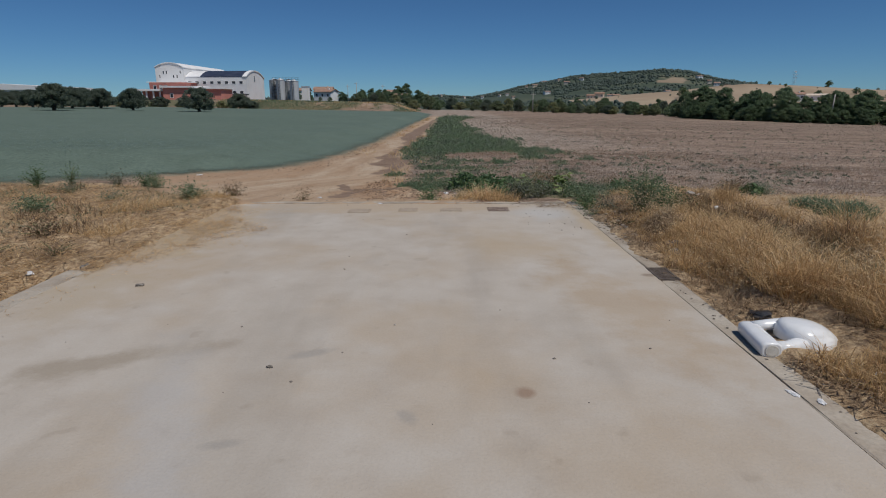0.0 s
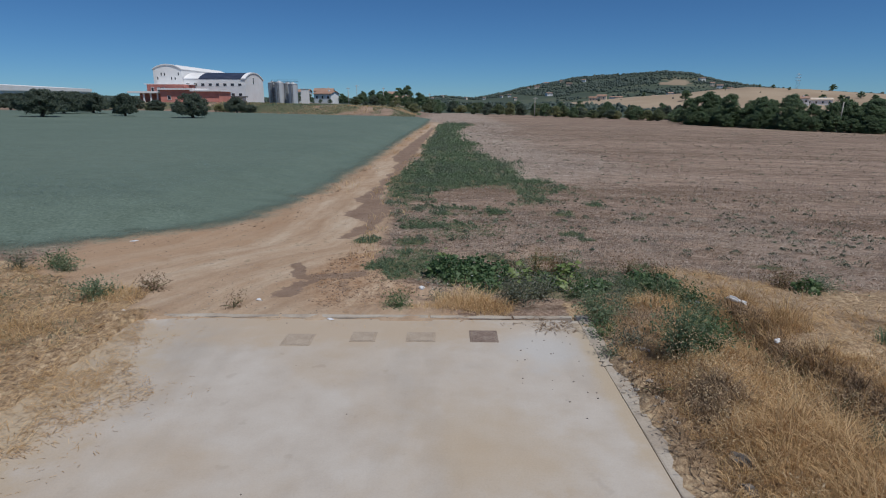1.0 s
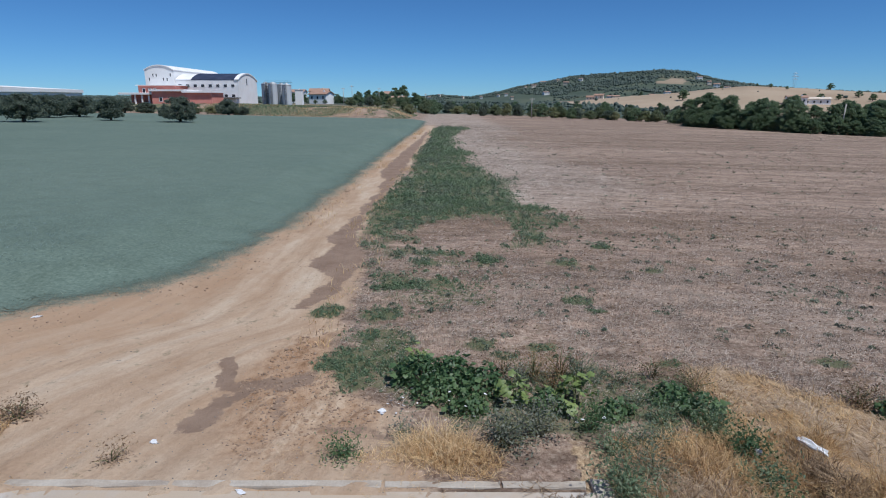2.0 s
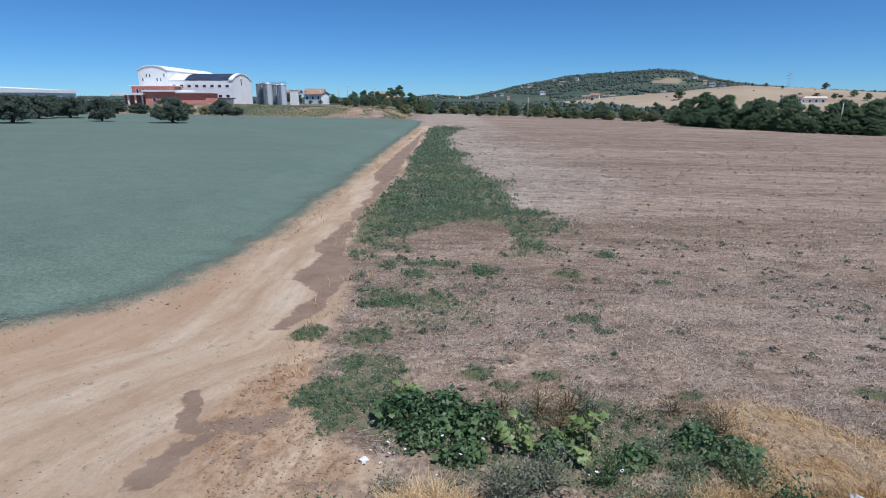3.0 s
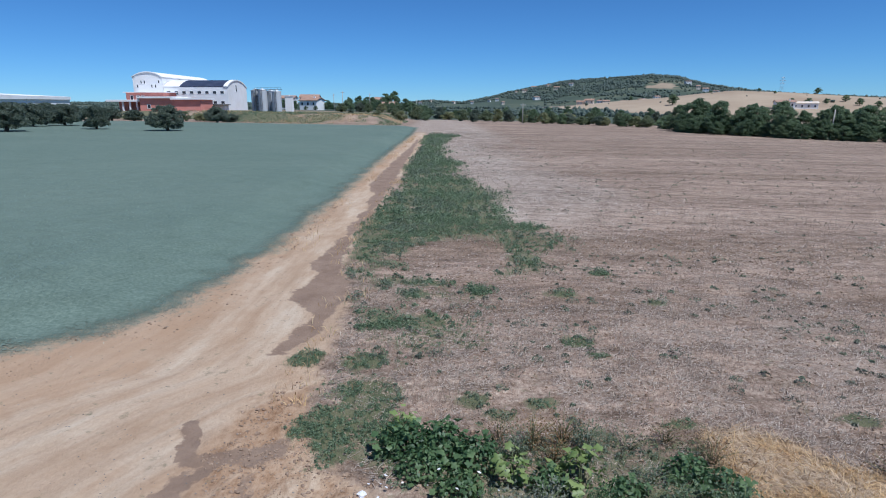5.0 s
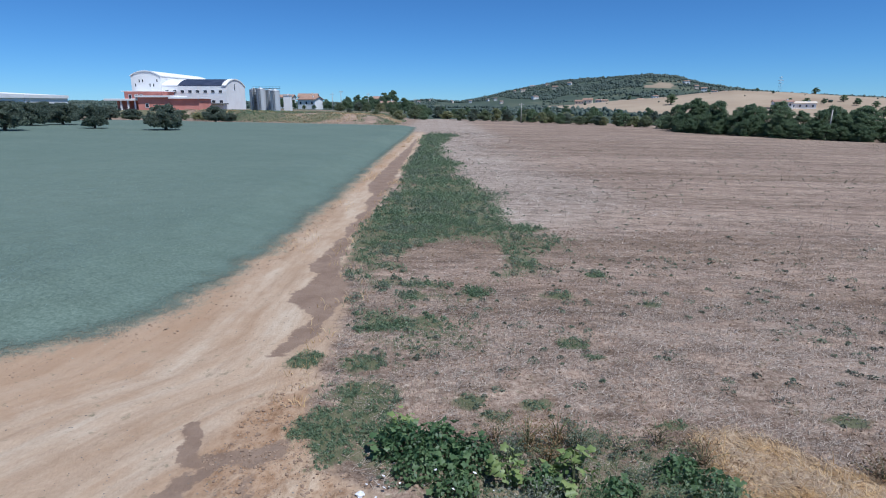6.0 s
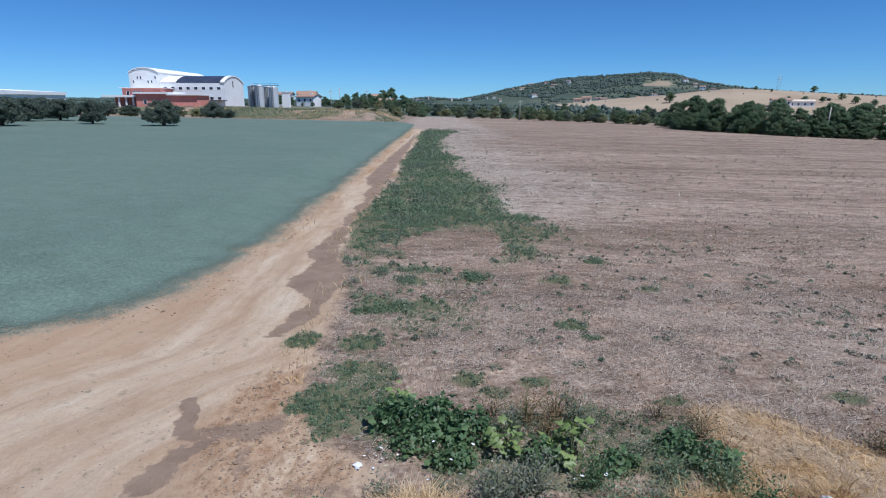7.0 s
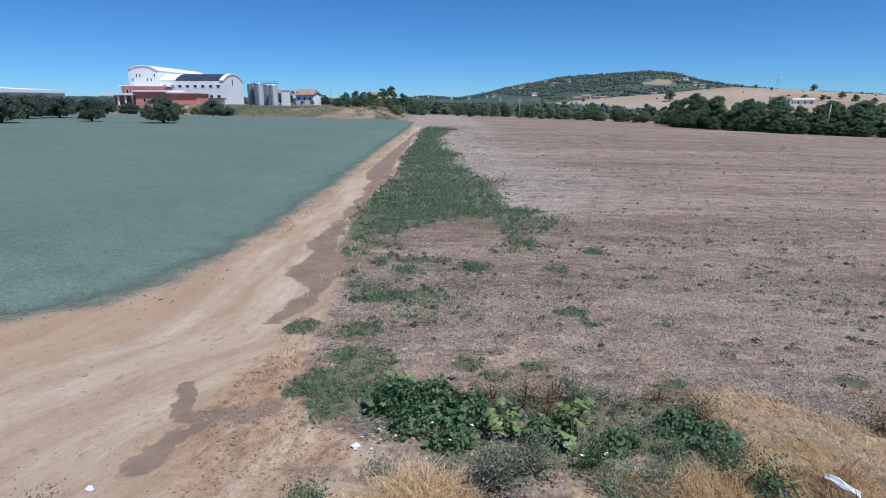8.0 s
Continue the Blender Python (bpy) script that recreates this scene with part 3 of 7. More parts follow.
    w1 = np.interp(y, (13.7, 14.5, 15.5, 16.8, 19.8, 23.9, 27.6, 35, 44, 62, 90), (-1.57, -1.24, -0.97, -1.0, -1.5, -1.72, -1.55, -1.5, -1.6, -1.5, -1.45))
    j = 0.5 * (lumps(x, y, 0.75, 6) - 0.5)
    wet = step(x - w0 + j, -0.16, 0.16) * step(w1 - x + j, -0.16, 0.16) * (y > 13.6) * (y < 85)
    jj = 1.2 * (lumps(x, y, 0.4, 96) - 0.5) + 0.9 * (lumps(x, y, 0.13, 106) - 0.5)
    for ax, ay, bx, by, wide, much in ((-1.97, 11.68, -1.72, 10.95, 0.09, 0.84), (-1.74, 10.12, -1.66, 10.6, 0.14, 0.82), (-1.6, 10.55, -1.4, 10.9, 0.07, 0.8), (-1.62, 10.98, -0.95, 11.1, 0.14, 0.78), (-1.05, 10.95, -0.85, 11.3, 0.12, 0.66), (-1.0, 10.8, -0.97, 10.3, 0.08, 0.5), (-0.5, 10.1, 0.35, 9.95, 0.13, 0.5)):
        u = np.clip(((x - ax) * (bx - ax) + (y - ay) * (by - ay)) / ((bx - ax) ** 2 + (by - ay) ** 2), 0, 1)
        away = np.hypot(x - ax - u * (bx - ax), y - ay - u * (by - ay)) / wide
        wet = np.maximum(wet, much * step(1.45 - away + jj, -0.3, 0.75))
    churned = step(1.3 - np.hypot((x + 0.75) / 0.95, (y - 11.0) / 1.75) + 0.8 * (n - 0.5), 0, 0.8) * dirt
    pale = step(gr + 1.0 - x + 4.5 * step(y, 20, 34) + 3.0 * (n2 - 0.5), -3.5, 2.5) * step(x - gr, -1.0, 0.6) * step(y, 19, 28)
    pale = np.maximum(pale, step(y, 92, 112) * step(x, -7, -3) * step(-x, -14, -4))
    tan = step(r, 190, 240) * (az > 8) * step(az - np.interp(r, (200, 300, 400, 470), (30, 24, 13, 9)), 0, 1.5) * step(-r, -820, -560 - 6 * np.clip(az - 20, 0, 20))
    tan = np.maximum(tan, 0.56 * step(1.2 - np.hypot((az - 20.6) / 1.2, (r - 905) / 42) + 2.2 * (lumps(x, y, 26, 61) - 0.5), 0, 0.3))
    hill = step(r, 190, 235) * (1 - tan) * step(np.maximum(bank * -1 + 1, step(r, 235, 250)), 0.3, 0.6)
    return dict(crop=crop, dirt=dirt, straw=straw, green=green * (1 - hill), wet=wet, tan=tan, hill=hill, pale=pale * (1 - hill), churned=churned)


def ground_z(x, y):
    """The ground's true surface, with its lumps and ruts; it dips under the slab."""
    x, y = np.asarray(x, float), np.asarray(y, float)
    z = height(x, y)
    r = np.hypot(x, y)
    fade = step(-r, -200, -60)
    q = zones(x, y)
    rough = 0.022 + 0.05 * q["straw"] + 0.02 * q["green"]
    z = z + fade * rough * (lumps(x, y, 0.45, 9) - 0.5) * 2 * (1 - 0.6 * q["dirt"]) - 0.012 * q["wet"]
    side = x - track_line(y)
    rut = wave(side, y * 0.12, 0.16, 12) - 0.5
    z = z + q["dirt"] * fade * step(-y, -40, -20) * (0.022 * rut + 0.07 * q["churned"] * (lumps(x, y, 0.2, 79) - 0.5))
    z = z + 0.035 * fade * step(-y, -26, -16) * (lumps(x, y, 0.16, 97) - 0.5) * (1 - q["dirt"]) * (1 - q["crop"])
    slab = on_slab(x, y, -0.07)
    z = np.where(slab, -0.12, z)
    return z


# ---- the ground: one sheet to the horizon ----
def ground_sheet():
    az = np.radians(np.concatenate([np.arange(-180, -48, 3.0), np.arange(-48, 48, 0.26), np.arange(48, 180, 3.0)]))
    r = [0.9]
    while r[-1] < 4200:
        r.append(r[-1] * (1.0065 if 7.5 < r[-1] < 24 else 1.0155) + 0.004)
    r = np.array(r)
    R, A = np.meshgrid(r, az, indexing="ij")
    x, y = R * np.sin(A), R * np.cos(A)
    z = ground_z(x, y)
    n, k = R.shape
    v = np.concatenate([np.stack([x, y, z], -1).reshape(-1, 3), [[0, 0, -0.12]]])
    i = np.arange(n - 1)[:, None] * k
    j = np.arange(k)[None]
    jj = (j + 1) % k
    f = np.stack([i + j, i + k + j, i + k + jj, i + jj], -1).reshape(-1, 4)
    me = fast_mesh("ground", v, f, True)
    me.materials.append(M["ground"])
    for name, values in zones(v[:, 0], v[:, 1]).items():
        me.attributes.new(name, "FLOAT", "POINT").data.foreach_set("value", np.ascontiguousarray(values, dtype=np.float32))
    side = me.attributes.new("side", "FLOAT", "POINT")
    side.data.foreach_set("value", np.ascontiguousarray(v[:, 0] - track_line(v[:, 1]), dtype=np.float32))
    return tagged(new("ground", me), "dry farmland of stubble, bare earth track and grass", "ground", kind="structure")


ground_sheet()


# ---- the concrete road ----
def road():
    bm = bmesh.new()
    box(bm, (ROAD_L, -14, -0.2), (ROAD_R, ROAD_END, ROAD_TOP), 0.006)
    me = bpy.data.meshes.new("road")
    bm.to_mesh(me)
    bm.free()
    me.materials.append(M["concrete"])
    tagged(new("road", me), "worn pale concrete slab road with earth stains", "road", kind="structure")
    rng = np.random.RandomState(5)

    def strip(name, pieces, label):
        bm = bmesh.new()
        for lo, hi in pieces:
            box(bm, lo, hi, 0.012)
        bmesh.ops.subdivide_edges(bm, edges=[e for e in bm.edges if e.calc_length() > 0.4], cuts=5)
        for v in bm.verts:
            v.co += Vector(rng.normal(0, 0.004, 3))
        me = bpy.data.meshes.new(name)
        bm.to_mesh(me)
        bm.free()
        me.materials.append(M["kerb"])
        tagged(new(name, me), label, "kerb", kind="structure")
    # lengths of kerb with open joints; the drain grate sits between two of them
    right = [((ROAD_R + 0.005, y0, -0.15), (ROAD_R + 0.165, y1, ROAD_TOP - 0.004)) for y0, y1 in ((-13, -8.02), (-8, -3.02), (-3, 1.38), (1.4, 5.03), (5.45, 9.2))]
    strip("kerb_1", right, "flush concrete kerb along the edge of the slab")
    strip("kerb_2", [((ROAD_L - 0.2, y0, -0.15), (ROAD_L - 0.005, y1, ROAD_TOP - 0.002)) for y0, y1 in ((-13, -6.02), (-6, 0.98), (1, 5.6))], "flush concrete kerb under cut grass")
    strip("kerb_3", [((x0, ROAD_END + 0.05, -0.15), (x1, ROAD_END + 0.135, ROAD_TOP + 0.006)) for x0, x1 in ((-3.1, -1.52), (-1.5, 0.28), (0.3, 1.28), (1.3, 2.0))], "narrow concrete kerb closing the end of the slab")


road()


def ground_at(x, y):
    return float(ground_z(np.array([x]), np.array([y]))[0])


# ---- the farm works beyond the cereal field ----
def empty(name, at, label, category, group="", turn=0.0):
    ob = new(name)
    ob.matrix_world = pose(*at, 0, 0, turn)
    return tagged(ob, label, category, group)


def arch_points(w, spring, rise, n=14):
    """A flat arch over a wall of width w: points from the left springing to the right one."""
    rad = (w * w / 4 + rise * rise) / (2 * rise)
    half = math.asin(min(1, w / 2 / rad))
    return [(rad * math.sin(-half + 2 * half * i / n), spring + rise - rad + rad * math.cos(-half + 2 * half * i / n)) for i in range(n + 1)]


def hall_walls(w, d, spring, rise):
    """The walls of a barrel-roofed hall, front gable at y = 0, as a closed shell without its roof."""
    bm = bmesh.new()
    arc = arch_points(w, spring, rise)
    for y in (0, d):
        pts = [(-w / 2, 0)] + arc + [(w / 2, 0)]
        f = bm.faces.new([bm.verts.new((x, y, z)) for x, z in pts])
        if y:
            f.normal_flip()
    for x in (-w / 2, w / 2):
        bm.faces.new([bm.verts.new(p) for p in ((x, 0, 0), (x, d, 0), (x, d, spring), (x, 0, spring))])
    bmesh.ops.remove_doubles(bm, verts=bm.verts, dist=0.001)
    bmesh.ops.recalc_face_normals(bm, faces=bm.faces)
    bmesh.ops.solidify(bm, geom=bm.faces[:], thickness=0.3)
    return bm


def hall_roof(w, d, spring, rise, lap=0.25, thick=0.22, y0=None, y1=None):
    bm = bmesh.new()
    low, high = arch_points(w + lap, spring, rise), arch_points(w + lap, spring + thick, rise)
    y0, y1 = -lap if y0 is None else y0, d + lap if y1 is None else y1
    ring = low + high[::-1]
    a = [bm.verts.new((x, y0, z)) for x, z in ring]
    b = [bm.verts.new((x, y1, z)) for x, z in ring]
    n = len(ring)
    for i in range(n):
        bm.faces.new((a[i], a[(i + 1) % n], b[(i + 1) % n], b[i]))
    k = len(low)
    for side in (a, b):
        for i in range(k - 1):
            bm.faces.new((side[i], side[i + 1], side[n - 2 - i], side[n - 1 - i]))
    bmesh.ops.recalc_face_normals(bm, faces=bm.faces)
    return bm


def window_part(parent, x0, x1, z0, z1, y, axis="y", proud=0.06, name="window", frame_material=None):
    """A window set in a wall that faces -y (or, with axis x, +x): a frame with a sill, and a pane under it."""
    def put(bm, a0, a1, c0, c1, out0, out1):
        if axis == "y":
            box(bm, (a0, y - out1, c0), (a1, y - out0, c1))
        else:
            box(bm, (y + out0, a0, c0), (y + out1, a1, c1))
    bm = bmesh.new()
    t = 0.10
    for a in ((x0, x0 + t, z0, z1), (x1 - t, x1, z0, z1), (x0 + t, x1 - t, z1 - t, z1), (x0 - 0.08, x1 + 0.08, z0 - t, z0)):
        put(bm, *a, 0.0, proud)
    w = part(name, bm, frame_material or M["plaster"], parent)
    bm = bmesh.new()
    put(bm, x0 + t, x1 - t, z0, z1 - t, 0.0, proud * 0.4)
    part("pane", bm, M["window"], w)
    return w


def tall_hall():
    ob = empty("factory_hall", (-86.3, 187.6, 1.9), "tall white rendered hall with a curved barrel roof", "building")
    w, d, spring, rise = 8.8, 38.0, 10.0, 1.45
    part("wall", hall_walls(w, d, spring, rise), M["plaster"], ob)
    part("roof", hall_roof(w, d, spring, rise), M["plaster"], ob, "pale curved sheet roof")
    for x, z in ((-3.1, 7.5), (-1.9, 8.7), (-0.9, 8.7), (1.2, 7.5), (2.3, 7.5), (3.4, 8.8)):
        window_part(ob, x - 0.27, x + 0.27, z - 0.5, z + 0.45, 0.0)
    return ob


def long_hall():
    # barrel along x, its gable facing +x
    ob = empty("factory_hall", (-62.6, 188, 1.9), "long white hall with a dark barrel roof", "building")
    w, d, spring, rise = 18.0, 19.2, 7.2, 2.1
    turn = Matrix.Translation((0, w / 2, 0)) @ Matrix.Rotation(radians(90), 4, "Z")

    def shaped(name, bm, material, label=""):
        bmesh.ops.transform(bm, matrix=turn, verts=bm.verts)
        part(name, bm, material, ob, label)
    shaped("wall", hall_walls(w, d, spring, rise), M["plaster"])
    shaped("roof", hall_roof(w, d, spring, rise, 0.1, 0.2, 1.1, 14.4), M["dark_roof"], "dark blue sheet roof")
    shaped("roof", hall_roof(w, d, spring, rise, 0.15, 0.2, 14.4, 19.2), M["plaster"], "pale curved sheet roof")
    shaped("gable_rim", hall_roof(w, d, spring, rise, 0.5, 0.32, -0.2, 1.1), M["plaster"])
    for i in range(8):
        x = -1.7 - 2.3 * i
        window_part(ob, x - 0.6, x + 0.6, 5.2, 6.05, 0.0)
    for x in (-1.7, -4.0, -8.6):
        window_part(ob, x - 0.6, x + 0.6, 2.2, 3.1, 0.0)
    window_part(ob, w / 2 - 1.8, w / 2 - 0.6, 6.0, 8.0, 0.0, "x")
    return ob


def red_block(name, at, size, label, flat=0.35):
    ob = empty(name, at, label, "building")
    bm = bmesh.new()
    x, y, z = size
    box(bm, (0, 0, -0.6), (x, y, z))
    part("wall", bm, M["red_wall"], ob)
    bm = bmesh.new()
    box(bm, (-0.5, -0.7, z), (x + 0.5, y + 0.5, z + flat), 0.03)
    part("roof", bm, M["plaster"], ob, "flat white roof edge")
    return ob


def farm_works():
    tall_hall()
    long_hall()
    a = red_block("office_block", (-89.3, 180, 1.9), (11.0, 12, 5.4), "red rendered block with a thin white roof edge", 0.18)
    for x in (1.2, 3.0, 4.4):
        window_part(a, x, x + 0.9, 3.2, 4.6, 0.0)
    b = red_block("office_block", (-82.6, 174, 1.7), (10.0, 9, 3.9), "low dark red brick block under a wide white roof", 0.5)
    window_part(b, 2.0, 3.0, 1.2, 2.3, 0.0)
    red_block("office_block", (-72.6, 172.5, 1.5), (7.6, 9, 3.7), "low red brick wing with a white roof edge", 0.4)
    # open canopy
    ob = empty("entrance_canopy", (-91.4, 175, 1.7), "white flat canopy on square posts before a red wall", "canopy")
    bm = bmesh.new()
    box(bm, (-1.0, -0.5, 3.0), (8.6, 6, 3.55), 0.04)
    part("canopy_roof", bm, M["plaster"], ob)
    bm = bmesh.new()
    box(bm, (0, 4.5, -0.4), (8.5, 5, 3.0))
    part("wall", bm, M["red_wall"], ob)
    for x in (3.2, 5.2, 7.2):
        bm = bmesh.new()
        box(bm, (x, 0, -0.4), (x + 0.4, 0.4, 3.0), 0.02)
        part("post", bm, M["plaster"], ob)
    # loading shed with a dark roof by the long hall
    ob = empty("loading_shed", (-66.8, 183.5, 1.7), "low white shed with a dark sloping roof", "shed")
    bm = bmesh.new()
    box(bm, (0, 0, -0.4), (4.6, 3, 2.0))
    part("wall", bm, M["plaster"], ob)
    bm = bmesh.new()
    box(bm, (-0.4, -0.8, 2.0), (5.2, 3.2, 2.3), 0.03)
    part("roof", bm, M["dark_steel"], ob)
    # silos
    for i, x in enumerate((-51.9, -49.4, -47.3, -45.0)):
        y = (180.5, 178.6, 180.4, 177.2)[i]
        s = empty("silo", (x, y, 1.6), "ribbed galvanised steel silo with a shallow cone roof", "silo", "silos beside the hall")
        h, r = (6.2, 6.2, 6.0, 5.8)[i], 1.32
        bm = bmesh.new()
        pts, rad = [], []
        for k in range(25):
            pts.append((0, 0, -0.5 + (h + 0.5) * k / 24))
            rad.append(r + (0.02 if k % 2 else -0.01))
        tube(bm, pts, rad, 28)
        part("shell", bm, M["steel"], s)
        bm = bmesh.new()
        tube(bm, [(0, 0, h), (0, 0, h + 0.06), (0, 0, h + 0.45), (0, 0, h + 0.6)], [r + 0.08, r + 0.08, 0.3, 0.28], 28)
        part("roof", bm, M["steel"], s)
        bm = bmesh.new()
        for dx in (-0.22, 0.22):
            tube(bm, [(dx, -r - 0.14, 0), (dx, -r - 0.14, h + 0.5)], [0.04, 0.04], 5)
        for k in range(14):
            tube(bm, [(-0.22, -r - 0.14, 0.3 + 0.42 * k), (0.22, -r - 0.14, 0.3 + 0.42 * k)], [0.03, 0.03], 4)
        part("ladder", bm, M["dark_steel"], s)
    ob = empty("silo_gangway", (-50.8, 178.4, 1.6), "dark steel gangway and stair tower over the silos", "gangway")
    bm = bmesh.new()
    box(bm, (-1.2, 1.5, 6.5), (6.6, 2.3, 6.6))
    for k in range(9):
        box(bm, (-1.2 + 0.95 * k, 1.5, 6.6), (-1.16 + 0.95 * k, 1.54, 7.1))
    box(bm, (-1.2, 1.5, 7.06), (6.6, 1.54, 7.1))
    part("walkway", bm, M["dark_steel"], ob)
    bm = bmesh.new()
    for x in (-0.45, 0.35):
        for y in (-0.6, 0.2):
            box(bm, (x, y, -0.5), (x + 0.12, y + 0.12, 6.5))
    for k in range(7):
        box(bm, (-0.45, -0.6, 0.6 + 0.95 * k), (0.47, 0.32, 0.72 + 0.95 * k))
    part("stair_tower", bm, M["dark_steel"], ob)
    ob = empty("store_building", (-46.2, 191, 1.6), "small plain white store building with a flat roof", "building")
    bm = bmesh.new()
    box(bm, (0, 0, -0.5), (2.1, 2.4, 4.6), 0.03)
    part("wall", bm, M["plaster"], ob)
    bm = bmesh.new()
    box(bm, (-0.1, -0.1, 4.6), (2.2, 2.5, 4.8))
    part("roof", bm, M["steel"], ob)
    # the long white shed at the far left
    ob = empty("warehouse", (-170, 212, 1.6), "long low white warehouse with a strip of dark windows", "building")
    bm = bmesh.new()
    box(bm, (0, 0, -1), (30, 24, 4.3))
    part("wall", bm, M["plaster"], ob)
    bm = bmesh.new()
    vs = [bm.verts.new(p) for p in ((-0.5, -0.6, 4.3), (30.5, -0.6, 4.3), (30.5, -0.6, 5.4), (-0.5, -0.6, 6.9), (-0.5, 24, 4.3), (30.5, 24, 4.3), (30.5, 24, 5.4), (-0.5, 24, 6.9))]
    for f in ((0, 1, 2, 3), (4, 7, 6, 5), (3, 2, 6, 7), (0, 3, 7, 4), (1, 5, 6, 2), (0, 4, 5, 1)):
        bm.faces.new([vs[i] for i in f])
    part("roof", bm, M["plaster"], ob, "white sheet roof")
    for k in range(9):
        window_part(ob, 1.0 + 2.9 * k, 3.6 + 2.9 * k, 1.7, 3.4, 0.0)


farm_works()


# ---- houses ----
def house_meshes(w, d, h, rise):
    bm = bmesh.new()
    vs = [bm.verts.new(p) for p in ((-w / 2, 0, -1.5), (w / 2, 0, -1.5), (w / 2, d, -1.5), (-w / 2, d, -1.5), (-w / 2, 0, h), (w / 2, 0, h), (w / 2, d, h), (-w / 2, d, h), (-w / 2, d / 2, h + rise), (w / 2, d / 2, h + rise))]
    for f in ((0, 1, 5, 4), (2, 3, 7, 6), (1, 2, 6, 9, 5), (3, 0, 4, 8, 7), (0, 3, 2, 1)):
        bm.faces.new([vs[i] for i in f])
    wall = bpy.data.meshes.new("wall")
    bm.to_mesh(wall)
    bm.free()
    bm = bmesh.new()
    o, t = 0.45, 0.22
    s = rise / (d / 2)
    prof = [(-o, h - o * s), (d / 2, h + rise), (d + o, h - o * s), (d + o, h - o * s + t), (d / 2, h + rise + t), (-o, h - o * s + t)]
    a = [bm.verts.new((-w / 2 - o, y, z)) for y, z in prof]
    b = [bm.verts.new((w / 2 + o, y, z)) for y, z in prof]
    for i in range(6):
        bm.faces.new((a[i], b[i], b[(i + 1) % 6], a[(i + 1) % 6]))
    for q in (a, b[::-1]):
        bm.faces.new((q[0], q[1], q[4], q[5]))
        bm.faces.new((q[1], q[2], q[3], q[4]))
    bmesh.ops.recalc_face_normals(bm, faces=bm.faces)
    roof = bpy.data.meshes.new("roof")
    bm.to_mesh(roof)
    bm.free()
    return wall, roof


def house(at, size, turn, wall, roof, label, group=""):
    ob = empty("house", at, label, "house", group, turn)
    w, d, h, rise = size
    wm, rm = house_meshes(w, d, h, rise)
    part("wall", wm, wall, ob)
    part("roof", rm, roof, ob)
    n = max(2, int(w / 2.6))
    for k in range(n):
        x = -w / 2 + w * (k + 0.5) / n
        window_part(ob, x - 0.5, x + 0.5, h - 2.0, h - 0.75, 0.0)
        if h > 4.5:
            window_part(ob, x - 0.5, x + 0.5, h - 4.6, h - 3.3, 0.0)
    bm = bmesh.new()
    box(bm, (w * 0.2, d * 0.3, h), (w * 0.2 + 0.7, d * 0.3 + 0.6, h + rise + 0.5))
    part("chimney", bm, wall, ob)
    return ob


def polar(az, r):
    return r * math.sin(radians(az)), r * math.cos(radians(az))


def houses():
    house((-53.2, 256, 2.9), (8.0, 7, 2.8, 1.1), -18, M["plaster"], M["tile_roof"], "white farmhouse with a shallow clay tile roof")
    house((-62, 300, 3.0), (9, 9, 4.4, 1.4), 5, M["cream"], M["tile_roof"], "cream farmhouse with a clay tile roof")
    house((-76, 306, 2.6), (10, 8, 4.6, 1.2), 0, M["plaster"], M["tile_roof"], "white rendered house behind dark trees")
    house((-20, 272, 0.9), (6.5, 7, 3.2, 0.9), 12, M["cream"], M["tile_roof"], "cream house half hidden by pines")
    house((-31, 340, 1.8), (6.5, 7, 5.0, 1.2), -6, M["cream"], M["tile_roof"], "cream house with a brown tile roof")
    rng = random.Random(4)
    # the hill's villages
    spots = [(5.0, 900), (5.8, 880), (7.6, 1010), (8.4, 980), (9.2, 1040), (10.6, 1000), (11.3, 930), (12.6, 960), (13.6, 560), (15.3, 700), (15.9, 690), (17.4, 660), (19.0, 690), (20.3, 720), (23.6, 900), (24.2, 880), (25.0, 850), (25.9, 820), (26.6, 810), (27.6, 790), (28.4, 800), (29.6, 780), (30.6, 760), (31.6, 740), (32.4, 750), (9.6, 820), (6.4, 780), (3.4, 900), (1.6, 950), (-0.6, 1000), (-1.5, 900), (14.4, 640), (22.8, 960)]
    for az, r in spots:
        x, y = polar(az, r)
        k = 0.62 if az < 8 else 1.0
        size = (k * rng.uniform(5, 9), k * rng.uniform(5, 7), k * rng.uniform(2.6, 4.2), k * rng.uniform(0.6, 1.1))
        house((x, y, float(height(x, y)) + 0.8), size, rng.uniform(-40, 30), rng.choice((M["plaster"], M["plaster"], M["cream"])), M["tile_roof"], "small distant house with a clay tile roof on the hill", "houses on the hill")
    # white farm on the slope, and a ruin on the tan field
    for az, r, size, label in ((30.2, 366, (9, 8, 3.6, 1.0), "white farmhouse on a mown slope"), (31.6, 372, (12, 7, 2.6, 0.8), "long low white farm shed with a pale roof"), (14.3, 470, (6.5, 6, 3.0, 0.9), "old stone farmhouse on a mown field")):
        x, y = polar(az, r)
        house((x, y, float(height(x, y)) + 0.2), size, -20, M["cream"] if az < 20 else M["plaster"], M["tile_roof"] if az < 31 else M["cream"], label)
    x, y = polar(32.2, 740)
    ob = empty("water_tower", (x, y, float(height(x, y))), "white round water tower on the ridge", "tower")
    bm = bmesh.new()
    tube(bm, [(0, 0, -1), (0, 0, 4), (0, 0, 4.1), (0, 0, 6), (0, 0, 6.4)], [1.4, 1.4, 2.0, 2.0, 0.6], 16)
    part("shaft", bm, M["plaster"], ob)


houses()


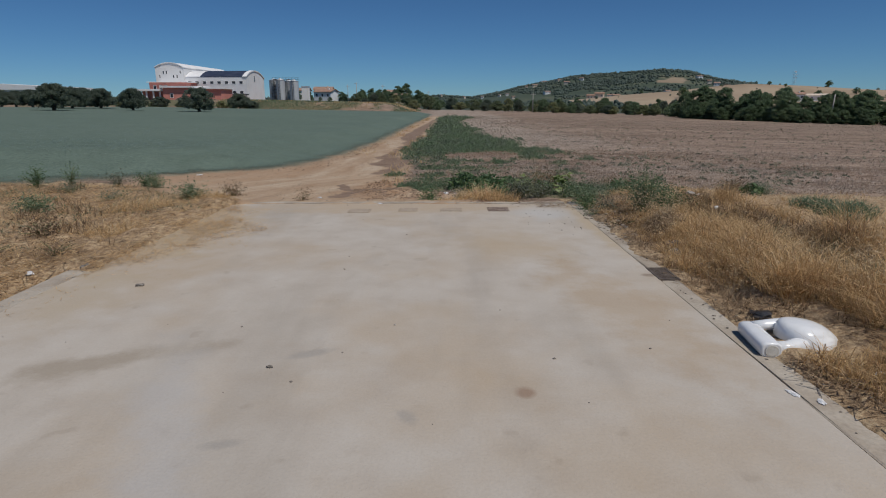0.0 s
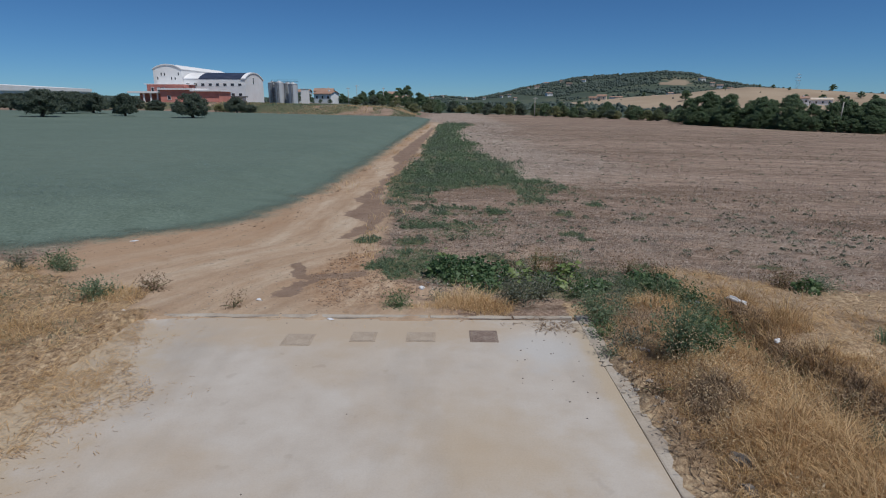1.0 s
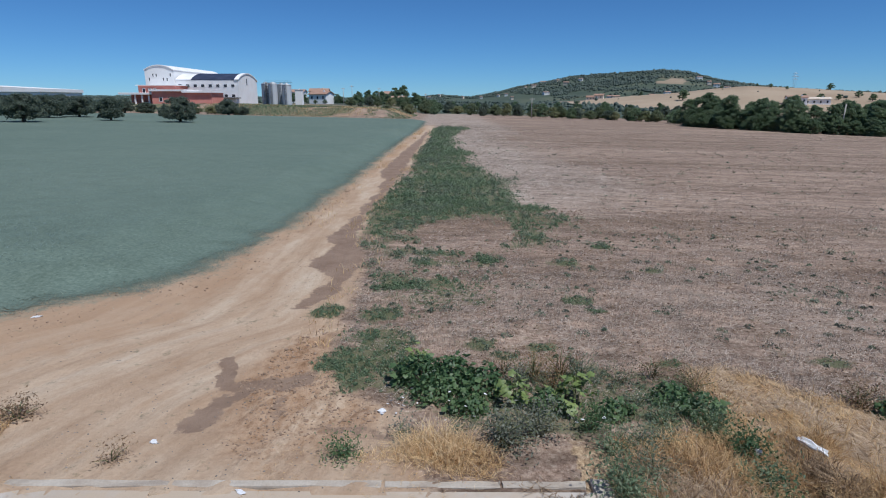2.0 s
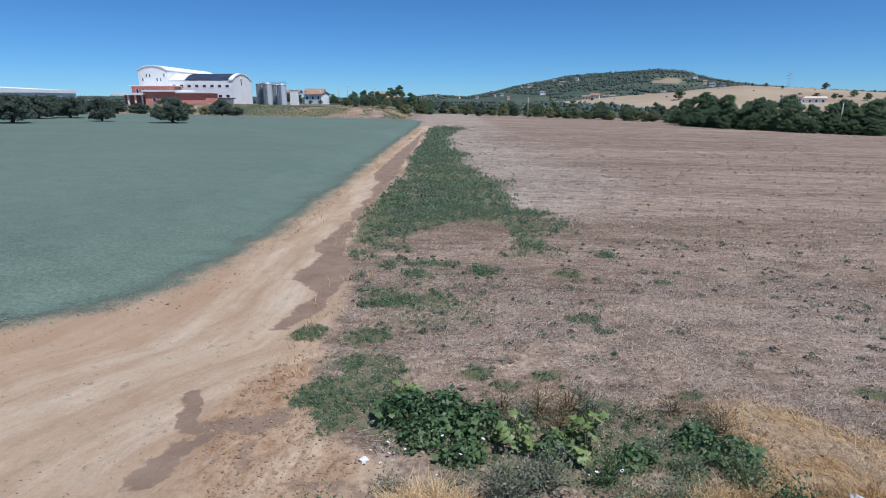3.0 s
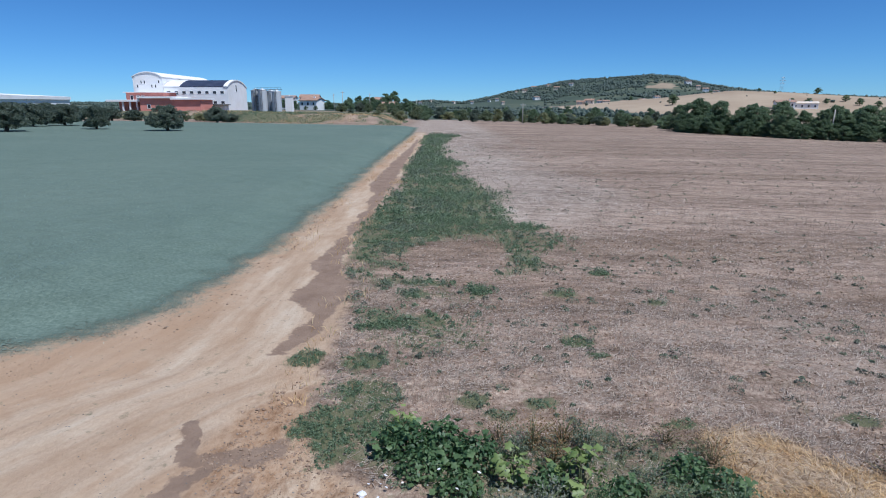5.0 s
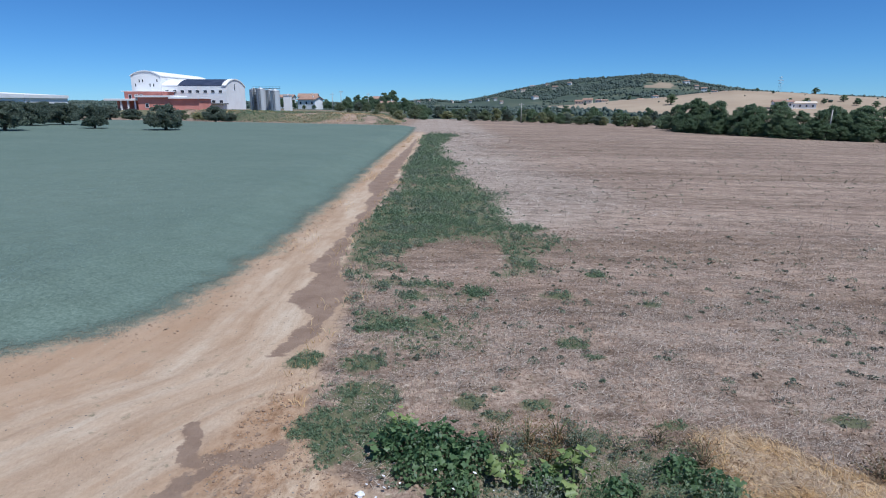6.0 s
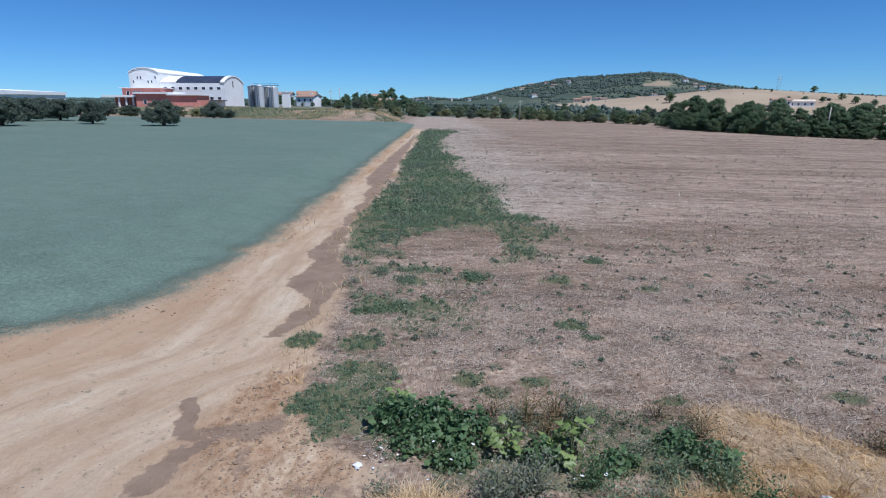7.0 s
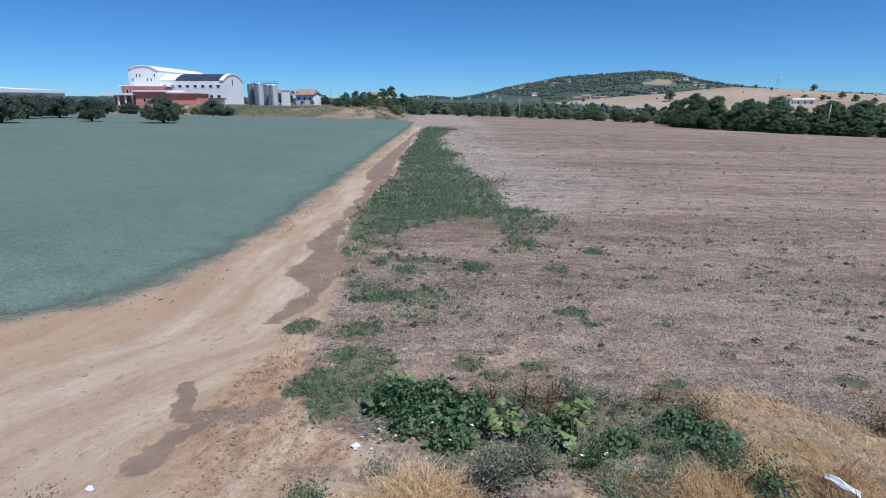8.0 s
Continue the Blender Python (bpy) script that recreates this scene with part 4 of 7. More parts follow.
# ---- poles and the pylon ----
def utility_pole(at, h, lean=0.0, cross=True):
    ob = empty("utility_pole", at, "weathered grey wooden utility pole", "pole", "poles of the power line")
    ob.matrix_world = pose(*at, 0, lean, 0)
    bm = bmesh.new()
    tube(bm, [(0, 0, -0.5), (0, 0, h)], [0.13, 0.09], 8)
    part("post", bm, M["pole_wood"], ob)
    if cross:
        bm = bmesh.new()
        box(bm, (-0.7, -0.06, h - 0.6), (0.7, 0.06, h - 0.48))
        part("crossarm", bm, M["pole_wood"], ob)
        for x in (-0.6, 0.0, 0.6):
            bm = bmesh.new()
            tube(bm, [(x, 0, h - 0.48), (x, 0, h - 0.3)], [0.05, 0.03], 6)
            part("insulator", bm, M["ceramic"], ob)


for x, y, h, lean in ((26.0, 179, 5.8, 0), (-34.8, 232, 7.4, 0), (-39.5, 240, 6.6, 0), (-26.0, 245, 7.0, 0), (69.5, 107.5, 5.2, 2), (78, 150, 6.2, 0), (-8.5, 280, 7.5, 0)):
    utility_pole((x, y, float(height(x, y))), h, lean, x < 30)


def pylon():
    x, y = 452, 784
    ob = empty("pylon", (x, y, float(height(x, y)) - 1), "steel lattice power pylon on the ridge", "pylon")
    bm = bmesh.new()
    h, b, top = 26.0, 2.4, 0.5
    at = lambda k, s, u: (s * (b + (top - b) * k / 8), u * (b + (top - b) * k / 8), h * k / 8)
    for s in (-1, 1):
        for u in (-1, 1):
            tube(bm, [at(0, s, u), at(8, s, u)], [0.07, 0.05], 4)
    for k in range(8):
        for (s, u), (s2, u2) in (((-1, -1), (1, -1)), ((1, -1), (1, 1)), ((1, 1), (-1, 1)), ((-1, 1), (-1, -1))):
            tube(bm, [at(k, s, u), at(k + 1, s2, u2)], [0.03, 0.03], 4)
    part("mast", bm, M["steel"], ob)
    for z, w in ((17, 3.6), (20.5, 4.2), (24, 3.2)):
        bm = bmesh.new()
        tube(bm, [(-w, 0, z), (0, 0, z + 1.1), (w, 0, z)], [0.12, 0.2, 0.12], 4)
        tube(bm, [(-w, 0, z), (w, 0, z)], [0.1, 0.1], 4)
        part("crossarm", bm, M["steel"], ob)


pylon()


# ---- trees ----
def crown_mesh(rng, blobs, count, leaf, name="crown"):
    """Leaves set over and inside a heap of rounded clumps. blobs: centre x, y, z and radii x, z."""
    cs, ns = [], []
    area = np.array([b[3] ** 2 for b in blobs])
    for b, share in zip(blobs, area / area.sum()):
        n = int(count * share)
        d = unit(rng.normal(size=(n, 3)))
        d[:, 2] = np.where(d[:, 2] < -0.55, -d[:, 2], d[:, 2])
        reach = rng.uniform(0.35, 1.2, n) ** 0.7
        bumpy = 0.86 + 0.3 * np.sin(d[:, 0] * 5 + b[0] * 3) * np.sin(d[:, 1] * 5 + b[1]) * np.sin(d[:, 2] * 4 + b[2])
        reach = reach * bumpy
        cs.append(np.array(b[:3]) + d * reach[:, None] * np.array([b[3], b[3], b[4]]))
        ns.append(d * 0.6 + rng.normal(0, 0.8, (n, 3)) + np.array([0, 0, 0.3]))
    c, nrm = np.concatenate(cs), np.concatenate(ns)
    size = rng.uniform(0.7, 1.35, len(c)) * leaf
    v, f = leaf_cards(rng, c, nrm, size, size * 0.6)
    return fast_mesh(name, v, f)


def tree(name, rng, height_m, width, trunk, blobs_n, count, leaf, leaves, label, category="tree", group="", low=0.2, stems=1):
    ob = tagged(new(name), label, category, group)
    blobs = []
    for i in range(blobs_n):
        a, q = rng.uniform(0, 6.283), math.sqrt(rng.uniform(0, 1))
        k = rng.uniform(low, 0.86)
        shape = math.sin(math.pi * min(1, max(0.12, (k - low) / (1 - low) * 0.8 + 0.25)))
        r = width * rng.uniform(0.16, 0.27) * (1.0 if blobs_n < 20 else 4.4 / math.sqrt(blobs_n) * rng.uniform(0.75, 1.15))
        x, y = math.cos(a) * q * shape * (width / 2 - r * 0.8), math.sin(a) * q * shape * (width / 2 - r * 0.8)
        blobs.append((x, y, height_m * k + r * 0.25, r, min(r * rng.uniform(0.65, 0.95), height_m * (1 - k) + 0.3)))
    bm = bmesh.new()
    for s in range(stems):
        ox, oy = (rng.uniform(-0.35, 0.35), rng.uniform(-0.35, 0.35)) if stems > 1 else (0, 0)
        top = height_m * max(low + 0.12, 0.32)
        tube(bm, [(ox, oy, -0.3), (ox * 0.9 + 0.05, oy, top * 0.4), (ox * 0.6, oy * 0.7 + 0.08, top)], [trunk * 1.35, trunk, trunk * 0.7], 8)
        for b in blobs[s::stems][:7]:
            tube(bm, [(ox * 0.6, oy * 0.7 + 0.08, top * 0.85), (b[0] * 0.5, b[1] * 0.5, (top + b[2]) / 2 + 0.1), (b[0], b[1], b[2])], [trunk * 0.55, trunk * 0.35, trunk * 0.12], 6)
    part("trunk", bm, M["bark"], ob)
    part("crown", crown_mesh(rng, blobs, count, leaf), leaves, ob)
    return ob


def plant_all(kinds, places, fixed_scale=None):
    """Set copies of the first trees at (x, y, scale across, scale up), turning and alternating; each first one stands at its own first place."""
    used = set()
    for i, (x, y, sx, sz) in enumerate(places):
        ob = kinds[i % len(kinds)]
        m = Matrix.Translation((x, y, float(height(x, y)))) @ Matrix.Rotation(i * 2.399, 4, "Z") @ Matrix.Diagonal((sx, sx, sz, 1))
        if ob in used:
            copy_thing(ob, m @ Matrix.Diagonal((*[1 / s for s in ob.scale], 1)))
        else:
            used.add(ob)
            ob.matrix_world = m


def trees():
    rng = np.random.RandomState(21)
    olives = [tree("olive_tree", rng, 3.7, 5.6, 0.24, 110, 15000, 0.19, M["olive"], "round grey-green olive tree with a short trunk in the cereal field", group="olive trees in the cereal", low=0.18) for _ in range(3)]
    at = [(-36.6, 88, 1.05, 1.05), (-46.6, 88.5, 0.78, 1.0), (-51.5, 78, 1.1, 1.05), (-58.9, 93.5, 1.05, 1.0), (-57.5, 99, 1.0, 1.0), (-65, 106.5, 1.1, 1.05), (-44.4, 128, 1.0, 0.95), (-69.8, 134, 1.0, 0.85), (-80.4, 136, 1.2, 1.05), (-76, 131, 1.1, 1.0), (-64.9, 135, 0.9, 0.7), (-68.5, 104, 1.05, 1.0), (-88, 133, 1.2, 1.1), (-96, 128, 1.2, 1.1), (-78, 112, 1.1, 1.0), (-90, 118, 1.1, 1.0), (-70, 84, 1.1, 1.0), (-100, 138, 1.2, 1.1), (-108, 132, 1.2, 1.1), (-73, 141, 1.0, 0.9)]
    plant_all(olives, at)
    # the wood along the low side of the stubble
    woods = [tree("wood_tree", rng, 7.6, 7.4, 0.18, 150, 18000, 0.22, M["wood"], "dense dark green broadleaf tree in the field-edge wood", group="trees of the field-edge wood", low=0.0) for _ in range(4)]
    at = []
    edge = ((52, 131), (56, 125), (60, 117), (64, 110), (69, 105), (75, 102), (82, 100), (90, 98), (98, 97))
    for k in range(len(edge) - 1):
        for j in range(3):
            u = (j + rng.uniform(0.1, 0.8)) / 3
            x, y = edge[k][0] + (edge[k + 1][0] - edge[k][0]) * u, edge[k][1] + (edge[k + 1][1] - edge[k][1]) * u
            for back in (2.5, 9):
                s = rng.uniform(0.55, 0.98) * (1.35 if k == 0 and back > 3 else 0.88 if k in (3, 5, 6) else 1.0)
                at.append((x + back * 0.5 + rng.uniform(-1, 1), y + back + rng.uniform(-1, 1.5), s * 1.08, s * rng.uniform(0.88, 1.05)))
            at.append((x + rng.uniform(-1, 1), y + rng.uniform(0, 1), rng.uniform(0.45, 0.6), rng.uniform(0.3, 0.45)))
    plant_all(woods, at)
    # shrubs: the hedge beyond the stubble, the terrace and the works
    shrubs = [tree("shrub", rng, 3.4, 5.0, 0.12, 70, 5000, 0.26, M[key], label, "shrub", "shrubs of the far hedge", low=0.02, stems=3) for key, label in (("shrub", "rounded green hedge shrub on the far field edge"), ("reed", "pale yellow-green bush on the far field edge"), ("wood", "dark green hedge shrub on the far field edge"), ("shrub", "spreading green hedge shrub on the far field edge"), ("olive", "dull grey-green bush on the far field edge"))]
    at = []
    for x, y, s in ((9, 196, 1.0), (20, 192, 1.05), (31, 190, 1.0), (36, 186, 1.1), (40.5, 184, 1.2), (46, 180, 1.0), (49, 174, 0.9), (53, 168, 1.0), (57, 163, 1.25), (60.5, 158, 1.05), (61, 150, 0.9), (63, 146, 0.85), (60, 141, 0.75), (57, 137, 0.7), (14, 206, 0.9), (26, 210, 1.1), (5, 212, 1.1), (-3, 200, 1.0), (-6, 208, 1.2), (2, 225, 1.3), (-12, 190, 0.9), (-9.5, 176, 0.75),
                    (-70, 146, 0.6), (-66, 147, 0.62), (-62, 147, 0.66), (-58.5, 146, 0.7), (-55, 146, 0.72), (-52, 145, 0.75), (-49, 145, 0.75), (-46.5, 143, 0.7), (-75, 152, 0.6), (-82, 155, 0.55), (-78, 157, 0.5), (-87, 158, 0.75), (12, 188, 0.8), (27, 186, 0.7), (33, 183, 0.9), (38, 181, 0.9), (43, 178, 1.0), (48, 176, 1.1), (51.5, 170, 1.0), (55, 165, 1.1), (58.5, 154, 1.0), (59, 147, 0.8), (24, 198, 1.2), (17, 200, 1.1), (30, 200, 1.2), (38, 197, 1.3), (-31, 205, 0.8), (-26, 215, 0.9), (-22, 205, 0.8), (-18, 210, 1.0), (-15, 216, 1.0), (-28, 228, 0.9), (-24, 178, 0.45), (-14.5, 158, 0.5), (44, 200, 1.2), (52, 196, 1.3), (60, 190, 1.3), (68, 186, 1.3), (34, 215, 1.3), (76, 178, 1.4), (72, 160, 1.3)):
        at.append((x, y, s * rng.uniform(0.75, 1.25), s * rng.uniform(0.6, 1.2)))
    plant_all(shrubs, at)
    # darker trees among the houses and on the slopes
    dark = [tree("garden_tree", rng, 6.5, 5.6, 0.2, 70, 4000, 0.36, M["wood"], "dark round tree among the distant houses", group="trees among the houses", low=0.12) for _ in range(2)]
    at = []
    for x, y, s in ((-27, 332, 1.9), (-22, 328, 2.1), (-37, 330, 1.6), (-42, 335, 1.5), (-52, 246, 0.45), (-56, 247, 0.5), (-48, 246, 0.5), (-16, 258, 0.85), (-27, 258, 0.9), (-30, 262, 1.15), (-35, 256, 0.75), (-23, 300, 1.5), (-13, 305, 1.4), (-32, 310, 1.5), (-5, 310, 1.4), (-43, 252, 0.8), (-46, 262, 0.9), (-38, 262, 1.0), (-33, 268, 1.1), (-60, 262, 0.8), (-63, 250, 0.7), (-24, 262, 1.2), (-20, 255, 1.0), (-12, 255, 1.3), (-9, 262, 1.4), (-6, 268, 1.2), (-57, 285, 1.1), (-72, 290, 1.2), (-2, 270, 1.0), (4, 275, 1.0), (9, 262, 0.9), (15, 268, 1.0), (22, 260, 1.0), (-40, 285, 1.2), (-28, 290, 1.1), (30, 255, 1.0), (38, 262, 1.1), (47, 250, 1.1), (56, 255, 1.2), (65, 246, 1.2), (74, 240, 1.2), (84, 236, 1.2), (95, 232, 1.2)):
        at.append((x, y, 0.8 * s * rng.uniform(0.85, 1.1), 0.7 * s * rng.uniform(0.85, 1.15)))
    for az, r, s in ((21.5, 400, 1.5), (24.5, 520, 0.55), (27.2, 500, 0.5), (28.2, 470, 0.6), (29.4, 455, 0.45), (31.8, 380, 1.1), (33.0, 400, 0.7), (34.3, 420, 0.9), (35.2, 400, 0.9), (36.4, 390, 0.8), (30.6, 385, 0.9), (36.9, 330, 1.2), (18.0, 500, 0.7), (32.4, 480, 1.0), (38, 360, 1.3)):
        x, y = polar(az, r)
        at.append((x, y, s, s * 0.72))
    plant_all(dark, at)
    cypress = tree("cypress", rng, 9.0, 2.2, 0.15, 12, 1800, 0.4, M["wood"], "slim dark cypress on the ridge", group="cypresses on the ridge", low=0.05)
    plant_all([cypress], [(*polar(a, r), 1.0, 1.1) for a, r in ((25.3, 846), (25.6, 842), (25.9, 850), (26.2, 846), (26.5, 840), (27.9, 792))])


trees()


def hill_woods():
    """Tree crowns over the far hills: thousands of small ragged clumps."""
    rng = np.random.RandomState(8)
    bm = bmesh.new()
    bmesh.ops.create_icosphere(bm, subdivisions=1, radius=1.0)
    v0 = np.array([v.co[:] for v in bm.verts])
    f0 = np.array([[v.index for v in f.verts] for f in bm.faces])
    bm.free()
    n = 210000
    r = np.sqrt(rng.uniform(0, 1, n) * (1290 ** 2 - 250 ** 2) + 250 ** 2)
    az = rng.uniform(-44, 44, n)
    x, y = r * np.sin(np.radians(az)), r * np.cos(np.radians(az))
    wood = lumps(x, y, 90, 5)
    q = zones(x, y)
    steep = step(r, 700, 950) * step(az, 5, 9) * step(-az, -28, -23)
    keep = (wood + 0.34 * steep > 0.56) & (q["tan"] < 0.3) & (r > 330)
    keep |= (r > 1060) & (r < 1180) & (rng.uniform(size=n) < 0.75)
    keep |= (q["tan"] > 0.3) & (rng.uniform(size=n) < 0.006)
    keep &= ~((np.abs(az - 20.6) < 1.25) & (r > 850) & (r < 950) & (lumps(x, y, 18, 3) > 0.42))
    keep &= rng.uniform(size=n) < np.where(az < 4, 0.5, np.where(lumps(x, y, 60, 44) > 0.44, 0.85, 0.12))
    x, y, r = x[keep], y[keep], r[keep]
    n = len(x)
    s = (0.5 + 1.5 * rng.uniform(size=n) ** 3) * np.interp(r, (300, 1100), (0.75, 1.15)) * (0.6 + 0.8 * lumps(x, y, 60, 45))
    c = np.stack([x, y, height(x, y) + s * 0.55], 1)
    v = v0[None] * (1 + rng.uniform(-0.35, 0.35, (n, len(v0), 1))) * (s[:, None] * np.stack([np.ones(n), np.ones(n), rng.uniform(0.75, 1.25, n)], 1))[:, None] + c[:, None]
    f = f0[None] + (np.arange(n) * len(v0))[:, None, None]
    stuff("far_woods", v.reshape(-1, 3), f.reshape(-1, 3), M["hazed_far_wood"], "dark scrub and woodland covering the distant hill", "woodland", True)


hill_woods()


# ---- the cereal field ----
def scatter(rng, n, x0, x1, y0, y1):
    return rng.uniform(x0, x1, n), rng.uniform(y0, y1, n)


def cereal():
    rng = np.random.RandomState(31)
    # the closed canopy, seen as a soft sheet from far
    r = [9.5]
    while r[-1] < 190:
        r.append(r[-1] * 1.011)
    az = np.radians(np.arange(-62, 0.6, 0.16))
    R, A = np.meshgrid(np.array(r), az, indexing="ij")
    x, y = R * np.sin(A), R * np.cos(A)
    d = crop_depth(x, y)
    z = ground_z(x, y) + 0.022 + (WHEAT_H - 0.03) * step(d, 0.9, 3.8) + (0.03 * (lumps(x, y, 0.6, 14) - 0.5) + 0.05 * (lumps(x, y, 5, 15) - 0.5)) * step(d, 1, 3)
    n, k = R.shape
    idx = np.arange(n * k).reshape(n, k)
    f = np.stack([idx[:-1, :-1], idx[1:, :-1], idx[1:, 1:], idx[:-1, 1:]], -1).reshape(-1, 4)
    open_soil = -0.5
    f = f[((d - open_soil).reshape(-1)[f] > 0).all(1)]
    used = np.unique(f)
    back = np.zeros(n * k, dtype=int)
    back[used] = np.arange(len(used))
    chunks = [(np.stack([x, y, z], -1).reshape(-1, 3)[used], back[f])]
    sheet = stuff("cereal_canopy", chunks[0][0], chunks[0][1], M["canopy"], "blue-green young cereal crop closing over the soil", "crop", True)
    sheet.data.attributes.new("depth", "FLOAT", "POINT").data.foreach_set("value", np.ascontiguousarray(d.reshape(-1)[used], dtype=np.float32))
    tufts, edge = [], []
    for count, (a, b, c, e), w, tall in ((60000, (-14, -3.2, 10.5, 24), 0.010, 0.10), (46000, (-26, -3.2, 10, 42), 0.016, 0.10), (26000, (-52, -2.8, 10, 80), 0.024, 0.07), (8000, (-100, -2.6, 60, 134), 0.05, 0.06)):
        x, y = scatter(rng, count, a, b, c, e)
        d = crop_depth(x, y)
        ok = (d > 1.5 - 0.7 * rng.uniform(size=count) ** 2) & (rng.uniform(size=count) < step((e - y) / (e - c), 0.0, 0.6) * step((x - a) / (b - a), 0.0, 0.35))
        x, y, d = x[ok], y[ok], d[ok]
        up = step(d, 0.9, 3.8)
        foot = np.stack([x, y, ground_z(x, y) + (WHEAT_H - 0.10) * up - 0.02 * (1 - up)], 1)
        h = (tall + 0.08 * rng.uniform(size=len(x))) * (0.3 + 0.95 * up)
        thin = d < 0.2 + 1.5 * rng.uniform(size=len(x))
        bare = thin & (rng.uniform(size=len(x)) < 0.8)
        for sel, into in ((~thin, tufts), (thin & ~bare, edge)):
            if sel.any():
                into.append(blades(rng, foot[sel], h[sel], rng.uniform(0.6, 2.6, sel.sum()), w))
    # the thin front rows, down to the soil
    x = rng.uniform(-16, -2.6, 150000)
    y = 10 + 85 * rng.uniform(0, 1, 150000) ** 2.0
    d = crop_depth(x, y)
    ok = (d > -0.5) & (d < 2.2) & (rng.uniform(size=len(x)) < 0.10 * step(d, -0.7, 1.6) ** 1.2)
    foot = np.stack([x, y, ground_z(x, y) - 0.01], 1)[ok]
    h = (0.05 + 0.16 * step(d[ok], 0, 2.4)) * rng.uniform(0.7, 1.2, ok.sum())
    edge.append(blades(rng, foot, h, rng.uniform(1.2, 4.0, ok.sum()), np.interp(y[ok], (10, 30, 60, 95), (0.010, 0.016, 0.03, 0.05))))
    stuff("cereal_stalks", *join(tufts), M["wheat"], "upright blue-green cereal blades", "crop")
    stuff("cereal_fringe", *join(edge), M["wheat_edge"], "thin yellowing cereal stalks on the field's edge", "crop")


def canopy_material():
    m, t, b = nodes_of("cereal_canopy")
    fine, medium, coarse = noise_tex(t, 9, 5, 0.75), noise_tex(t, 1.2, 5, 0.6), noise_tex(t, 0.09, 4, 0.55)
    c = ramp(t, noise_tex(t, 15, 6, 0.8), [(0.34, (0.085, 0.122, 0.10)), (0.5, (0.128, 0.172, 0.142)), (0.66, (0.178, 0.228, 0.19))])
    c = mix(t, 0.5, c, ramp(t, medium, [(0.3, (0.8, 0.8, 0.75)), (0.7, (1.1, 1.1, 1.08))]), "MULTIPLY")
    c = mix(t, 0.5, c, ramp(t, coarse, [(0.35, (0.85, 0.88, 0.85)), (0.65, (1.12, 1.08, 1.05))]), "MULTIPLY")
    t.links.new(c, b.inputs["Base Color"])
    b.inputs["Roughness"].default_value = 0.85
    b.inputs["Specular IOR Level"].default_value = 0.2
    bump(t, b, fine, 0.5, 0.04)
    # thin towards the edge, where the soil shows between the plants
    cover = maths(t, "ADD", maths(t, "MULTIPLY", attribute(t, "depth"), 0.34), maths(t, "SUBTRACT", maths(t, "MULTIPLY", noise_tex(t, 30, 5, 0.75), 1.5), 0.98))
    cover = ramp(t, maths(t, "ADD", cover, maths(t, "MULTIPLY", maths(t, "SUBTRACT", medium, 0.5), 0.5)), [(0.0, (0, 0, 0)), (0.08, (1, 1, 1))])
    clear = t.nodes.new("ShaderNodeBsdfTransparent")
    ms = t.nodes.new("ShaderNodeMixShader")
    t.links.new(cover, ms.inputs[0])
    t.links.new(clear.outputs[0], ms.inputs[1])
    t.links.new(b.outputs[0], ms.inputs[2])
    t.links.new(ms.outputs[0], t.nodes["Material Output"].inputs[0])
    return m


M["canopy"] = canopy_material()
cereal()


# ---- stubble, straw and grass ----
def lying(rng, x, y, z, length, width, direction=None, spread=1.0):
    """Straws lying on the ground, a little lifted at one end."""
    n = len(x)
    a = rng.uniform(0, 6.2832, n) if direction is None else direction + rng.normal(0, spread, n)
    d = np.stack([np.cos(a), np.sin(a), rng.uniform(-0.05, 0.35, n)], 1)
    s = np.stack([-np.sin(a), np.cos(a), np.zeros(n)], 1)
    c = np.stack([x, y, z], 1)
    l, w = np.broadcast_to(length, n)[:, None], np.broadcast_to(width, n)[:, None]
    v = np.stack([c - s * w / 2, c + s * w / 2, c + d * l + s * w / 2, c + d * l - s * w / 2], 1).reshape(-1, 3)
    return v, np.arange(n * 4).reshape(-1, 4)


M["straw_tuft"] = leafy("stubble_tuft", (0.22, 0.185, 0.135), (0.36, 0.30, 0.22), (0.60, 0.53, 0.42), 0.25, 0.7)


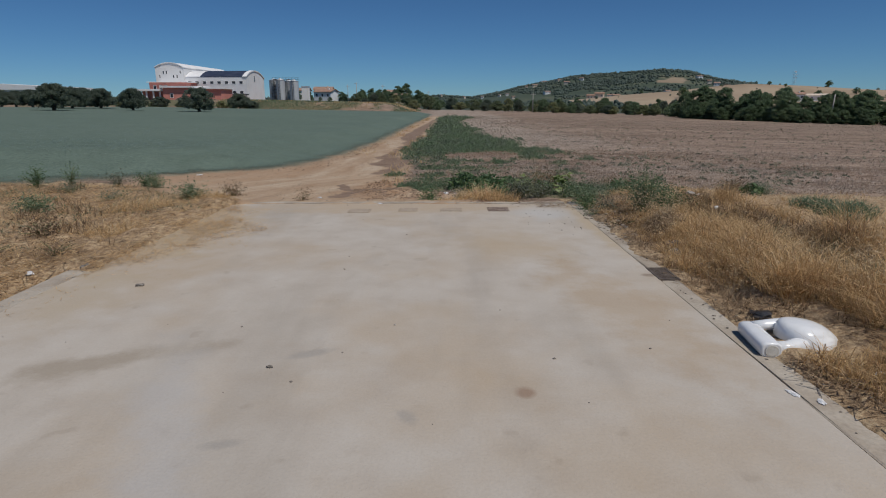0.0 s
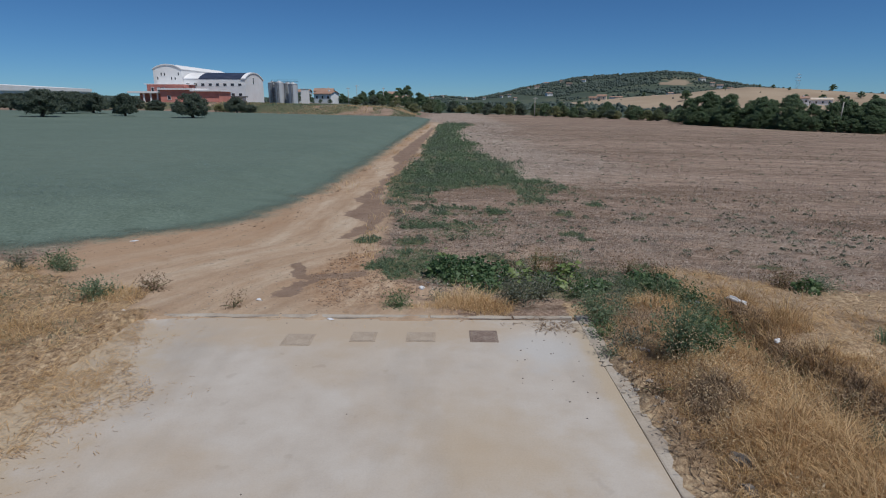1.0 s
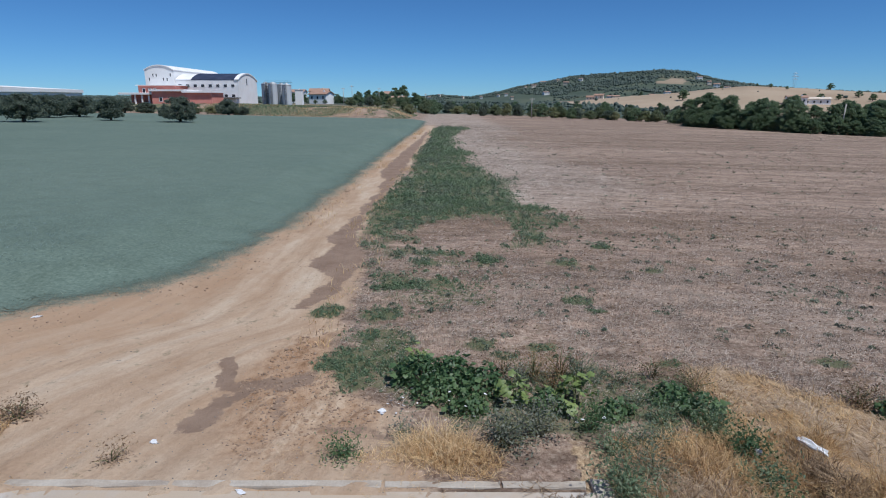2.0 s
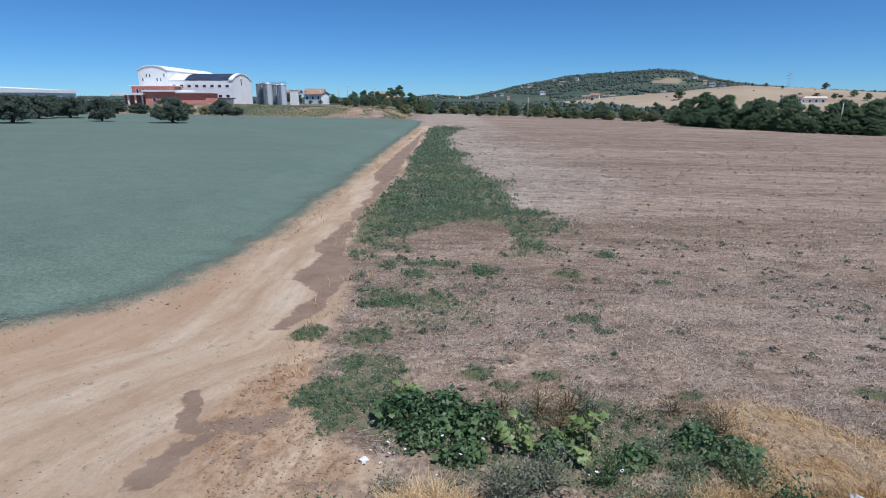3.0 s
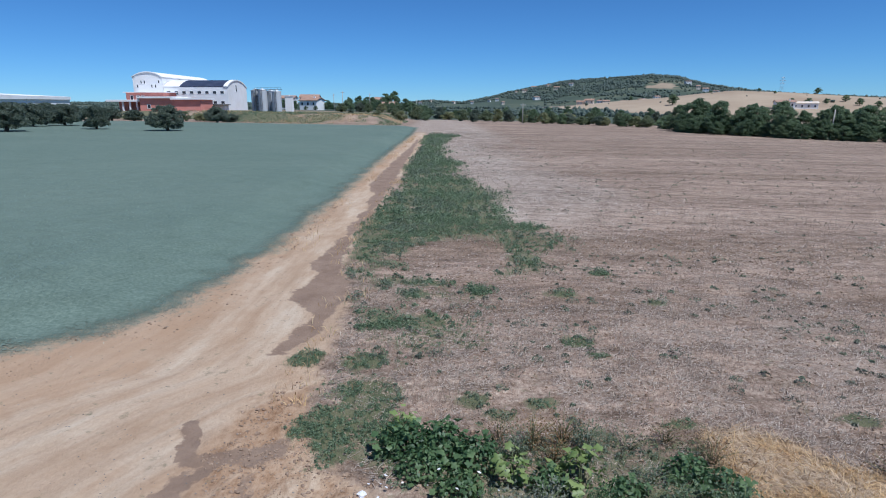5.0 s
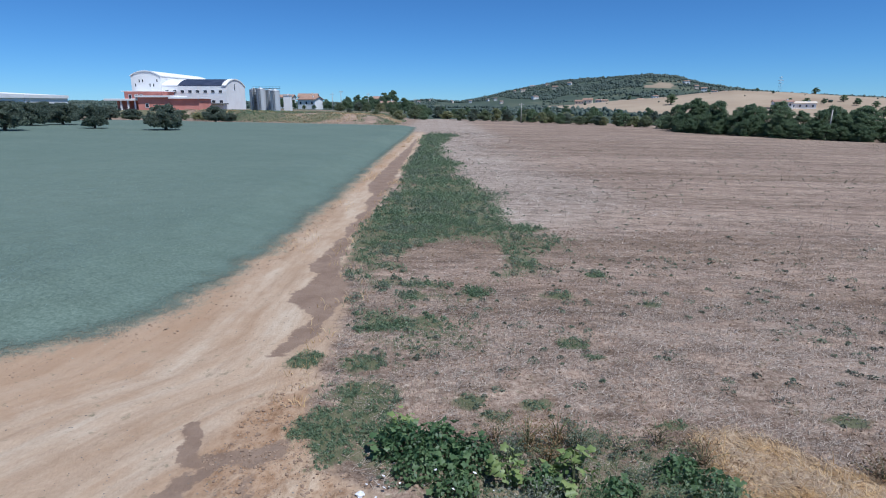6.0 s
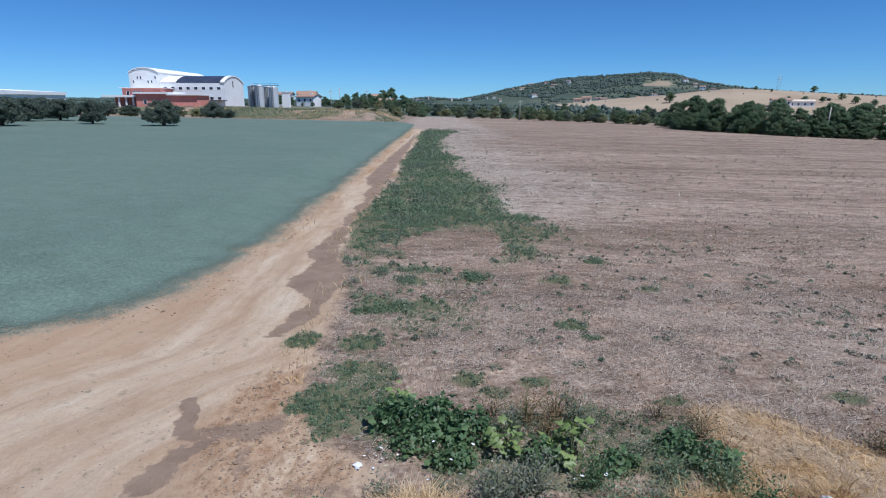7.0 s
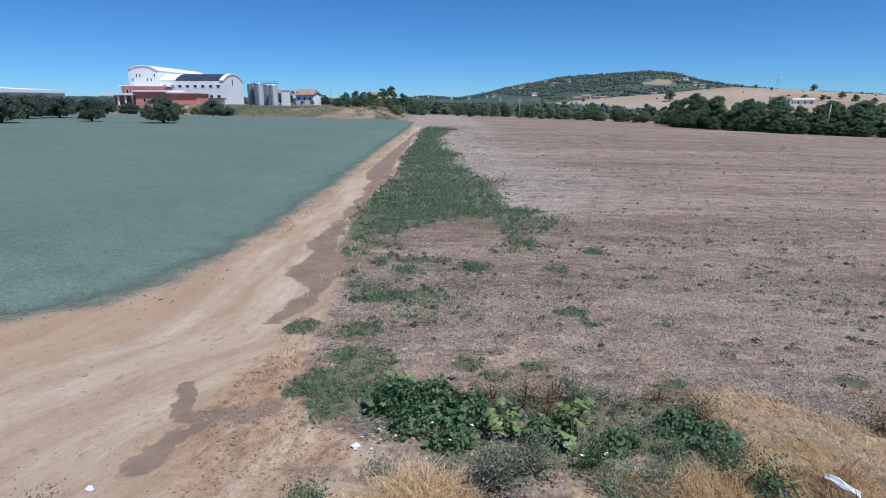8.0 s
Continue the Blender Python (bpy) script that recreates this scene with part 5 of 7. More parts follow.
def stubble():
    rng = np.random.RandomState(41)
    pale, stems = [], []
    for count, (a, b, c, e), w in ((110000, (-1, 10, 10.5, 19), 0.0045), (56000, (-1, 18, 12, 32), 0.008), (20000, (-1, 34, 18, 60), 0.022)):
        x, y = scatter(rng, count, a, b, c, e)
        q = zones(x, y)
        bare = (q["dirt"] < 0.3) & (q["crop"] < 0.2) & (q["wet"] < 0.2) & (q["straw"] < 0.6)
        bare &= rng.uniform(size=count) > q["green"] * 0.85
        bare &= rng.uniform(size=count) < step(np.maximum((e - y) / (e - c), 0), 0.0, 0.5) * step((b - x) / b, 0, 0.25)
        row = np.abs(np.mod(y + 0.04 * x + 0.05 * np.sin(x), 0.32) - 0.16) < np.where(rng.uniform(size=count) < 0.5, 0.3, 0.06)
        z = ground_z(x, y)
        lay = bare & (rng.uniform(size=count) < 0.6) & (lumps(x, y, 0.7, 17) > 0.42)
        pale.append(lying(rng, x[lay], y[lay], z[lay] + 0.006, rng.uniform(0.02, 0.12, lay.sum()), w * rng.uniform(0.7, 1.4, lay.sum()), 0.1, 0.9))
        up = bare & row & (rng.uniform(size=count) < 0.55) & (lumps(x, y, 0.9, 37) > 0.4)
        foot = np.stack([x, y, z - 0.01], 1)[up]
        stems.append(blades(rng, foot, rng.uniform(0.03, 0.09, up.sum()), rng.uniform(0, 0.5, up.sum()), w * 1.1))
    # sparse tufts over the far part of the field
    x, y = rng.uniform(0, 75, 60000), 20 + 85 * rng.uniform(0, 1, 60000) ** 1.2
    q = zones(x, y)
    keep = (q["green"] < 0.3) & (q["crop"] < 0.1) & (q["dirt"] < 0.3) & (x < 12 + 0.75 * y) & (lumps(x, y, 1.6, 83) > 0.5)
    x, y = x[keep], y[keep]
    w = np.interp(np.hypot(x, y), (20, 60, 120), (0.018, 0.04, 0.08))
    far = blades(rng, np.stack([x, y, ground_z(x, y) - 0.01], 1), rng.uniform(0.04, 0.14, len(x)), rng.uniform(0.3, 2.2, len(x)), w)
    x, y = scatter(rng, 24000, 0, 15, 27, 112)
    q = zones(x, y)
    keep = (q["green"] < 0.25) & (q["crop"] < 0.1) & (q["dirt"] < 0.3) & (lumps(x, y, 3.0, 87) > 0.42) & (rng.uniform(size=len(x)) < step(15 - x, 0, 9))
    x, y = x[keep], y[keep]
    pale.append(lying(rng, x, y, ground_z(x, y) + 0.01, rng.uniform(0.12, 0.4, len(x)), np.interp(y, (27, 112), (0.02, 0.06))))
    stuff("stubble_tufts", *far, M["straw_tuft"], "pale and brown stubble tufts on the far field", "stubble")
    stuff("loose_straw", *join(pale), M["straw"], "pale cut straw lying on the stubble field", "straw")
    stuff("stubble_stems", *join(stems), M["straw"], "short brown stubble stems in rows", "stubble")


stubble()


def verge_grass():
    rng = np.random.RandomState(51)
    tall, flat, dead, hay = [], [], [], []
    # the bank beside the road: tall oat grass by the kerb, lodged straw beyond
    x, y = scatter(rng, 115000, 2.25, 4.5, -1.0, 9.9)
    keep = lumps(x, y, 0.55, 21) + 0.16 * np.exp(-((x - 3.3) / 0.7) ** 2) > 0.47 + 0.25 * step(2.6 - x, 0, 0.35)
    keep &= ~((x < 2.95) & (y > 3.35) & (y < 4.25))
    x, y = x[keep], y[keep]
    h = (0.16 + 0.30 * step(x, 2.3, 3.2)) * rng.uniform(0.35, 1.15, len(x)) * np.interp(y, (0, 5.5, 7, 10), (1.1, 0.95, 0.6, 0.5)) * (0.35 + 1.15 * lumps(x, y, 0.55, 21)) * (0.45 + 1.1 * wave(x, y, 0.22, 77))
    foot = np.stack([x, y, ground_z(x, y) - 0.01], 1)
    brown = lumps(x, y, 0.9, 23) > 0.68
    tall.append(blades(rng, foot[~brown], h[~brown], rng.uniform(0.3, 2.2, (~brown).sum()), 0.0058))
    dead.append(blades(rng, foot[brown], h[brown] * 0.8, rng.uniform(0.3, 1.6, brown.sum()), 0.008))
    x, y = scatter(rng, 90000, 3.5, 14, 1.0, 11.8)
    x, y = np.concatenate([x, rng.uniform(3.6, 5.6, 26000)]), np.concatenate([y, rng.uniform(8.6, 11.9, 26000)])
    q = zones(x, y)
    keep = (q["straw"] > 0.4) & (rng.uniform(size=len(x)) < np.interp(x, (3.6, 8, 16), (1, 0.7, 0.45)) * np.where((y > 9.8) & (x > 5.4), 0.35, np.where(x > 3.9, 0.35 + 0.6 * step(lumps(x, y, 0.6, 108), 0.42, 0.62), 1.0))) & (q["green"] < 0.5)
    x, y = x[keep], y[keep]
    z = ground_z(x, y)
    near = y < np.interp(x, (3.6, 3.9, 5.0, 5.6, 6.5), (10.2, 11.8, 11.5, 10.6, 9.9)) + 0.6 * (lumps(x, y, 0.5, 89) - 0.5)
    swath = (y > 8.2) & (lumps(x, y, 0.3, 98) + 0.2 * (rng.uniform(size=len(x)) - 0.5) > 0.4)
    for sel, into in ((near & ~swath, flat), (near & swath, hay), (~near, dead)):
        k = sel.sum()
        into.append(lying(rng, x[sel], y[sel], z[sel] + rng.uniform(0, 0.05, k) * lumps(x[sel], y[sel], 0.4, 49), rng.uniform(0.03, 0.17, k), rng.uniform(0.0025, 0.005, k), 2.4 + 5 * (lumps(x[sel], y[sel], 0.5, 101) - 0.5), 1.2))
    sel = rng.uniform(size=len(x)) < np.where(x > 3.9, 0.08, 0.3)
    tall.append(blades(rng, np.stack([x, y, z - 0.01], 1)[sel], rng.uniform(0.08, 0.26, sel.sum()), rng.uniform(0.6, 2.2, sel.sum()), 0.008))
    # seed heads of the oat grass
    n = 30000
    x, y = scatter(rng, n, 2.4, 4.3, 0, 7.6)
    keep = (lumps(x, y, 0.6, 27) > 0.45) & ~((x < 2.95) & (y > 3.2) & (y < 4.4))
    x, y = x[keep], y[keep]
    c = np.stack([x, y, ground_z(x, y) + rng.uniform(0.12, 0.46, len(x)) * (0.5 + 0.9 * lumps(x, y, 0.55, 21))], 1)
    v, f = leaf_cards(rng, c, rng.normal(size=(len(x), 3)), rng.uniform(0.014, 0.032, len(x)), 0.009)
    heads = [(v, f)]
    # dark litter of dead stems along the kerb
    x, y = scatter(rng, 11000, 1.98, 3.0, 0.5, 9.4)
    keep = (lumps(x, y, 0.35, 51) + 0.25 * np.exp(-((x - 2.5) / 0.2) ** 2) > 0.5 + 0.45 * (x < 2.2) + (x < 2.24) * (y < 3.0)) & ~((x < 2.85) & (y > 3.4) & (y < 4.05))
    x, y = x[keep], y[keep]
    z = np.where((x < 2.215) & (y < 9.2), ROAD_TOP, ground_z(x, y))
    dead.append(lying(rng, x, y, z + rng.uniform(0, 0.04, len(x)), rng.uniform(0.03, 0.16, len(x)), rng.uniform(0.003, 0.007, len(x))))
    sel = (rng.uniform(size=len(x)) < 0.5) & (x > 2.25)
    dead.append(blades(rng, np.stack([x, y, z - 0.01], 1)[sel], rng.uniform(0.03, 0.16, sel.sum()), rng.uniform(0.4, 2.2, sel.sum()), 0.006))
    # roots and dead brown stems on the face of the bank
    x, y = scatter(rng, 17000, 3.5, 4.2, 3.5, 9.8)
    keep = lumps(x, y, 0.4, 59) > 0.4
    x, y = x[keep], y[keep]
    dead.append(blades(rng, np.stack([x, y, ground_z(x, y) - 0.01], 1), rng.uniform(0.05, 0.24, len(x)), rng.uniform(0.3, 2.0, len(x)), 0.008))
    # dry twigs swept onto the slab's corner
    x, y = scatter(rng, 420, 1.1, 2.0, 8.65, 9.15)
    keep = lumps(x, y, 0.25, 105) > 0.52
    x, y = x[keep], y[keep]
    dead.append(lying(rng, x, y, np.full(len(x), ROAD_TOP + 0.004), rng.uniform(0.03, 0.11, len(x)), 0.005))
    # the other verge: mown grass, mostly lying, also over the slab
    x, y = scatter(rng, 60000, -13, -1.8, 3.2, 11.3)
    x, y = np.concatenate([x, rng.uniform(-3.3, -1.9, 17000)]), np.concatenate([y, rng.uniform(4.4, 9.1, 17000)])
    q = zones(x, y)
    patch = np.where(x > -3.4, np.maximum(0.3, np.maximum(step(lumps(x, y, 0.55, 47), 0.36, 0.62), 0.4 * step(-x, 2.95, 3.15))) * 0.9, 0.55 + 0.45 * step(lumps(x, y, 0.8, 48), 0.4, 0.6))
    keep = (q["straw"] > 0.1) & (rng.uniform(size=len(x)) < q["straw"] * patch)
    x, y = x[keep], y[keep]
    z = np.where(on_slab(x, y), np.maximum(ROAD_TOP + 0.003, ground_z(x, y)), ground_z(x, y))
    flat.append(lying(rng, x, y, z + rng.uniform(0, 0.03, len(x)), rng.uniform(0.03, 0.22, len(x)) * np.where(x > -3.4, 0.55, 1.0), rng.uniform(0.003, 0.007, len(x)) * np.where(x > -3.4, 0.6, 1.0), 6 * (lumps(x, y, 0.7, 103) - 0.5), 1.3))
    sel = (rng.uniform(size=len(x)) < 0.22) & (x < -3.3)
    dead.append(lying(rng, x[sel], y[sel], z[sel] + rng.uniform(0, 0.03, sel.sum()), rng.uniform(0.05, 0.2, sel.sum()), 0.006))
    sel = (rng.uniform(size=len(x)) < 0.3) & (x < -3.3)
    tall.append(blades(rng, np.stack([x, y, z - 0.01], 1)[sel], rng.uniform(0.06, 0.2, sel.sum()), rng.uniform(1.8, 4.5, sel.sum()), 0.006))
    sel = (lumps(x, y, 0.7, 29) > 0.66) & (x < -3.5)
    dead.append(blades(rng, np.stack([x, y, z - 0.01], 1)[sel], rng.uniform(0.08, 0.24, sel.sum()), rng.uniform(0.3, 1.5, sel.sum()), 0.009))
    # stray stems further over the slab
    x, y = scatter(rng, 9000, -3.3, -1.4, 3.5, 9.2)
    reach = straw_over(y) - x
    keep = (reach < 0.1) & (reach > -0.6) & (rng.uniform(size=len(x)) < 0.7 * np.exp(reach / 0.22)) & (lumps(x, y, 0.5, 39) > 0.4)
    x, y = x[keep], y[keep]
    flat.append(lying(rng, x, y, np.maximum(ROAD_TOP, ground_z(x, y)) + 0.004, rng.uniform(0.015, 0.06, len(x)), 0.003))
    # thin wisps on the dirt by the slab's end
    x, y = scatter(rng, 1500, -3.2, 1.2, 8.7, 9.9)
    keep = lumps(x, y, 0.5, 31) > 0.52
    x, y = x[keep], y[keep]
    z = np.where(on_slab(x, y), np.maximum(ROAD_TOP, ground_z(x, y)), ground_z(x, y))
    flat.append(lying(rng, x, y, z + 0.004, rng.uniform(0.015, 0.05, len(x)), 0.0022))
    # grey-green regrowth in the mown verge
    x, y = scatter(rng, 16000, -12, -3.4, 6.0, 11.0)
    keep = (zones(x, y)["straw"] > 0.5) & (lumps(x, y, 0.9, 67) > 0.6 - 0.14 * step(y, 9.0, 10.5))
    x, y = x[keep], y[keep]
    regrow = [blades(rng, np.stack([x, y, ground_z(x, y) - 0.01], 1), rng.uniform(0.04, 0.12, len(x)), rng.uniform(0.6, 3.0, len(x)), 0.008)]
    stuff("regrown_weeds", *join(regrow), M["soft_weed"], "grey-green weeds growing through mown grass", "weeds")
    stuff("hay_swath", *join(hay), M["hay"], "pale cut hay lying on the stubble's edge", "hay")
    stuff("dry_grass", *join(tall), M["dry"], "tall golden dry oat grass on the road verge", "grass")
    stuff("cut_grass", *join(flat), M["dry"], "mown golden grass lying on the verge", "grass")
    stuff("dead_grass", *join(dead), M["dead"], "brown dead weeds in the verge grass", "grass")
    stuff("grass_seed_heads", *join(heads), M["oat"], "pale drooping seed heads of oat grass", "grass")


verge_grass()


def clump_leaves(rng, x, y, z, radius, tall, each, leaf, slim=0.5):
    """Low rounded weeds: for each place a mound of small leaves, thicker towards its top."""
    n = len(x)
    own = np.repeat(np.arange(n), each)
    k = len(own)
    a, q = rng.uniform(0, 6.2832, k), np.sqrt(rng.uniform(0, 1, k)) * rng.uniform(0.5, 1.15, k)
    lobes = 0.75 + 0.35 * np.sin(a * 3 + own * 1.7) * np.sin(a * 2 + own)
    r, h = np.broadcast_to(radius, n)[own], np.broadcast_to(tall, n)[own]
    c = np.stack([x[own] + r * q * lobes * np.cos(a), y[own] + r * q * lobes * np.sin(a), z[own] + h * np.clip(1.05 - q ** 2, 0.05, 1) * rng.uniform(0.15, 1.0, k) ** 0.6], 1)
    nrm = np.stack([np.cos(a) * q, np.sin(a) * q, np.full(k, 0.7)], 1) + rng.normal(0, 0.55, (k, 3))
    l = np.broadcast_to(leaf, n)[own] * rng.uniform(0.6, 1.4, k)
    return leaf_cards(rng, c, nrm, l, l * slim)


def green_strip():
    rng = np.random.RandomState(61)
    low, leaves = [], []
    for count, (a, b, c, e), w, tall in ((46000, (-1.6, 5.5, 9.4, 19), 0.007, 0.10), (26000, (-2.4, 5, 16, 34), 0.014, 0.14), (22000, (-2.6, 5.5, 30, 96), 0.03, 0.2)):
        x, y = scatter(rng, count, a, b, c, e)
        q = zones(x, y)
        keep = (rng.uniform(size=count) < 0.75 * q["green"] ** 1.2 * (0.35 + 1.0 * lumps(x, y, 1.6, 73))) & (q["wet"] < 0.3)
        x, y = x[keep], y[keep]
        foot = np.stack([x, y, ground_z(x, y) - 0.01], 1)
        h = tall * rng.uniform(0.5, 1.35, len(x)) * (0.6 + 0.8 * lumps(x, y, 0.9, 33))
        low.append(blades(rng, foot, h, rng.uniform(0.3, 1.6, len(x)), w))
    # rounded weed clumps, small ones between large ones
    grey = []
    for count, (a, b, c, e), (r0, r1), each, leaf in ((7500, (-1.3, 4.8, 10.2, 15), (0.035, 0.11), 40, 0.022), (3000, (-1.9, 5.2, 14.5, 26), (0.09, 0.28), 60, 0.042), (2600, (-2.0, 5.2, 25, 50), (0.16, 0.5), 46, 0.075), (1500, (-1.6, 5.5, 48, 98), (0.3, 0.85), 40, 0.14)):
        x, y = scatter(rng, count, a, b, c, e)
        q = zones(x, y)
        keep = (rng.uniform(size=count) < np.clip(1.2 * q["green"] - 0.12, 0, 1) * (0.3 + 0.7 * step(lumps(x, y, 0.9 if e < 30 else 2.5, 93), 0.38, 0.6))) & (q["wet"] < 0.3)
        x, y = x[keep], y[keep]
        r = r0 + (r1 - r0) * rng.uniform(size=len(x)) ** 2.2
        z = ground_z(x, y)
        dull = (lumps(x, y, 1.3, 91) + 0.3 * (rng.uniform(size=len(x)) - 0.5)) > 0.56
        for sel, into in ((~dull, leaves), (dull, grey)):
            into.append(clump_leaves(rng, x[sel], y[sel], z[sel], r[sel], r[sel] * rng.uniform(0.45, 0.95, sel.sum()), each, leaf))
    stuff("weed_mounds", *join(grey), M["soft_weed"], "dull grey-green low weeds along the track", "weeds")
    # the ditch in the verge
    x, y = scatter(rng, 26000, 4.6, 6.2, 6.5, 9.2)
    q = zones(x, y)
    keep = rng.uniform(size=len(x)) < q["green"]
    x, y = x[keep], y[keep]
    low.append(blades(rng, np.stack([x, y, ground_z(x, y) - 0.01], 1), rng.uniform(0.08, 0.25, len(x)), rng.uniform(0.2, 1.2, len(x)), 0.009))
    # the grassy bank of the terrace
    x, y = scatter(rng, 30000, -70, -5, 132, 180)
    k = terrace(x, y)
    keep = (k > 0.03) & (lumps(x, y, 7, 8) > 0.4)
    x, y = x[keep], y[keep]
    low.append(blades(rng, np.stack([x, y, ground_z(x, y) - 0.02], 1), rng.uniform(0.15, 0.5, len(x)), rng.uniform(0.4, 1.8, len(x)), 0.12))
    stuff("weed_grass", *join(low), M["grass"], "low dark green weeds and grass along the track", "grass")
    stuff("weed_leaves", *join(leaves), M["grass"], "small green weed leaves among the grass", "weeds")
    # dry tussocks on the terrace bank
    x, y = scatter(rng, 9000, -64, -5, 133, 172)
    keep = (terrace(x, y) > 0.03) & (lumps(x, y, 9, 28) > 0.42)
    x, y = x[keep], y[keep]
    dry = [blades(rng, np.stack([x, y, ground_z(x, y) - 0.02], 1), rng.uniform(0.15, 0.45, len(x)), rng.uniform(0.2, 1.2, len(x)), 0.12)]
    x, y = scatter(rng, 9000, -1.9, 2.8, 12, 40)
    keep = (np.abs(x - dirt_edge(y)) < 0.5) & (lumps(x, y, 0.8, 35) > 0.55)
    x, y = x[keep], y[keep]
    dry.append(blades(rng, np.stack([x, y, ground_z(x, y) - 0.01], 1), rng.uniform(0.06, 0.2, len(x)), rng.uniform(0.2, 1.4, len(x)), 0.013))
    x, y = scatter(rng, 4200, -5, -2.2, 20, 95)
    keep = (crop_depth(x, y) > -0.5) & (crop_depth(x, y) < 0.4) & (lumps(x, y, 2.5, 63) > 0.5)
    x, y = x[keep], y[keep]
    dry.append(blades(rng, np.stack([x, y, ground_z(x, y) - 0.01], 1), rng.uniform(0.06, 0.24, len(x)), rng.uniform(0.2, 1.4, len(x)), np.interp(y, (18, 95), (0.011, 0.04))))
    stuff("dry_tussocks", *join(dry), M["dry"], "pale dry grass tussocks by the track and on the bank", "grass")


green_strip()


# ---- weeds that stand by themselves ----
def mallow_leaf_mesh():
    """A lobed, cupped leaf of about 1 across, its stalk end at the origin."""
    bm = bmesh.new()
    n = 20
    c = bm.verts.new((0.0, 0.42, 0.06))
    rim = []
    for k in range(n):
        a = radians(-90 + 360 * k / n)
        r = 0.5 * (1 + 0.2 * math.cos(5 * (a - radians(90)))) * (0.62 if k == 0 else 1)
        rim.append(bm.verts.new((r * math.cos(a), 0.42 + r * math.sin(a), 0.10 * math.cos(2 * a) - 0.05)))
    for k in range(n):
        bm.faces.new((c, rim[k], rim[(k + 1) % n])).smooth = True
    me = bpy.data.meshes.new("leaf")
    bm.to_mesh(me)
    bm.free()
    return me


LEAF = {}
for key in ("mallow", "lime"):
    LEAF[key] = mallow_leaf_mesh()
    LEAF[key].materials.append(M[key])


def broadleaf_plant(x, y, spread, tall, count, size, key, label, seed, small=0):
    """A bushy weed: stems from one root, big leaves as parts, and small ones between."""
    rng = np.random.RandomState(seed)
    ob = tagged(new("mallow_plant"), label, "weed", "broad-leaved weeds at the end of the slab")
    ob.matrix_world = Matrix.Translation((x, y, ground_at(x, y)))
    bm = bmesh.new()
    tips = []
    for k in range(max(6, count // 7)):
        a, q = rng.uniform(0, 6.283), math.sqrt(rng.uniform(0.02, 1))
        p = Vector((math.cos(a) * spread * q, math.sin(a) * spread * q * 0.8, tall * (1.0 - 0.55 * q * q) * rng.uniform(0.7, 1.05)))
        tube(bm, [(p.x * 0.1, p.y * 0.1, -0.03), (p.x * 0.55, p.y * 0.55, p.z * 0.65), tuple(p)], [0.007, 0.005, 0.003], 5)
        tips.append(p)
    tagged(part("branchwork", bm, M["stem"], ob), kind="stuff")
    for k in range(count):
        p = tips[k % len(tips)] * rng.uniform(0.55, 1.0) + Vector(rng.normal(0, spread * 0.13, 3))
        p.z = max(0.03, p.z)
        leaf = new("leaf", LEAF[key])
        s = size * rng.uniform(0.6, 1.2)
        out = math.degrees(math.atan2(p.y, p.x)) - 90 + rng.normal(0, 40)
        leaf.parent = ob
        leaf.matrix_basis = pose(p.x, p.y, p.z, rng.normal(-15, 22), rng.normal(0, 22), out) @ Matrix.Scale(s, 4)
    if small:
        d = unit(rng.normal(size=(small, 3)))
        d[:, 2] = np.abs(d[:, 2])
        c = d * np.array([spread, spread * 0.85, tall * 0.9]) * rng.uniform(0.35, 1.0, (small, 1)) ** 0.5
        v, f = leaf_cards(rng, c, d + rng.normal(0, 0.6, (small, 3)), rng.uniform(0.03, 0.065, small), rng.uniform(0.024, 0.045, small))
        tagged(part("foliage", fast_mesh("foliage", v, f), M[key], ob), kind="stuff")
    return ob


for i, (x, y, spread, tall, count, size, key, small) in enumerate((
        (0.50, 11.15, 0.34, 0.36, 40, 0.085, "mallow", 700), (0.86, 11.1, 0.36, 0.36, 40, 0.085, "mallow", 700),
        (1.22, 10.9, 0.34, 0.33, 32, 0.08, "mallow", 600), (1.55, 10.62, 0.22, 0.36, 26, 0.105, "lime", 60),
        (2.22, 10.5, 0.30, 0.40, 40, 0.115, "lime", 80), (0.47, 11.42, 0.2, 0.32, 18, 0.09, "lime", 60),
        (3.5, 10.35, 0.26, 0.30, 24, 0.085, "mallow", 420), (3.28, 10.62, 0.26, 0.26, 20, 0.08, "mallow", 360),
        (0.70, 10.72, 0.28, 0.28, 28, 0.075, "mallow", 450), (1.9, 10.45, 0.2, 0.28, 16, 0.09, "mallow", 200),
        (1.05, 10.45, 0.26, 0.24, 20, 0.07, "mallow", 420), (2.6, 10.35, 0.22, 0.22, 14, 0.08, "mallow", 240),
        (5.55, 10.35, 0.22, 0.24, 16, 0.08, "mallow", 260))):
    broadleaf_plant(x, y, spread, tall, count, size, key, "bright lime-green broad-leaved weed among darker plants" if key == "lime" else "dark green bushy mallow weed with lobed leaves", 100 + i, small)


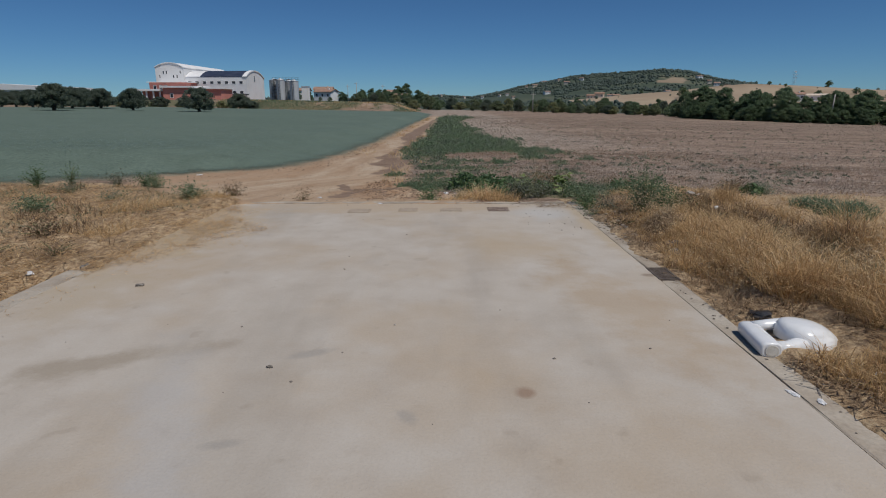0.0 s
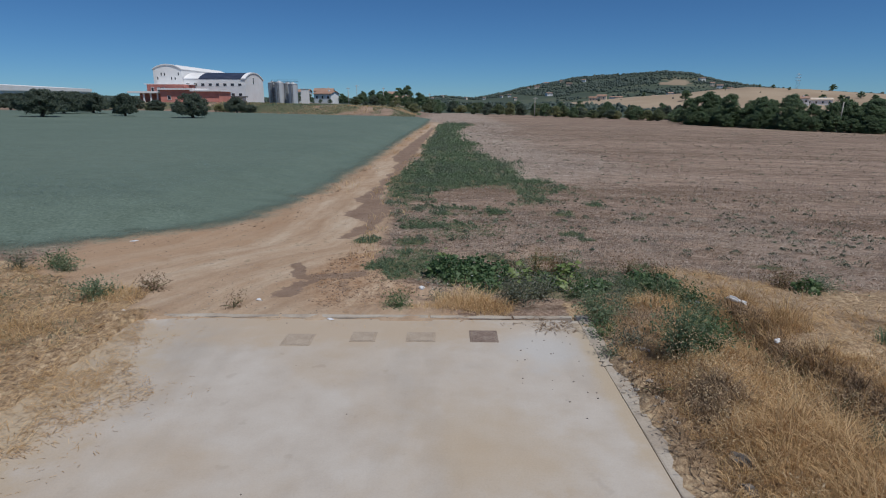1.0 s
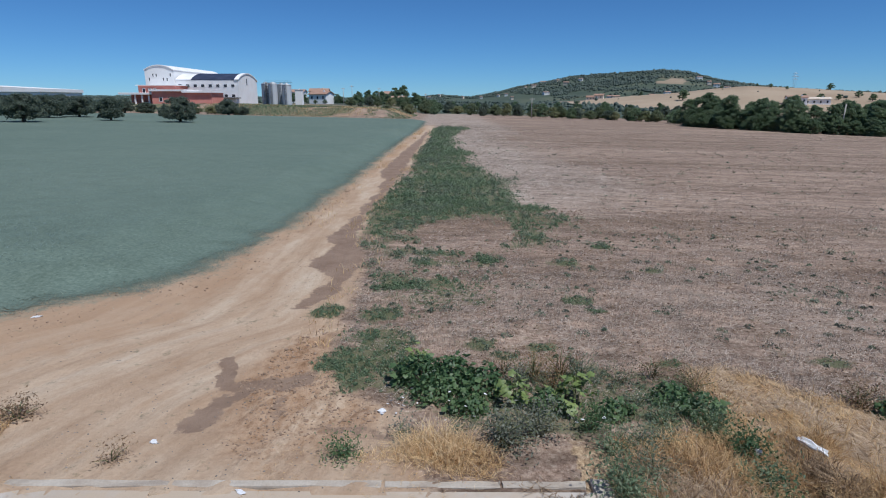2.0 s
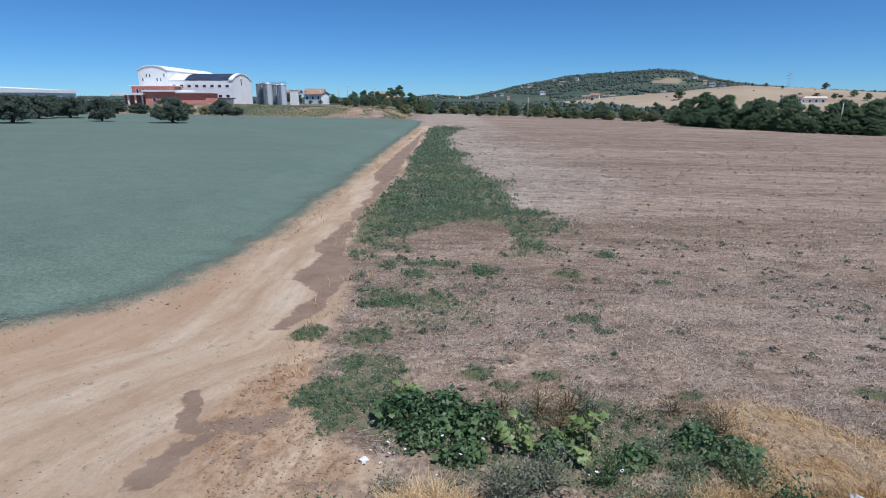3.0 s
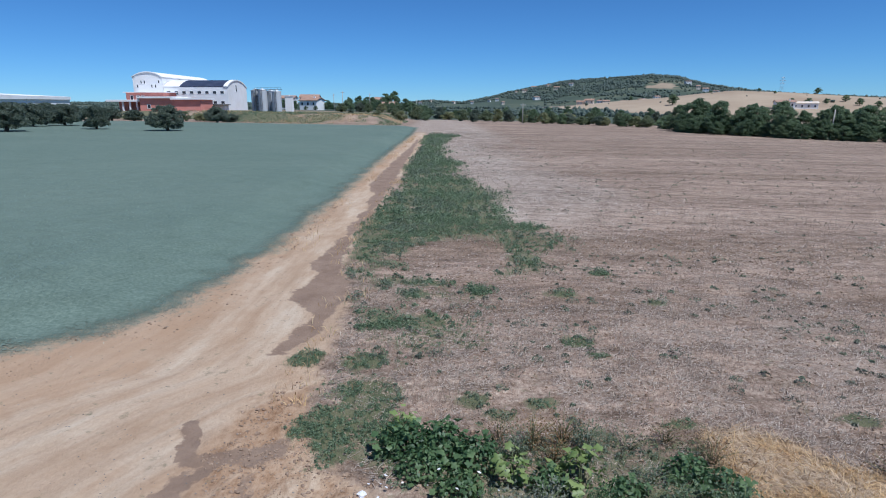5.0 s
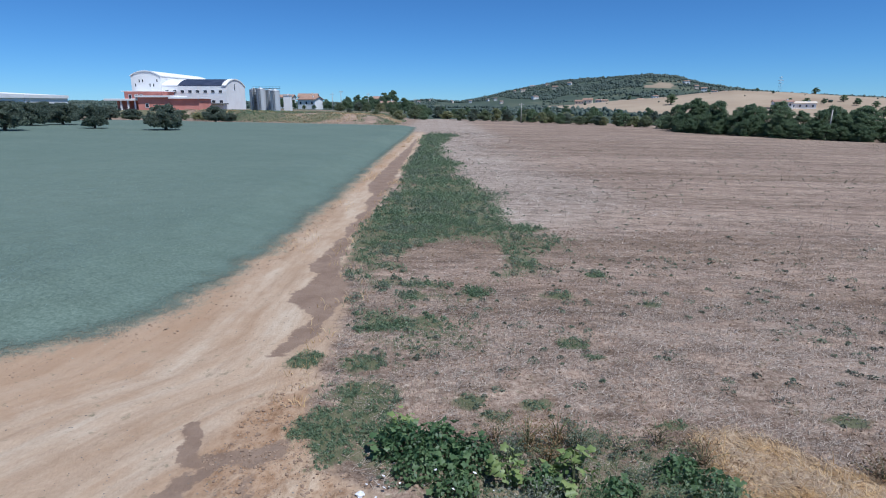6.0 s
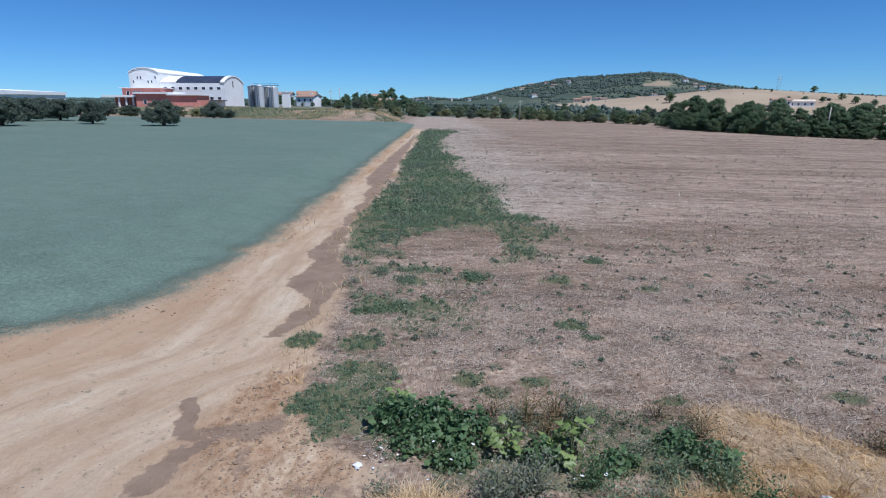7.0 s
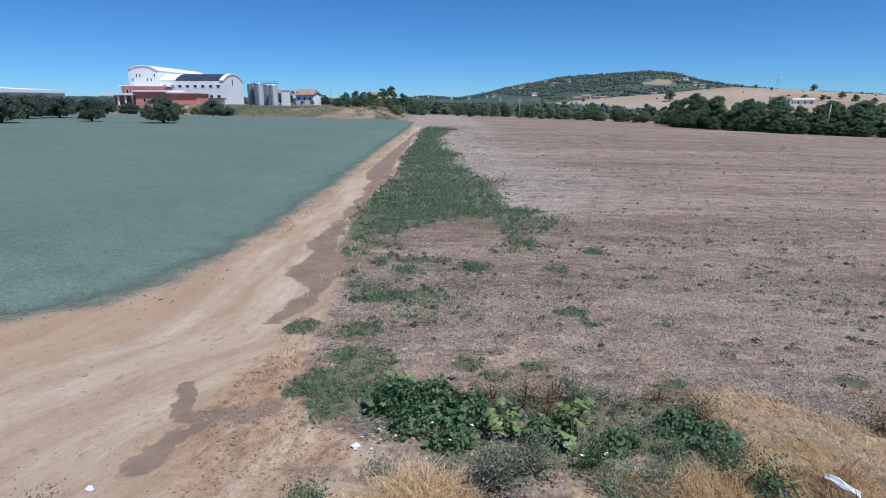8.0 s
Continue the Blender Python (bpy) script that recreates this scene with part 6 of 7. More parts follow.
def wiry_weed(name, x, y, spread, tall, count, leaf, material, label, seed, stem="stem", group="wild weeds on the verges"):
    """A wiry weed of many thin branching stems with small leaves along them."""
    rng = np.random.RandomState(seed)
    ob = tagged(new(name), label, "weed", group)
    ob.matrix_world = Matrix.Translation((x, y, ground_at(x, y) - 0.01))
    bm = bmesh.new()
    cs, ns = [], []
    stems = max(7, int(count / 55))
    for k in range(stems):
        a, q = rng.uniform(0, 6.283), math.sqrt(rng.uniform(0, 1))
        tip = np.array([math.cos(a) * spread * q, math.sin(a) * spread * q, tall * (1 - 0.45 * q * q) * rng.uniform(0.75, 1.1)])
        mid = tip * np.array([0.35, 0.35, 0.6])
        tube(bm, [(0.05 * tip[0], 0.05 * tip[1], -0.02), tuple(mid), tuple(tip)], [0.005, 0.004, 0.0015], 4)
        n = count // stems
        u = rng.uniform(0.15, 1.03, (n, 1))
        p = np.where(u < 0.5, mid * u * 2, mid + (tip - mid) * (u - 0.5) * 2)
        cs.append(p + rng.normal(0, 0.05 + 0.05 * spread, (n, 3)))
        ns.append(rng.normal(0, 0.8, (n, 3)) + np.array([0, 0, 0.6]))
    c = np.concatenate(cs)
    c[:, 2] = np.maximum(c[:, 2], 0.01)
    s = leaf * rng.uniform(0.6, 1.3, len(c))
    v, f = leaf_cards(rng, c, np.concatenate(ns), s, s * 0.42)
    tagged(part("branchwork", bm, M[stem], ob), kind="stuff")
    tagged(part("foliage", fast_mesh("foliage", v, f), M[material], ob), kind="stuff")
    return ob


for i, (x, y, spread, tall, count, leaf, material, label) in enumerate((
        (1.35, 9.75, 0.42, 0.34, 1500, 0.035, "grey_weed", "grey-green wiry thistle bush by the slab's end"),
        (1.72, 9.95, 0.36, 0.36, 1200, 0.035, "grey_weed", "grey-green wiry weed with dry stems"),
        (1.85, 11.15, 0.30, 0.42, 900, 0.022, "dock", "rusty brown seeded dock weed among green plants"),
        (2.18, 11.2, 0.28, 0.44, 900, 0.022, "dock", "rusty brown seeded dock weed with upright spikes"),
        (2.02, 10.9, 0.26, 0.34, 600, 0.024, "dock", "short rusty dock weed among green leaves"),
        (1.5, 11.3, 0.32, 0.30, 700, 0.028, "dead", "brown dried weed behind mallow plants"),
        (2.42, 11.15, 0.26, 0.42, 620, 0.028, "soft_weed", "slender grey-green weed beside rusty dock"),
        (1.68, 10.95, 0.24, 0.36, 600, 0.028, "soft_weed", "fine grey-green weed among mallow leaves"),
        (2.85, 11.1, 0.36, 0.24, 500, 0.026, "grey_weed", "thin grey weed on the stubble's edge"),
        (2.9, 10.55, 0.34, 0.22, 520, 0.026, "soft_weed", "sparse grey-green weed over dry stems"),
        (3.05, 10.2, 0.34, 0.24, 700, 0.03, "grass", "low green weed in the verge ditch"),
        (3.3, 11.25, 0.34, 0.26, 600, 0.026, "dead", "brown brittle weed at the straw's edge"),
        (3.62, 10.8, 0.3, 0.3, 700, 0.026, "dead", "dark brittle weed on the ditch bank"),
        (2.3, 10.05, 0.3, 0.24, 800, 0.032, "mallow", "dark leafy weed by the slab's end"),
        (0.95, 10.02, 0.2, 0.14, 300, 0.026, "soft_weed", "low weed with small leaves on bare earth"),
        (-0.1, 9.55, 0.24, 0.17, 700, 0.032, "mallow", "small dark green weed beside the end kerb"),
        (0.35, 9.95, 0.2, 0.13, 350, 0.03, "grey_weed", "small grey weed on bare earth"),
        (2.28, 9.0, 0.34, 0.34, 1200, 0.038, "grass", "leafy green weed growing at the slab's corner"),
        (2.45, 8.3, 0.22, 0.16, 600, 0.032, "grey_weed", "low grey-green weed on the kerb"),
        (2.80, 7.85, 0.34, 0.66, 2100, 0.034, "grass", "tall dark green branching weed on the bank"),
        (3.12, 8.0, 0.34, 0.42, 1400, 0.036, "mallow", "bushy green weed on the dry bank"),
        (3.42, 8.6, 0.24, 0.30, 800, 0.034, "mallow", "green weed in the ditch beside dry grass"),
        (3.5, 9.1, 0.26, 0.30, 800, 0.034, "grass", "leafy green weed in the ditch"),
        (3.62, 9.65, 0.34, 0.34, 1100, 0.036, "mallow", "dark green weed in the ditch"),
        (3.5, 10.0, 0.34, 0.32, 1000, 0.034, "grass", "leafy dark weed at the ditch's head"),
        (2.62, 9.25, 0.34, 0.24, 800, 0.026, "soft_weed", "sparse grey-green weed between dry tussocks"),
        (2.75, 9.7, 0.42, 0.26, 900, 0.032, "soft_weed", "soft grey-green weed behind the kerb"),
        (2.35, 9.6, 0.3, 0.24, 700, 0.032, "grass", "low green weed behind the kerb"),
        (2.25, 8.55, 0.16, 0.18, 420, 0.03, "mallow", "small dark weed rooted at the kerb"),
        (2.18, 8.05, 0.14, 0.13, 360, 0.028, "soft_weed", "small dusty weed on the kerb"),
        (3.75, 6.4, 0.32, 0.42, 2200, 0.017, "grey_weed", "tall grey-green flowering weed in the oat grass"),
        (3.6, 4.6, 0.34, 0.46, 2400, 0.017, "grey_weed", "grey-green weed with pale seed heads"),
        (5.3, 10.55, 0.36, 0.26, 1000, 0.034, "dead", "dark brittle weed on the straw's edge"),
        (5.85, 10.5, 0.4, 0.24, 1000, 0.034, "soft_weed", "low grey weed in the stubble"),
        (-7.15, 11.3, 0.2, 0.44, 520, 0.036, "grass", "upright dark weed at the cereal's edge"),
        (-7.6, 11.0, 0.26, 0.46, 700, 0.036, "mallow", "tall dark green weed at the cereal's edge"),
        (-5.72, 11.35, 0.26, 0.3, 700, 0.036, "mallow", "bushy dark weed at the cereal's edge"),
        (-5.45, 11.15, 0.24, 0.26, 640, 0.036, "grass", "leafy green weed on the earth track"),
        (-6.2, 11.2, 0.26, 0.3, 500, 0.036, "grey_weed", "grey weed at the cereal's edge"),
        (-4.2, 9.9, 0.32, 0.24, 900, 0.04, "grass", "green weed in mown grass"),
        (-3.6, 10.2, 0.26, 0.2, 600, 0.035, "dead", "brown dried weed on the verge"),
        (-5.6, 8.1, 0.3, 0.22, 800, 0.04, "grass", "low green weed in mown grass"),
        (-4.6, 6.7, 0.28, 0.2, 700, 0.035, "dead", "dark dried weed in mown grass"),
        (-2.2, 9.45, 0.16, 0.16, 280, 0.03, "dead", "small brown weed by the end kerb"),
        (3.8, 7.9, 0.3, 0.3, 800, 0.026, "dead", "dark brittle weed in the ditch"),
        (3.88, 7.1, 0.3, 0.3, 800, 0.026, "dead", "dark dried weed along the ditch"),
        (3.95, 5.7, 0.34, 0.4, 1500, 0.02, "grey_weed", "grey-green seeded weed along the ditch"),
        (3.7, 3.6, 0.36, 0.46, 1700, 0.02, "soft_weed", "tall grey-green weed in the oat grass"),
        (-5.4, 9.6, 0.3, 0.16, 600, 0.028, "soft_weed", "low grey-green weed in mown grass"),
        (-6.6, 10.4, 0.4, 0.16, 700, 0.028, "soft_weed", "spreading grey weed in mown grass"),
        (-4.4, 5.6, 0.34, 0.24, 1000, 0.024, "dead", "dark brown dried weed on the verge"),
        (-3.8, 5.75, 0.2, 0.2, 600, 0.024, "dead", "dark dried weed at the slab's edge"),
        (2.35, 7.2, 0.2, 0.12, 400, 0.03, "dead", "dark dry weed against the kerb"))):
    wiry_weed("thistle_bush" if "thistle" in label else "wild_weed", x, y, spread, tall, count, leaf, material, label, 200 + i)


def grass_clump(x, y, spread, tall, count, material, label, seed, lean=None):
    rng = np.random.RandomState(seed)
    ob = tagged(new("grass_clump"), label, "grass", "clumps of dry grass")
    z = ground_at(x, y)
    ob.matrix_world = Matrix.Translation((x, y, z))
    a, q = rng.uniform(0, 6.283, count), spread * np.sqrt(rng.uniform(0, 1, count))
    px, py = q * np.cos(a), q * np.sin(a) * 0.8
    foot = np.stack([px, py, np.full(count, -0.02)], 1)
    h = tall * rng.uniform(0.3, 1.4, count) * (1 - 0.35 * (q / spread) ** 2)
    v, f = blades(rng, foot, h, lean or rng.uniform(0.3, 3.2, count), 0.006)
    tagged(part("tuft", fast_mesh("tuft", v, f), M[material], ob), kind="stuff")


for i, (x, y, spread, tall, count, lean) in enumerate(((0.68, 9.58, 0.34, 0.34, 900, None), (1.0, 9.42, 0.34, 0.26, 800, None), (0.84, 9.62, 0.3, 0.36, 700, None), (2.62, 8.9, 0.4, 0.3, 700, None), (2.95, 8.75, 0.4, 0.28, 700, None), (3.05, 9.3, 0.36, 0.2, 500, None), (2.6, 8.4, 0.3, 0.24, 600, None), (2.6, 9.35, 0.3, 0.26, 700, None), (3.6, 7.4, 0.45, 0.36, 1400, None), (0.25, 9.5, 0.24, 0.10, 400, None), (3.3, 6.0, 0.4, 0.46, 1400, None), (3.1, 4.7, 0.38, 0.5, 1300, None), (3.2, 3.2, 0.4, 0.5, 1300, None), (2.9, 2.4, 0.35, 0.42, 1100, None), (-3.9, 7.0, 0.4, 0.2, 900, None), (-4.3, 8.4, 0.5, 0.22, 1100, None), (-4.0, 10.0, 0.4, 0.2, 800, None))):
    grass_clump(x, y, spread, tall, count, "hay" if x > 2 and y > 8 else "dry", "golden tussock of dry grass on the ground", 300 + i, lean)


# ---- small weeds over the stubble ----
def stubble_weeds():
    rng = np.random.RandomState(71)
    cs, ns, ls = [], [], []
    x, y = scatter(rng, 1100, -0.5, 40, 11, 70)
    x2, y2 = scatter(rng, 420, -0.8, 10, 11.5, 20)
    x, y = np.concatenate([x, x2]), np.concatenate([y, y2])
    q = zones(x, y)
    keep = (q["dirt"] < 0.2) & (q["straw"] < 0.5) & (lumps(x, y, 1.6, 42) > 0.42) & (rng.uniform(size=len(x)) < 0.85)
    for px, py, pz in zip(x[keep], y[keep], ground_z(x[keep], y[keep])):
        d = math.hypot(px, py)
        n = int(np.interp(d, (10, 25, 70), (60, 22, 8)))
        s = 0.03 + 0.17 * rng.uniform() ** 2
        a, t = rng.uniform(0, 6.283, n), np.sqrt(rng.uniform(0, 1, n))
        p = np.stack([px + s * t * np.cos(a), py + s * t * np.sin(a), np.zeros(n)], 1)
        p[:, 2] = pz + s * 0.75 * (1 - t ** 2) * rng.uniform(0.2, 1, n) + 0.008
        cs.append(p)
        ns.append(rng.normal(0, 0.6, (n, 3)) + np.array([0, 0, 0.8]))
        ls.append(np.full(n, np.interp(d, (10, 25, 70), (0.032, 0.055, 0.11))) * rng.uniform(0.6, 1.3, n))
    c, l = np.concatenate(cs), np.concatenate(ls)
    v, f = leaf_cards(rng, c, np.concatenate(ns), l, l * 0.5)
    pick = np.repeat(np.repeat(rng.uniform(size=len(cs)) < 0.5, [len(q) for q in cs]), 4).reshape(-1, 4)[:, 0]
    for sel, material, label in ((pick, "soft_weed", "small green weeds scattered over the stubble"), (~pick, "grey_weed", "small grey-green weeds scattered over the stubble")):
        vs = v.reshape(-1, 4, 3)[sel].reshape(-1, 3)
        stuff("stubble_weeds", vs, np.arange(len(vs)).reshape(-1, 4), M[material], label, "weeds")


stubble_weeds()


# ---- drain covers and the grate ----
def drain_cover(x0, y0, w, d, label, turn=0.0, finish="dusty"):
    ob = empty("drain_cover", (x0 + w / 2, y0 + d / 2, ROAD_TOP), label, "drain cover", "inspection covers in the slab", turn)
    bm = bmesh.new()
    t = 0.022
    for lo, hi in (((-w / 2, -d / 2), (w / 2, -d / 2 + t)), ((-w / 2, d / 2 - t), (w / 2, d / 2)), ((-w / 2, -d / 2 + t), (-w / 2 + t, d / 2 - t)), ((w / 2 - t, -d / 2 + t), (w / 2, d / 2 - t))):
        box(bm, (*lo, -0.03), (*hi, 0.0045))
    part("rim", bm, M[finish], ob)
    bm = bmesh.new()
    box(bm, (-w / 2 + t + 0.004, -d / 2 + t + 0.004, -0.03), (w / 2 - t - 0.004, d / 2 - t - 0.004, 0.006))
    for a in range(7 if finish == "rust" else 0):
        for b in range(7):
            u, v = (a - 3) * (w - 0.09) / 7, (b - 3) * (d - 0.09) / 7
            if (a + b) % 2:
                box(bm, (u - 0.012, v - 0.006, 0.006), (u + 0.012, v + 0.006, 0.009))
    part("lid", bm, M[finish], ob)


drain_cover(0.755, 8.36, 0.31, 0.32, "square rusty inspection cover set in the concrete", 0.0, "rust")
drain_cover(0.06, 8.36, 0.32, 0.26, "dusty square inspection cover, half buried in dirt")
drain_cover(-0.55, 8.35, 0.28, 0.27, "earth-stained square inspection cover in the slab")
drain_cover(-1.27, 8.24, 0.32, 0.31, "square pale inspection cover set in the concrete")


def grate():
    ob = empty("drain_grate", (ROAD_R + 0.09, 5.24, ROAD_TOP), "slotted dark iron drain grate between two kerb lengths", "drain grate")
    w, d = 0.19, 0.38
    bm = bmesh.new()
    t = 0.02
    for lo, hi in (((-w / 2, -d / 2), (w / 2, -d / 2 + t)), ((-w / 2, d / 2 - t), (w / 2, d / 2)), ((-w / 2, -d / 2 + t), (-w / 2 + t, d / 2 - t)), ((w / 2 - t, -d / 2 + t), (w / 2, d / 2 - t))):
        box(bm, (*lo, -0.05), (*hi, 0.006), 0.002)
    part("frame", bm, M["iron"], ob)
    for k in range(11):
        y = -d / 2 + t + 0.012 + k * (d - 2 * t) / 11
        bm = bmesh.new()
        box(bm, (-w / 2 + t, y, -0.03), (w / 2 - t, y + 0.016, 0.003), 0.002)
        part("bar", bm, M["iron"], ob)
    # solid block under the bars, the shaft's darkness painted on
    bm = bmesh.new()
    box(bm, (-w / 2 + 0.001, -d / 2 + 0.001, -0.2), (w / 2 - 0.001, d / 2 - 0.001, -0.06))
    part("shaft", bm, M["hole_shade"], ob)


grate()


# ---- the thrown-away toilet ----
def toilet():
    """A ceramic toilet bowl lying on its side: the flat back bar, two arms and the rounded bowl."""
    ob = empty("toilet_bowl", (2.30, 3.75, 0.0), "broken white ceramic toilet bowl lying on the verge", "toilet")
    ob.matrix_world = pose(2.19, 3.67, 0.045, 0, 0, -6) @ Matrix.Diagonal((0.78, 0.78, 0.7, 1))
    # back bar: a rounded D section swept along y
    bm = bmesh.new()
    rings = []
    for k, (y, s) in enumerate(((-0.27, 0.82), (-0.262, 0.97), (-0.24, 1.0), (0.0, 1.0), (0.2, 0.97), (0.235, 0.9), (0.25, 0.7))):
        ring = []
        for i in range(16):
            a = 6.2832 * i / 16
            x, z = math.cos(a), math.sin(a)
            x, z = math.copysign(abs(x) ** 0.7, x) * 0.085 * s, math.copysign(abs(z) ** 0.7, z) * 0.072 * s + 0.062
            ring.append(bm.verts.new((x, y, z)))
        rings.append(ring)
    for a, b in zip(rings, rings[1:]):
        for i in range(16):
            bm.faces.new((a[i], a[(i + 1) % 16], b[(i + 1) % 16], b[i])).smooth = True
    bm.faces.new(rings[0])
    bm.faces.new(rings[-1][::-1])
    bmesh.ops.recalc_face_normals(bm, faces=bm.faces)
    part("back", bm, M["ceramic"], ob)
    # the bowl: a lopsided dome with a hollow facing the back
    bm = bmesh.new()
    n, m = 28, 12
    grid = []
    for j in range(m + 1):
        t = j / m
        row = []
        for i in range(n):
            a = 6.2832 * i / n
            front = max(0.0, -math.cos(a))
            r = max(0.02, math.cos(t * 1.5708)) ** (0.62 - 0.25 * front)
            x = 0.39 + (0.275 if math.cos(a) > 0 else 0.215) * r * math.cos(a) - 0.05 * t
            y = 0.06 + 0.25 * r * math.sin(a)
            z = 0.01 + 0.205 * math.sin(t * 1.5708) * (1 - 0.30 * max(0, math.cos(a)) * (1 - t)) + 0.006 * math.sin(3 * a) * (1 - t)
            row.append(bm.verts.new((x, y, z)))
        grid.append(row)
    for a, b in zip(grid, grid[1:]):
        for i in range(n):
            bm.faces.new((a[i], a[(i + 1) % n], b[(i + 1) % n], b[i])).smooth = True
    bm.faces.new(grid[-1])
    # the chipped lower flank
    chip = random.Random(6)
    for v in bm.verts:
        if v.co.x > 0.42 and v.co.y < 0.0 and v.co.z < 0.16:
            v.co += Vector((chip.uniform(-0.022, 0.004), chip.uniform(-0.002, 0.022), chip.uniform(-0.014, 0.008)))
    part("bowl", bm, M["ceramic"], ob)
    # arms between bar and bowl
    for pts, rad, name in (([(0.03, 0.19, 0.08), (0.14, 0.215, 0.10), (0.26, 0.225, 0.11), (0.36, 0.22, 0.10)], [0.06, 0.052, 0.06, 0.07], "arm"), ([(0.05, -0.19, 0.055), (0.16, -0.17, 0.05), (0.28, -0.12, 0.06), (0.38, -0.06, 0.08)], [0.062, 0.062, 0.072, 0.085], "arm")):
        bm = bmesh.new()
        tube(bm, pts, rad, 14)
        part(name, bm, M["ceramic"], ob)
    # the raw foot
    bm = bmesh.new()
    tube(bm, [(0, -0.272, 0.062), (0, -0.276, 0.062)], [0.055, 0.05], 16)
    part("foot", bm, M["ceramic_raw"], ob, "unglazed end face")
    # black plug drawn for the shade inside the bolt hole
    bm = bmesh.new()
    tube(bm, [(0.262, 0.13, 0.165), (0.246, 0.13, 0.192)], [0.02, 0.02], 10)
    part("bolt_hole_shade", bm, M["hole_shade"], ob)


toilet()


# ---- litter and stones ----
def crumpled(name, x, y, size, material, label, category, seed, flat=0.35, z=None):
    rng = np.random.RandomState(seed)
    bm = bmesh.new()
    bmesh.ops.create_icosphere(bm, subdivisions=2, radius=0.5)
    for v in bm.verts:
        v.co = Vector((v.co.x * size[0], v.co.y * size[1], v.co.z * size[2])) * rng.uniform(0.6, 1.25)
        v.co.z = max(v.co.z, -size[2] * 0.3)
    me = bpy.data.meshes.new(name)
    bm.to_mesh(me)
    bm.free()
    me.materials.append(M[material])
    ob = tagged(new(name, me), label, category)
    base = z if z is not None else ground_at(x, y)
    ob.matrix_world = pose(x, y, base + size[2] * 0.28, 0, 0, rng.uniform(0, 180))


# the grey-white piece at (2.53, 8.16) stands for a flat board
for i, (x, y, s, label) in enumerate(((-1.98, 9.77, (.10, .06, .03), "flat white paper scrap on the earth track"), (-0.88, 9.0, (.12, .05, .02), "small white paper scrap by the end kerb"), (4.2, 9.62, (.32, .09, .07), "crumpled white plastic rag on dry grass"), (3.67, 9.54, (.09, .07, .08), "crumpled white paper beside green weeds"), (0.14, 10.38, (.09, .09, .05), "round pale plastic scrap on bare earth"), (-5.4, 13.1, (.15, .06, .03), "flat white paper scrap in the cereal's edge"), (-3.45, 9.2, (.08, .05, .04), "white paper scrap on mown grass"), (-3.75, 5.3, (.09, .06, .04), "white paper scrap on the verge"), (2.62, 3.18, (.10, .06, .05), "white ceramic shard on dry grass"), (2.03, 2.99, (.09, .04, .012), "thin white ceramic splinter at the kerb"), (2.13, 2.9, (.07, .04, .012), "small white ceramic shard on the kerb"), (2.53, 8.16, (.18, .10, .05), "short grey-white board beside the kerb"), (4.0, 8.3, (.12, .06, .05), "white plastic scrap in dry grass"), (3.3, 6.6, (.14, .08, .05), "pale plastic scrap under oat grass"))):
    crumpled("litter", x, y, s, "paper", label, "litter", 400 + i, z=ROAD_TOP if on_slab(x, y) or abs(x - 2.1) < 0.1 and y < 5 else ground_at(x, y) + (0.07 if x > 3.5 else 0.0))
for i, (x, y, s, slab) in enumerate(((-2.49, 4.87, (.07, .05, .03), 1), (-0.9, 3.3, (.045, .03, .02), 1), (2.55, 5.4, (.14, .1, .08), 0), (2.5, 5.9, (.12, .1, .08), 0), (2.62, 6.2, (.2, .12, .1), 0), (2.4, 8.7, (.09, .07, .05), 0), (2.32, 7.0, (.07, .05, .04), 0), (-3.3, 5.45, (.12, .07, .05), 1))):
    crumpled("stone", x, y, s, "stone", "small dark stone lying on the concrete" if slab else "dusty grey stone at the foot of the bank", "stone", 450 + i, z=ROAD_TOP if slab else None)
crumpled("black_lump", 2.46, 4.14, (.18, .15, .05), "satin_black", "low crumpled black lump behind the toilet bowl", "bag", 470)


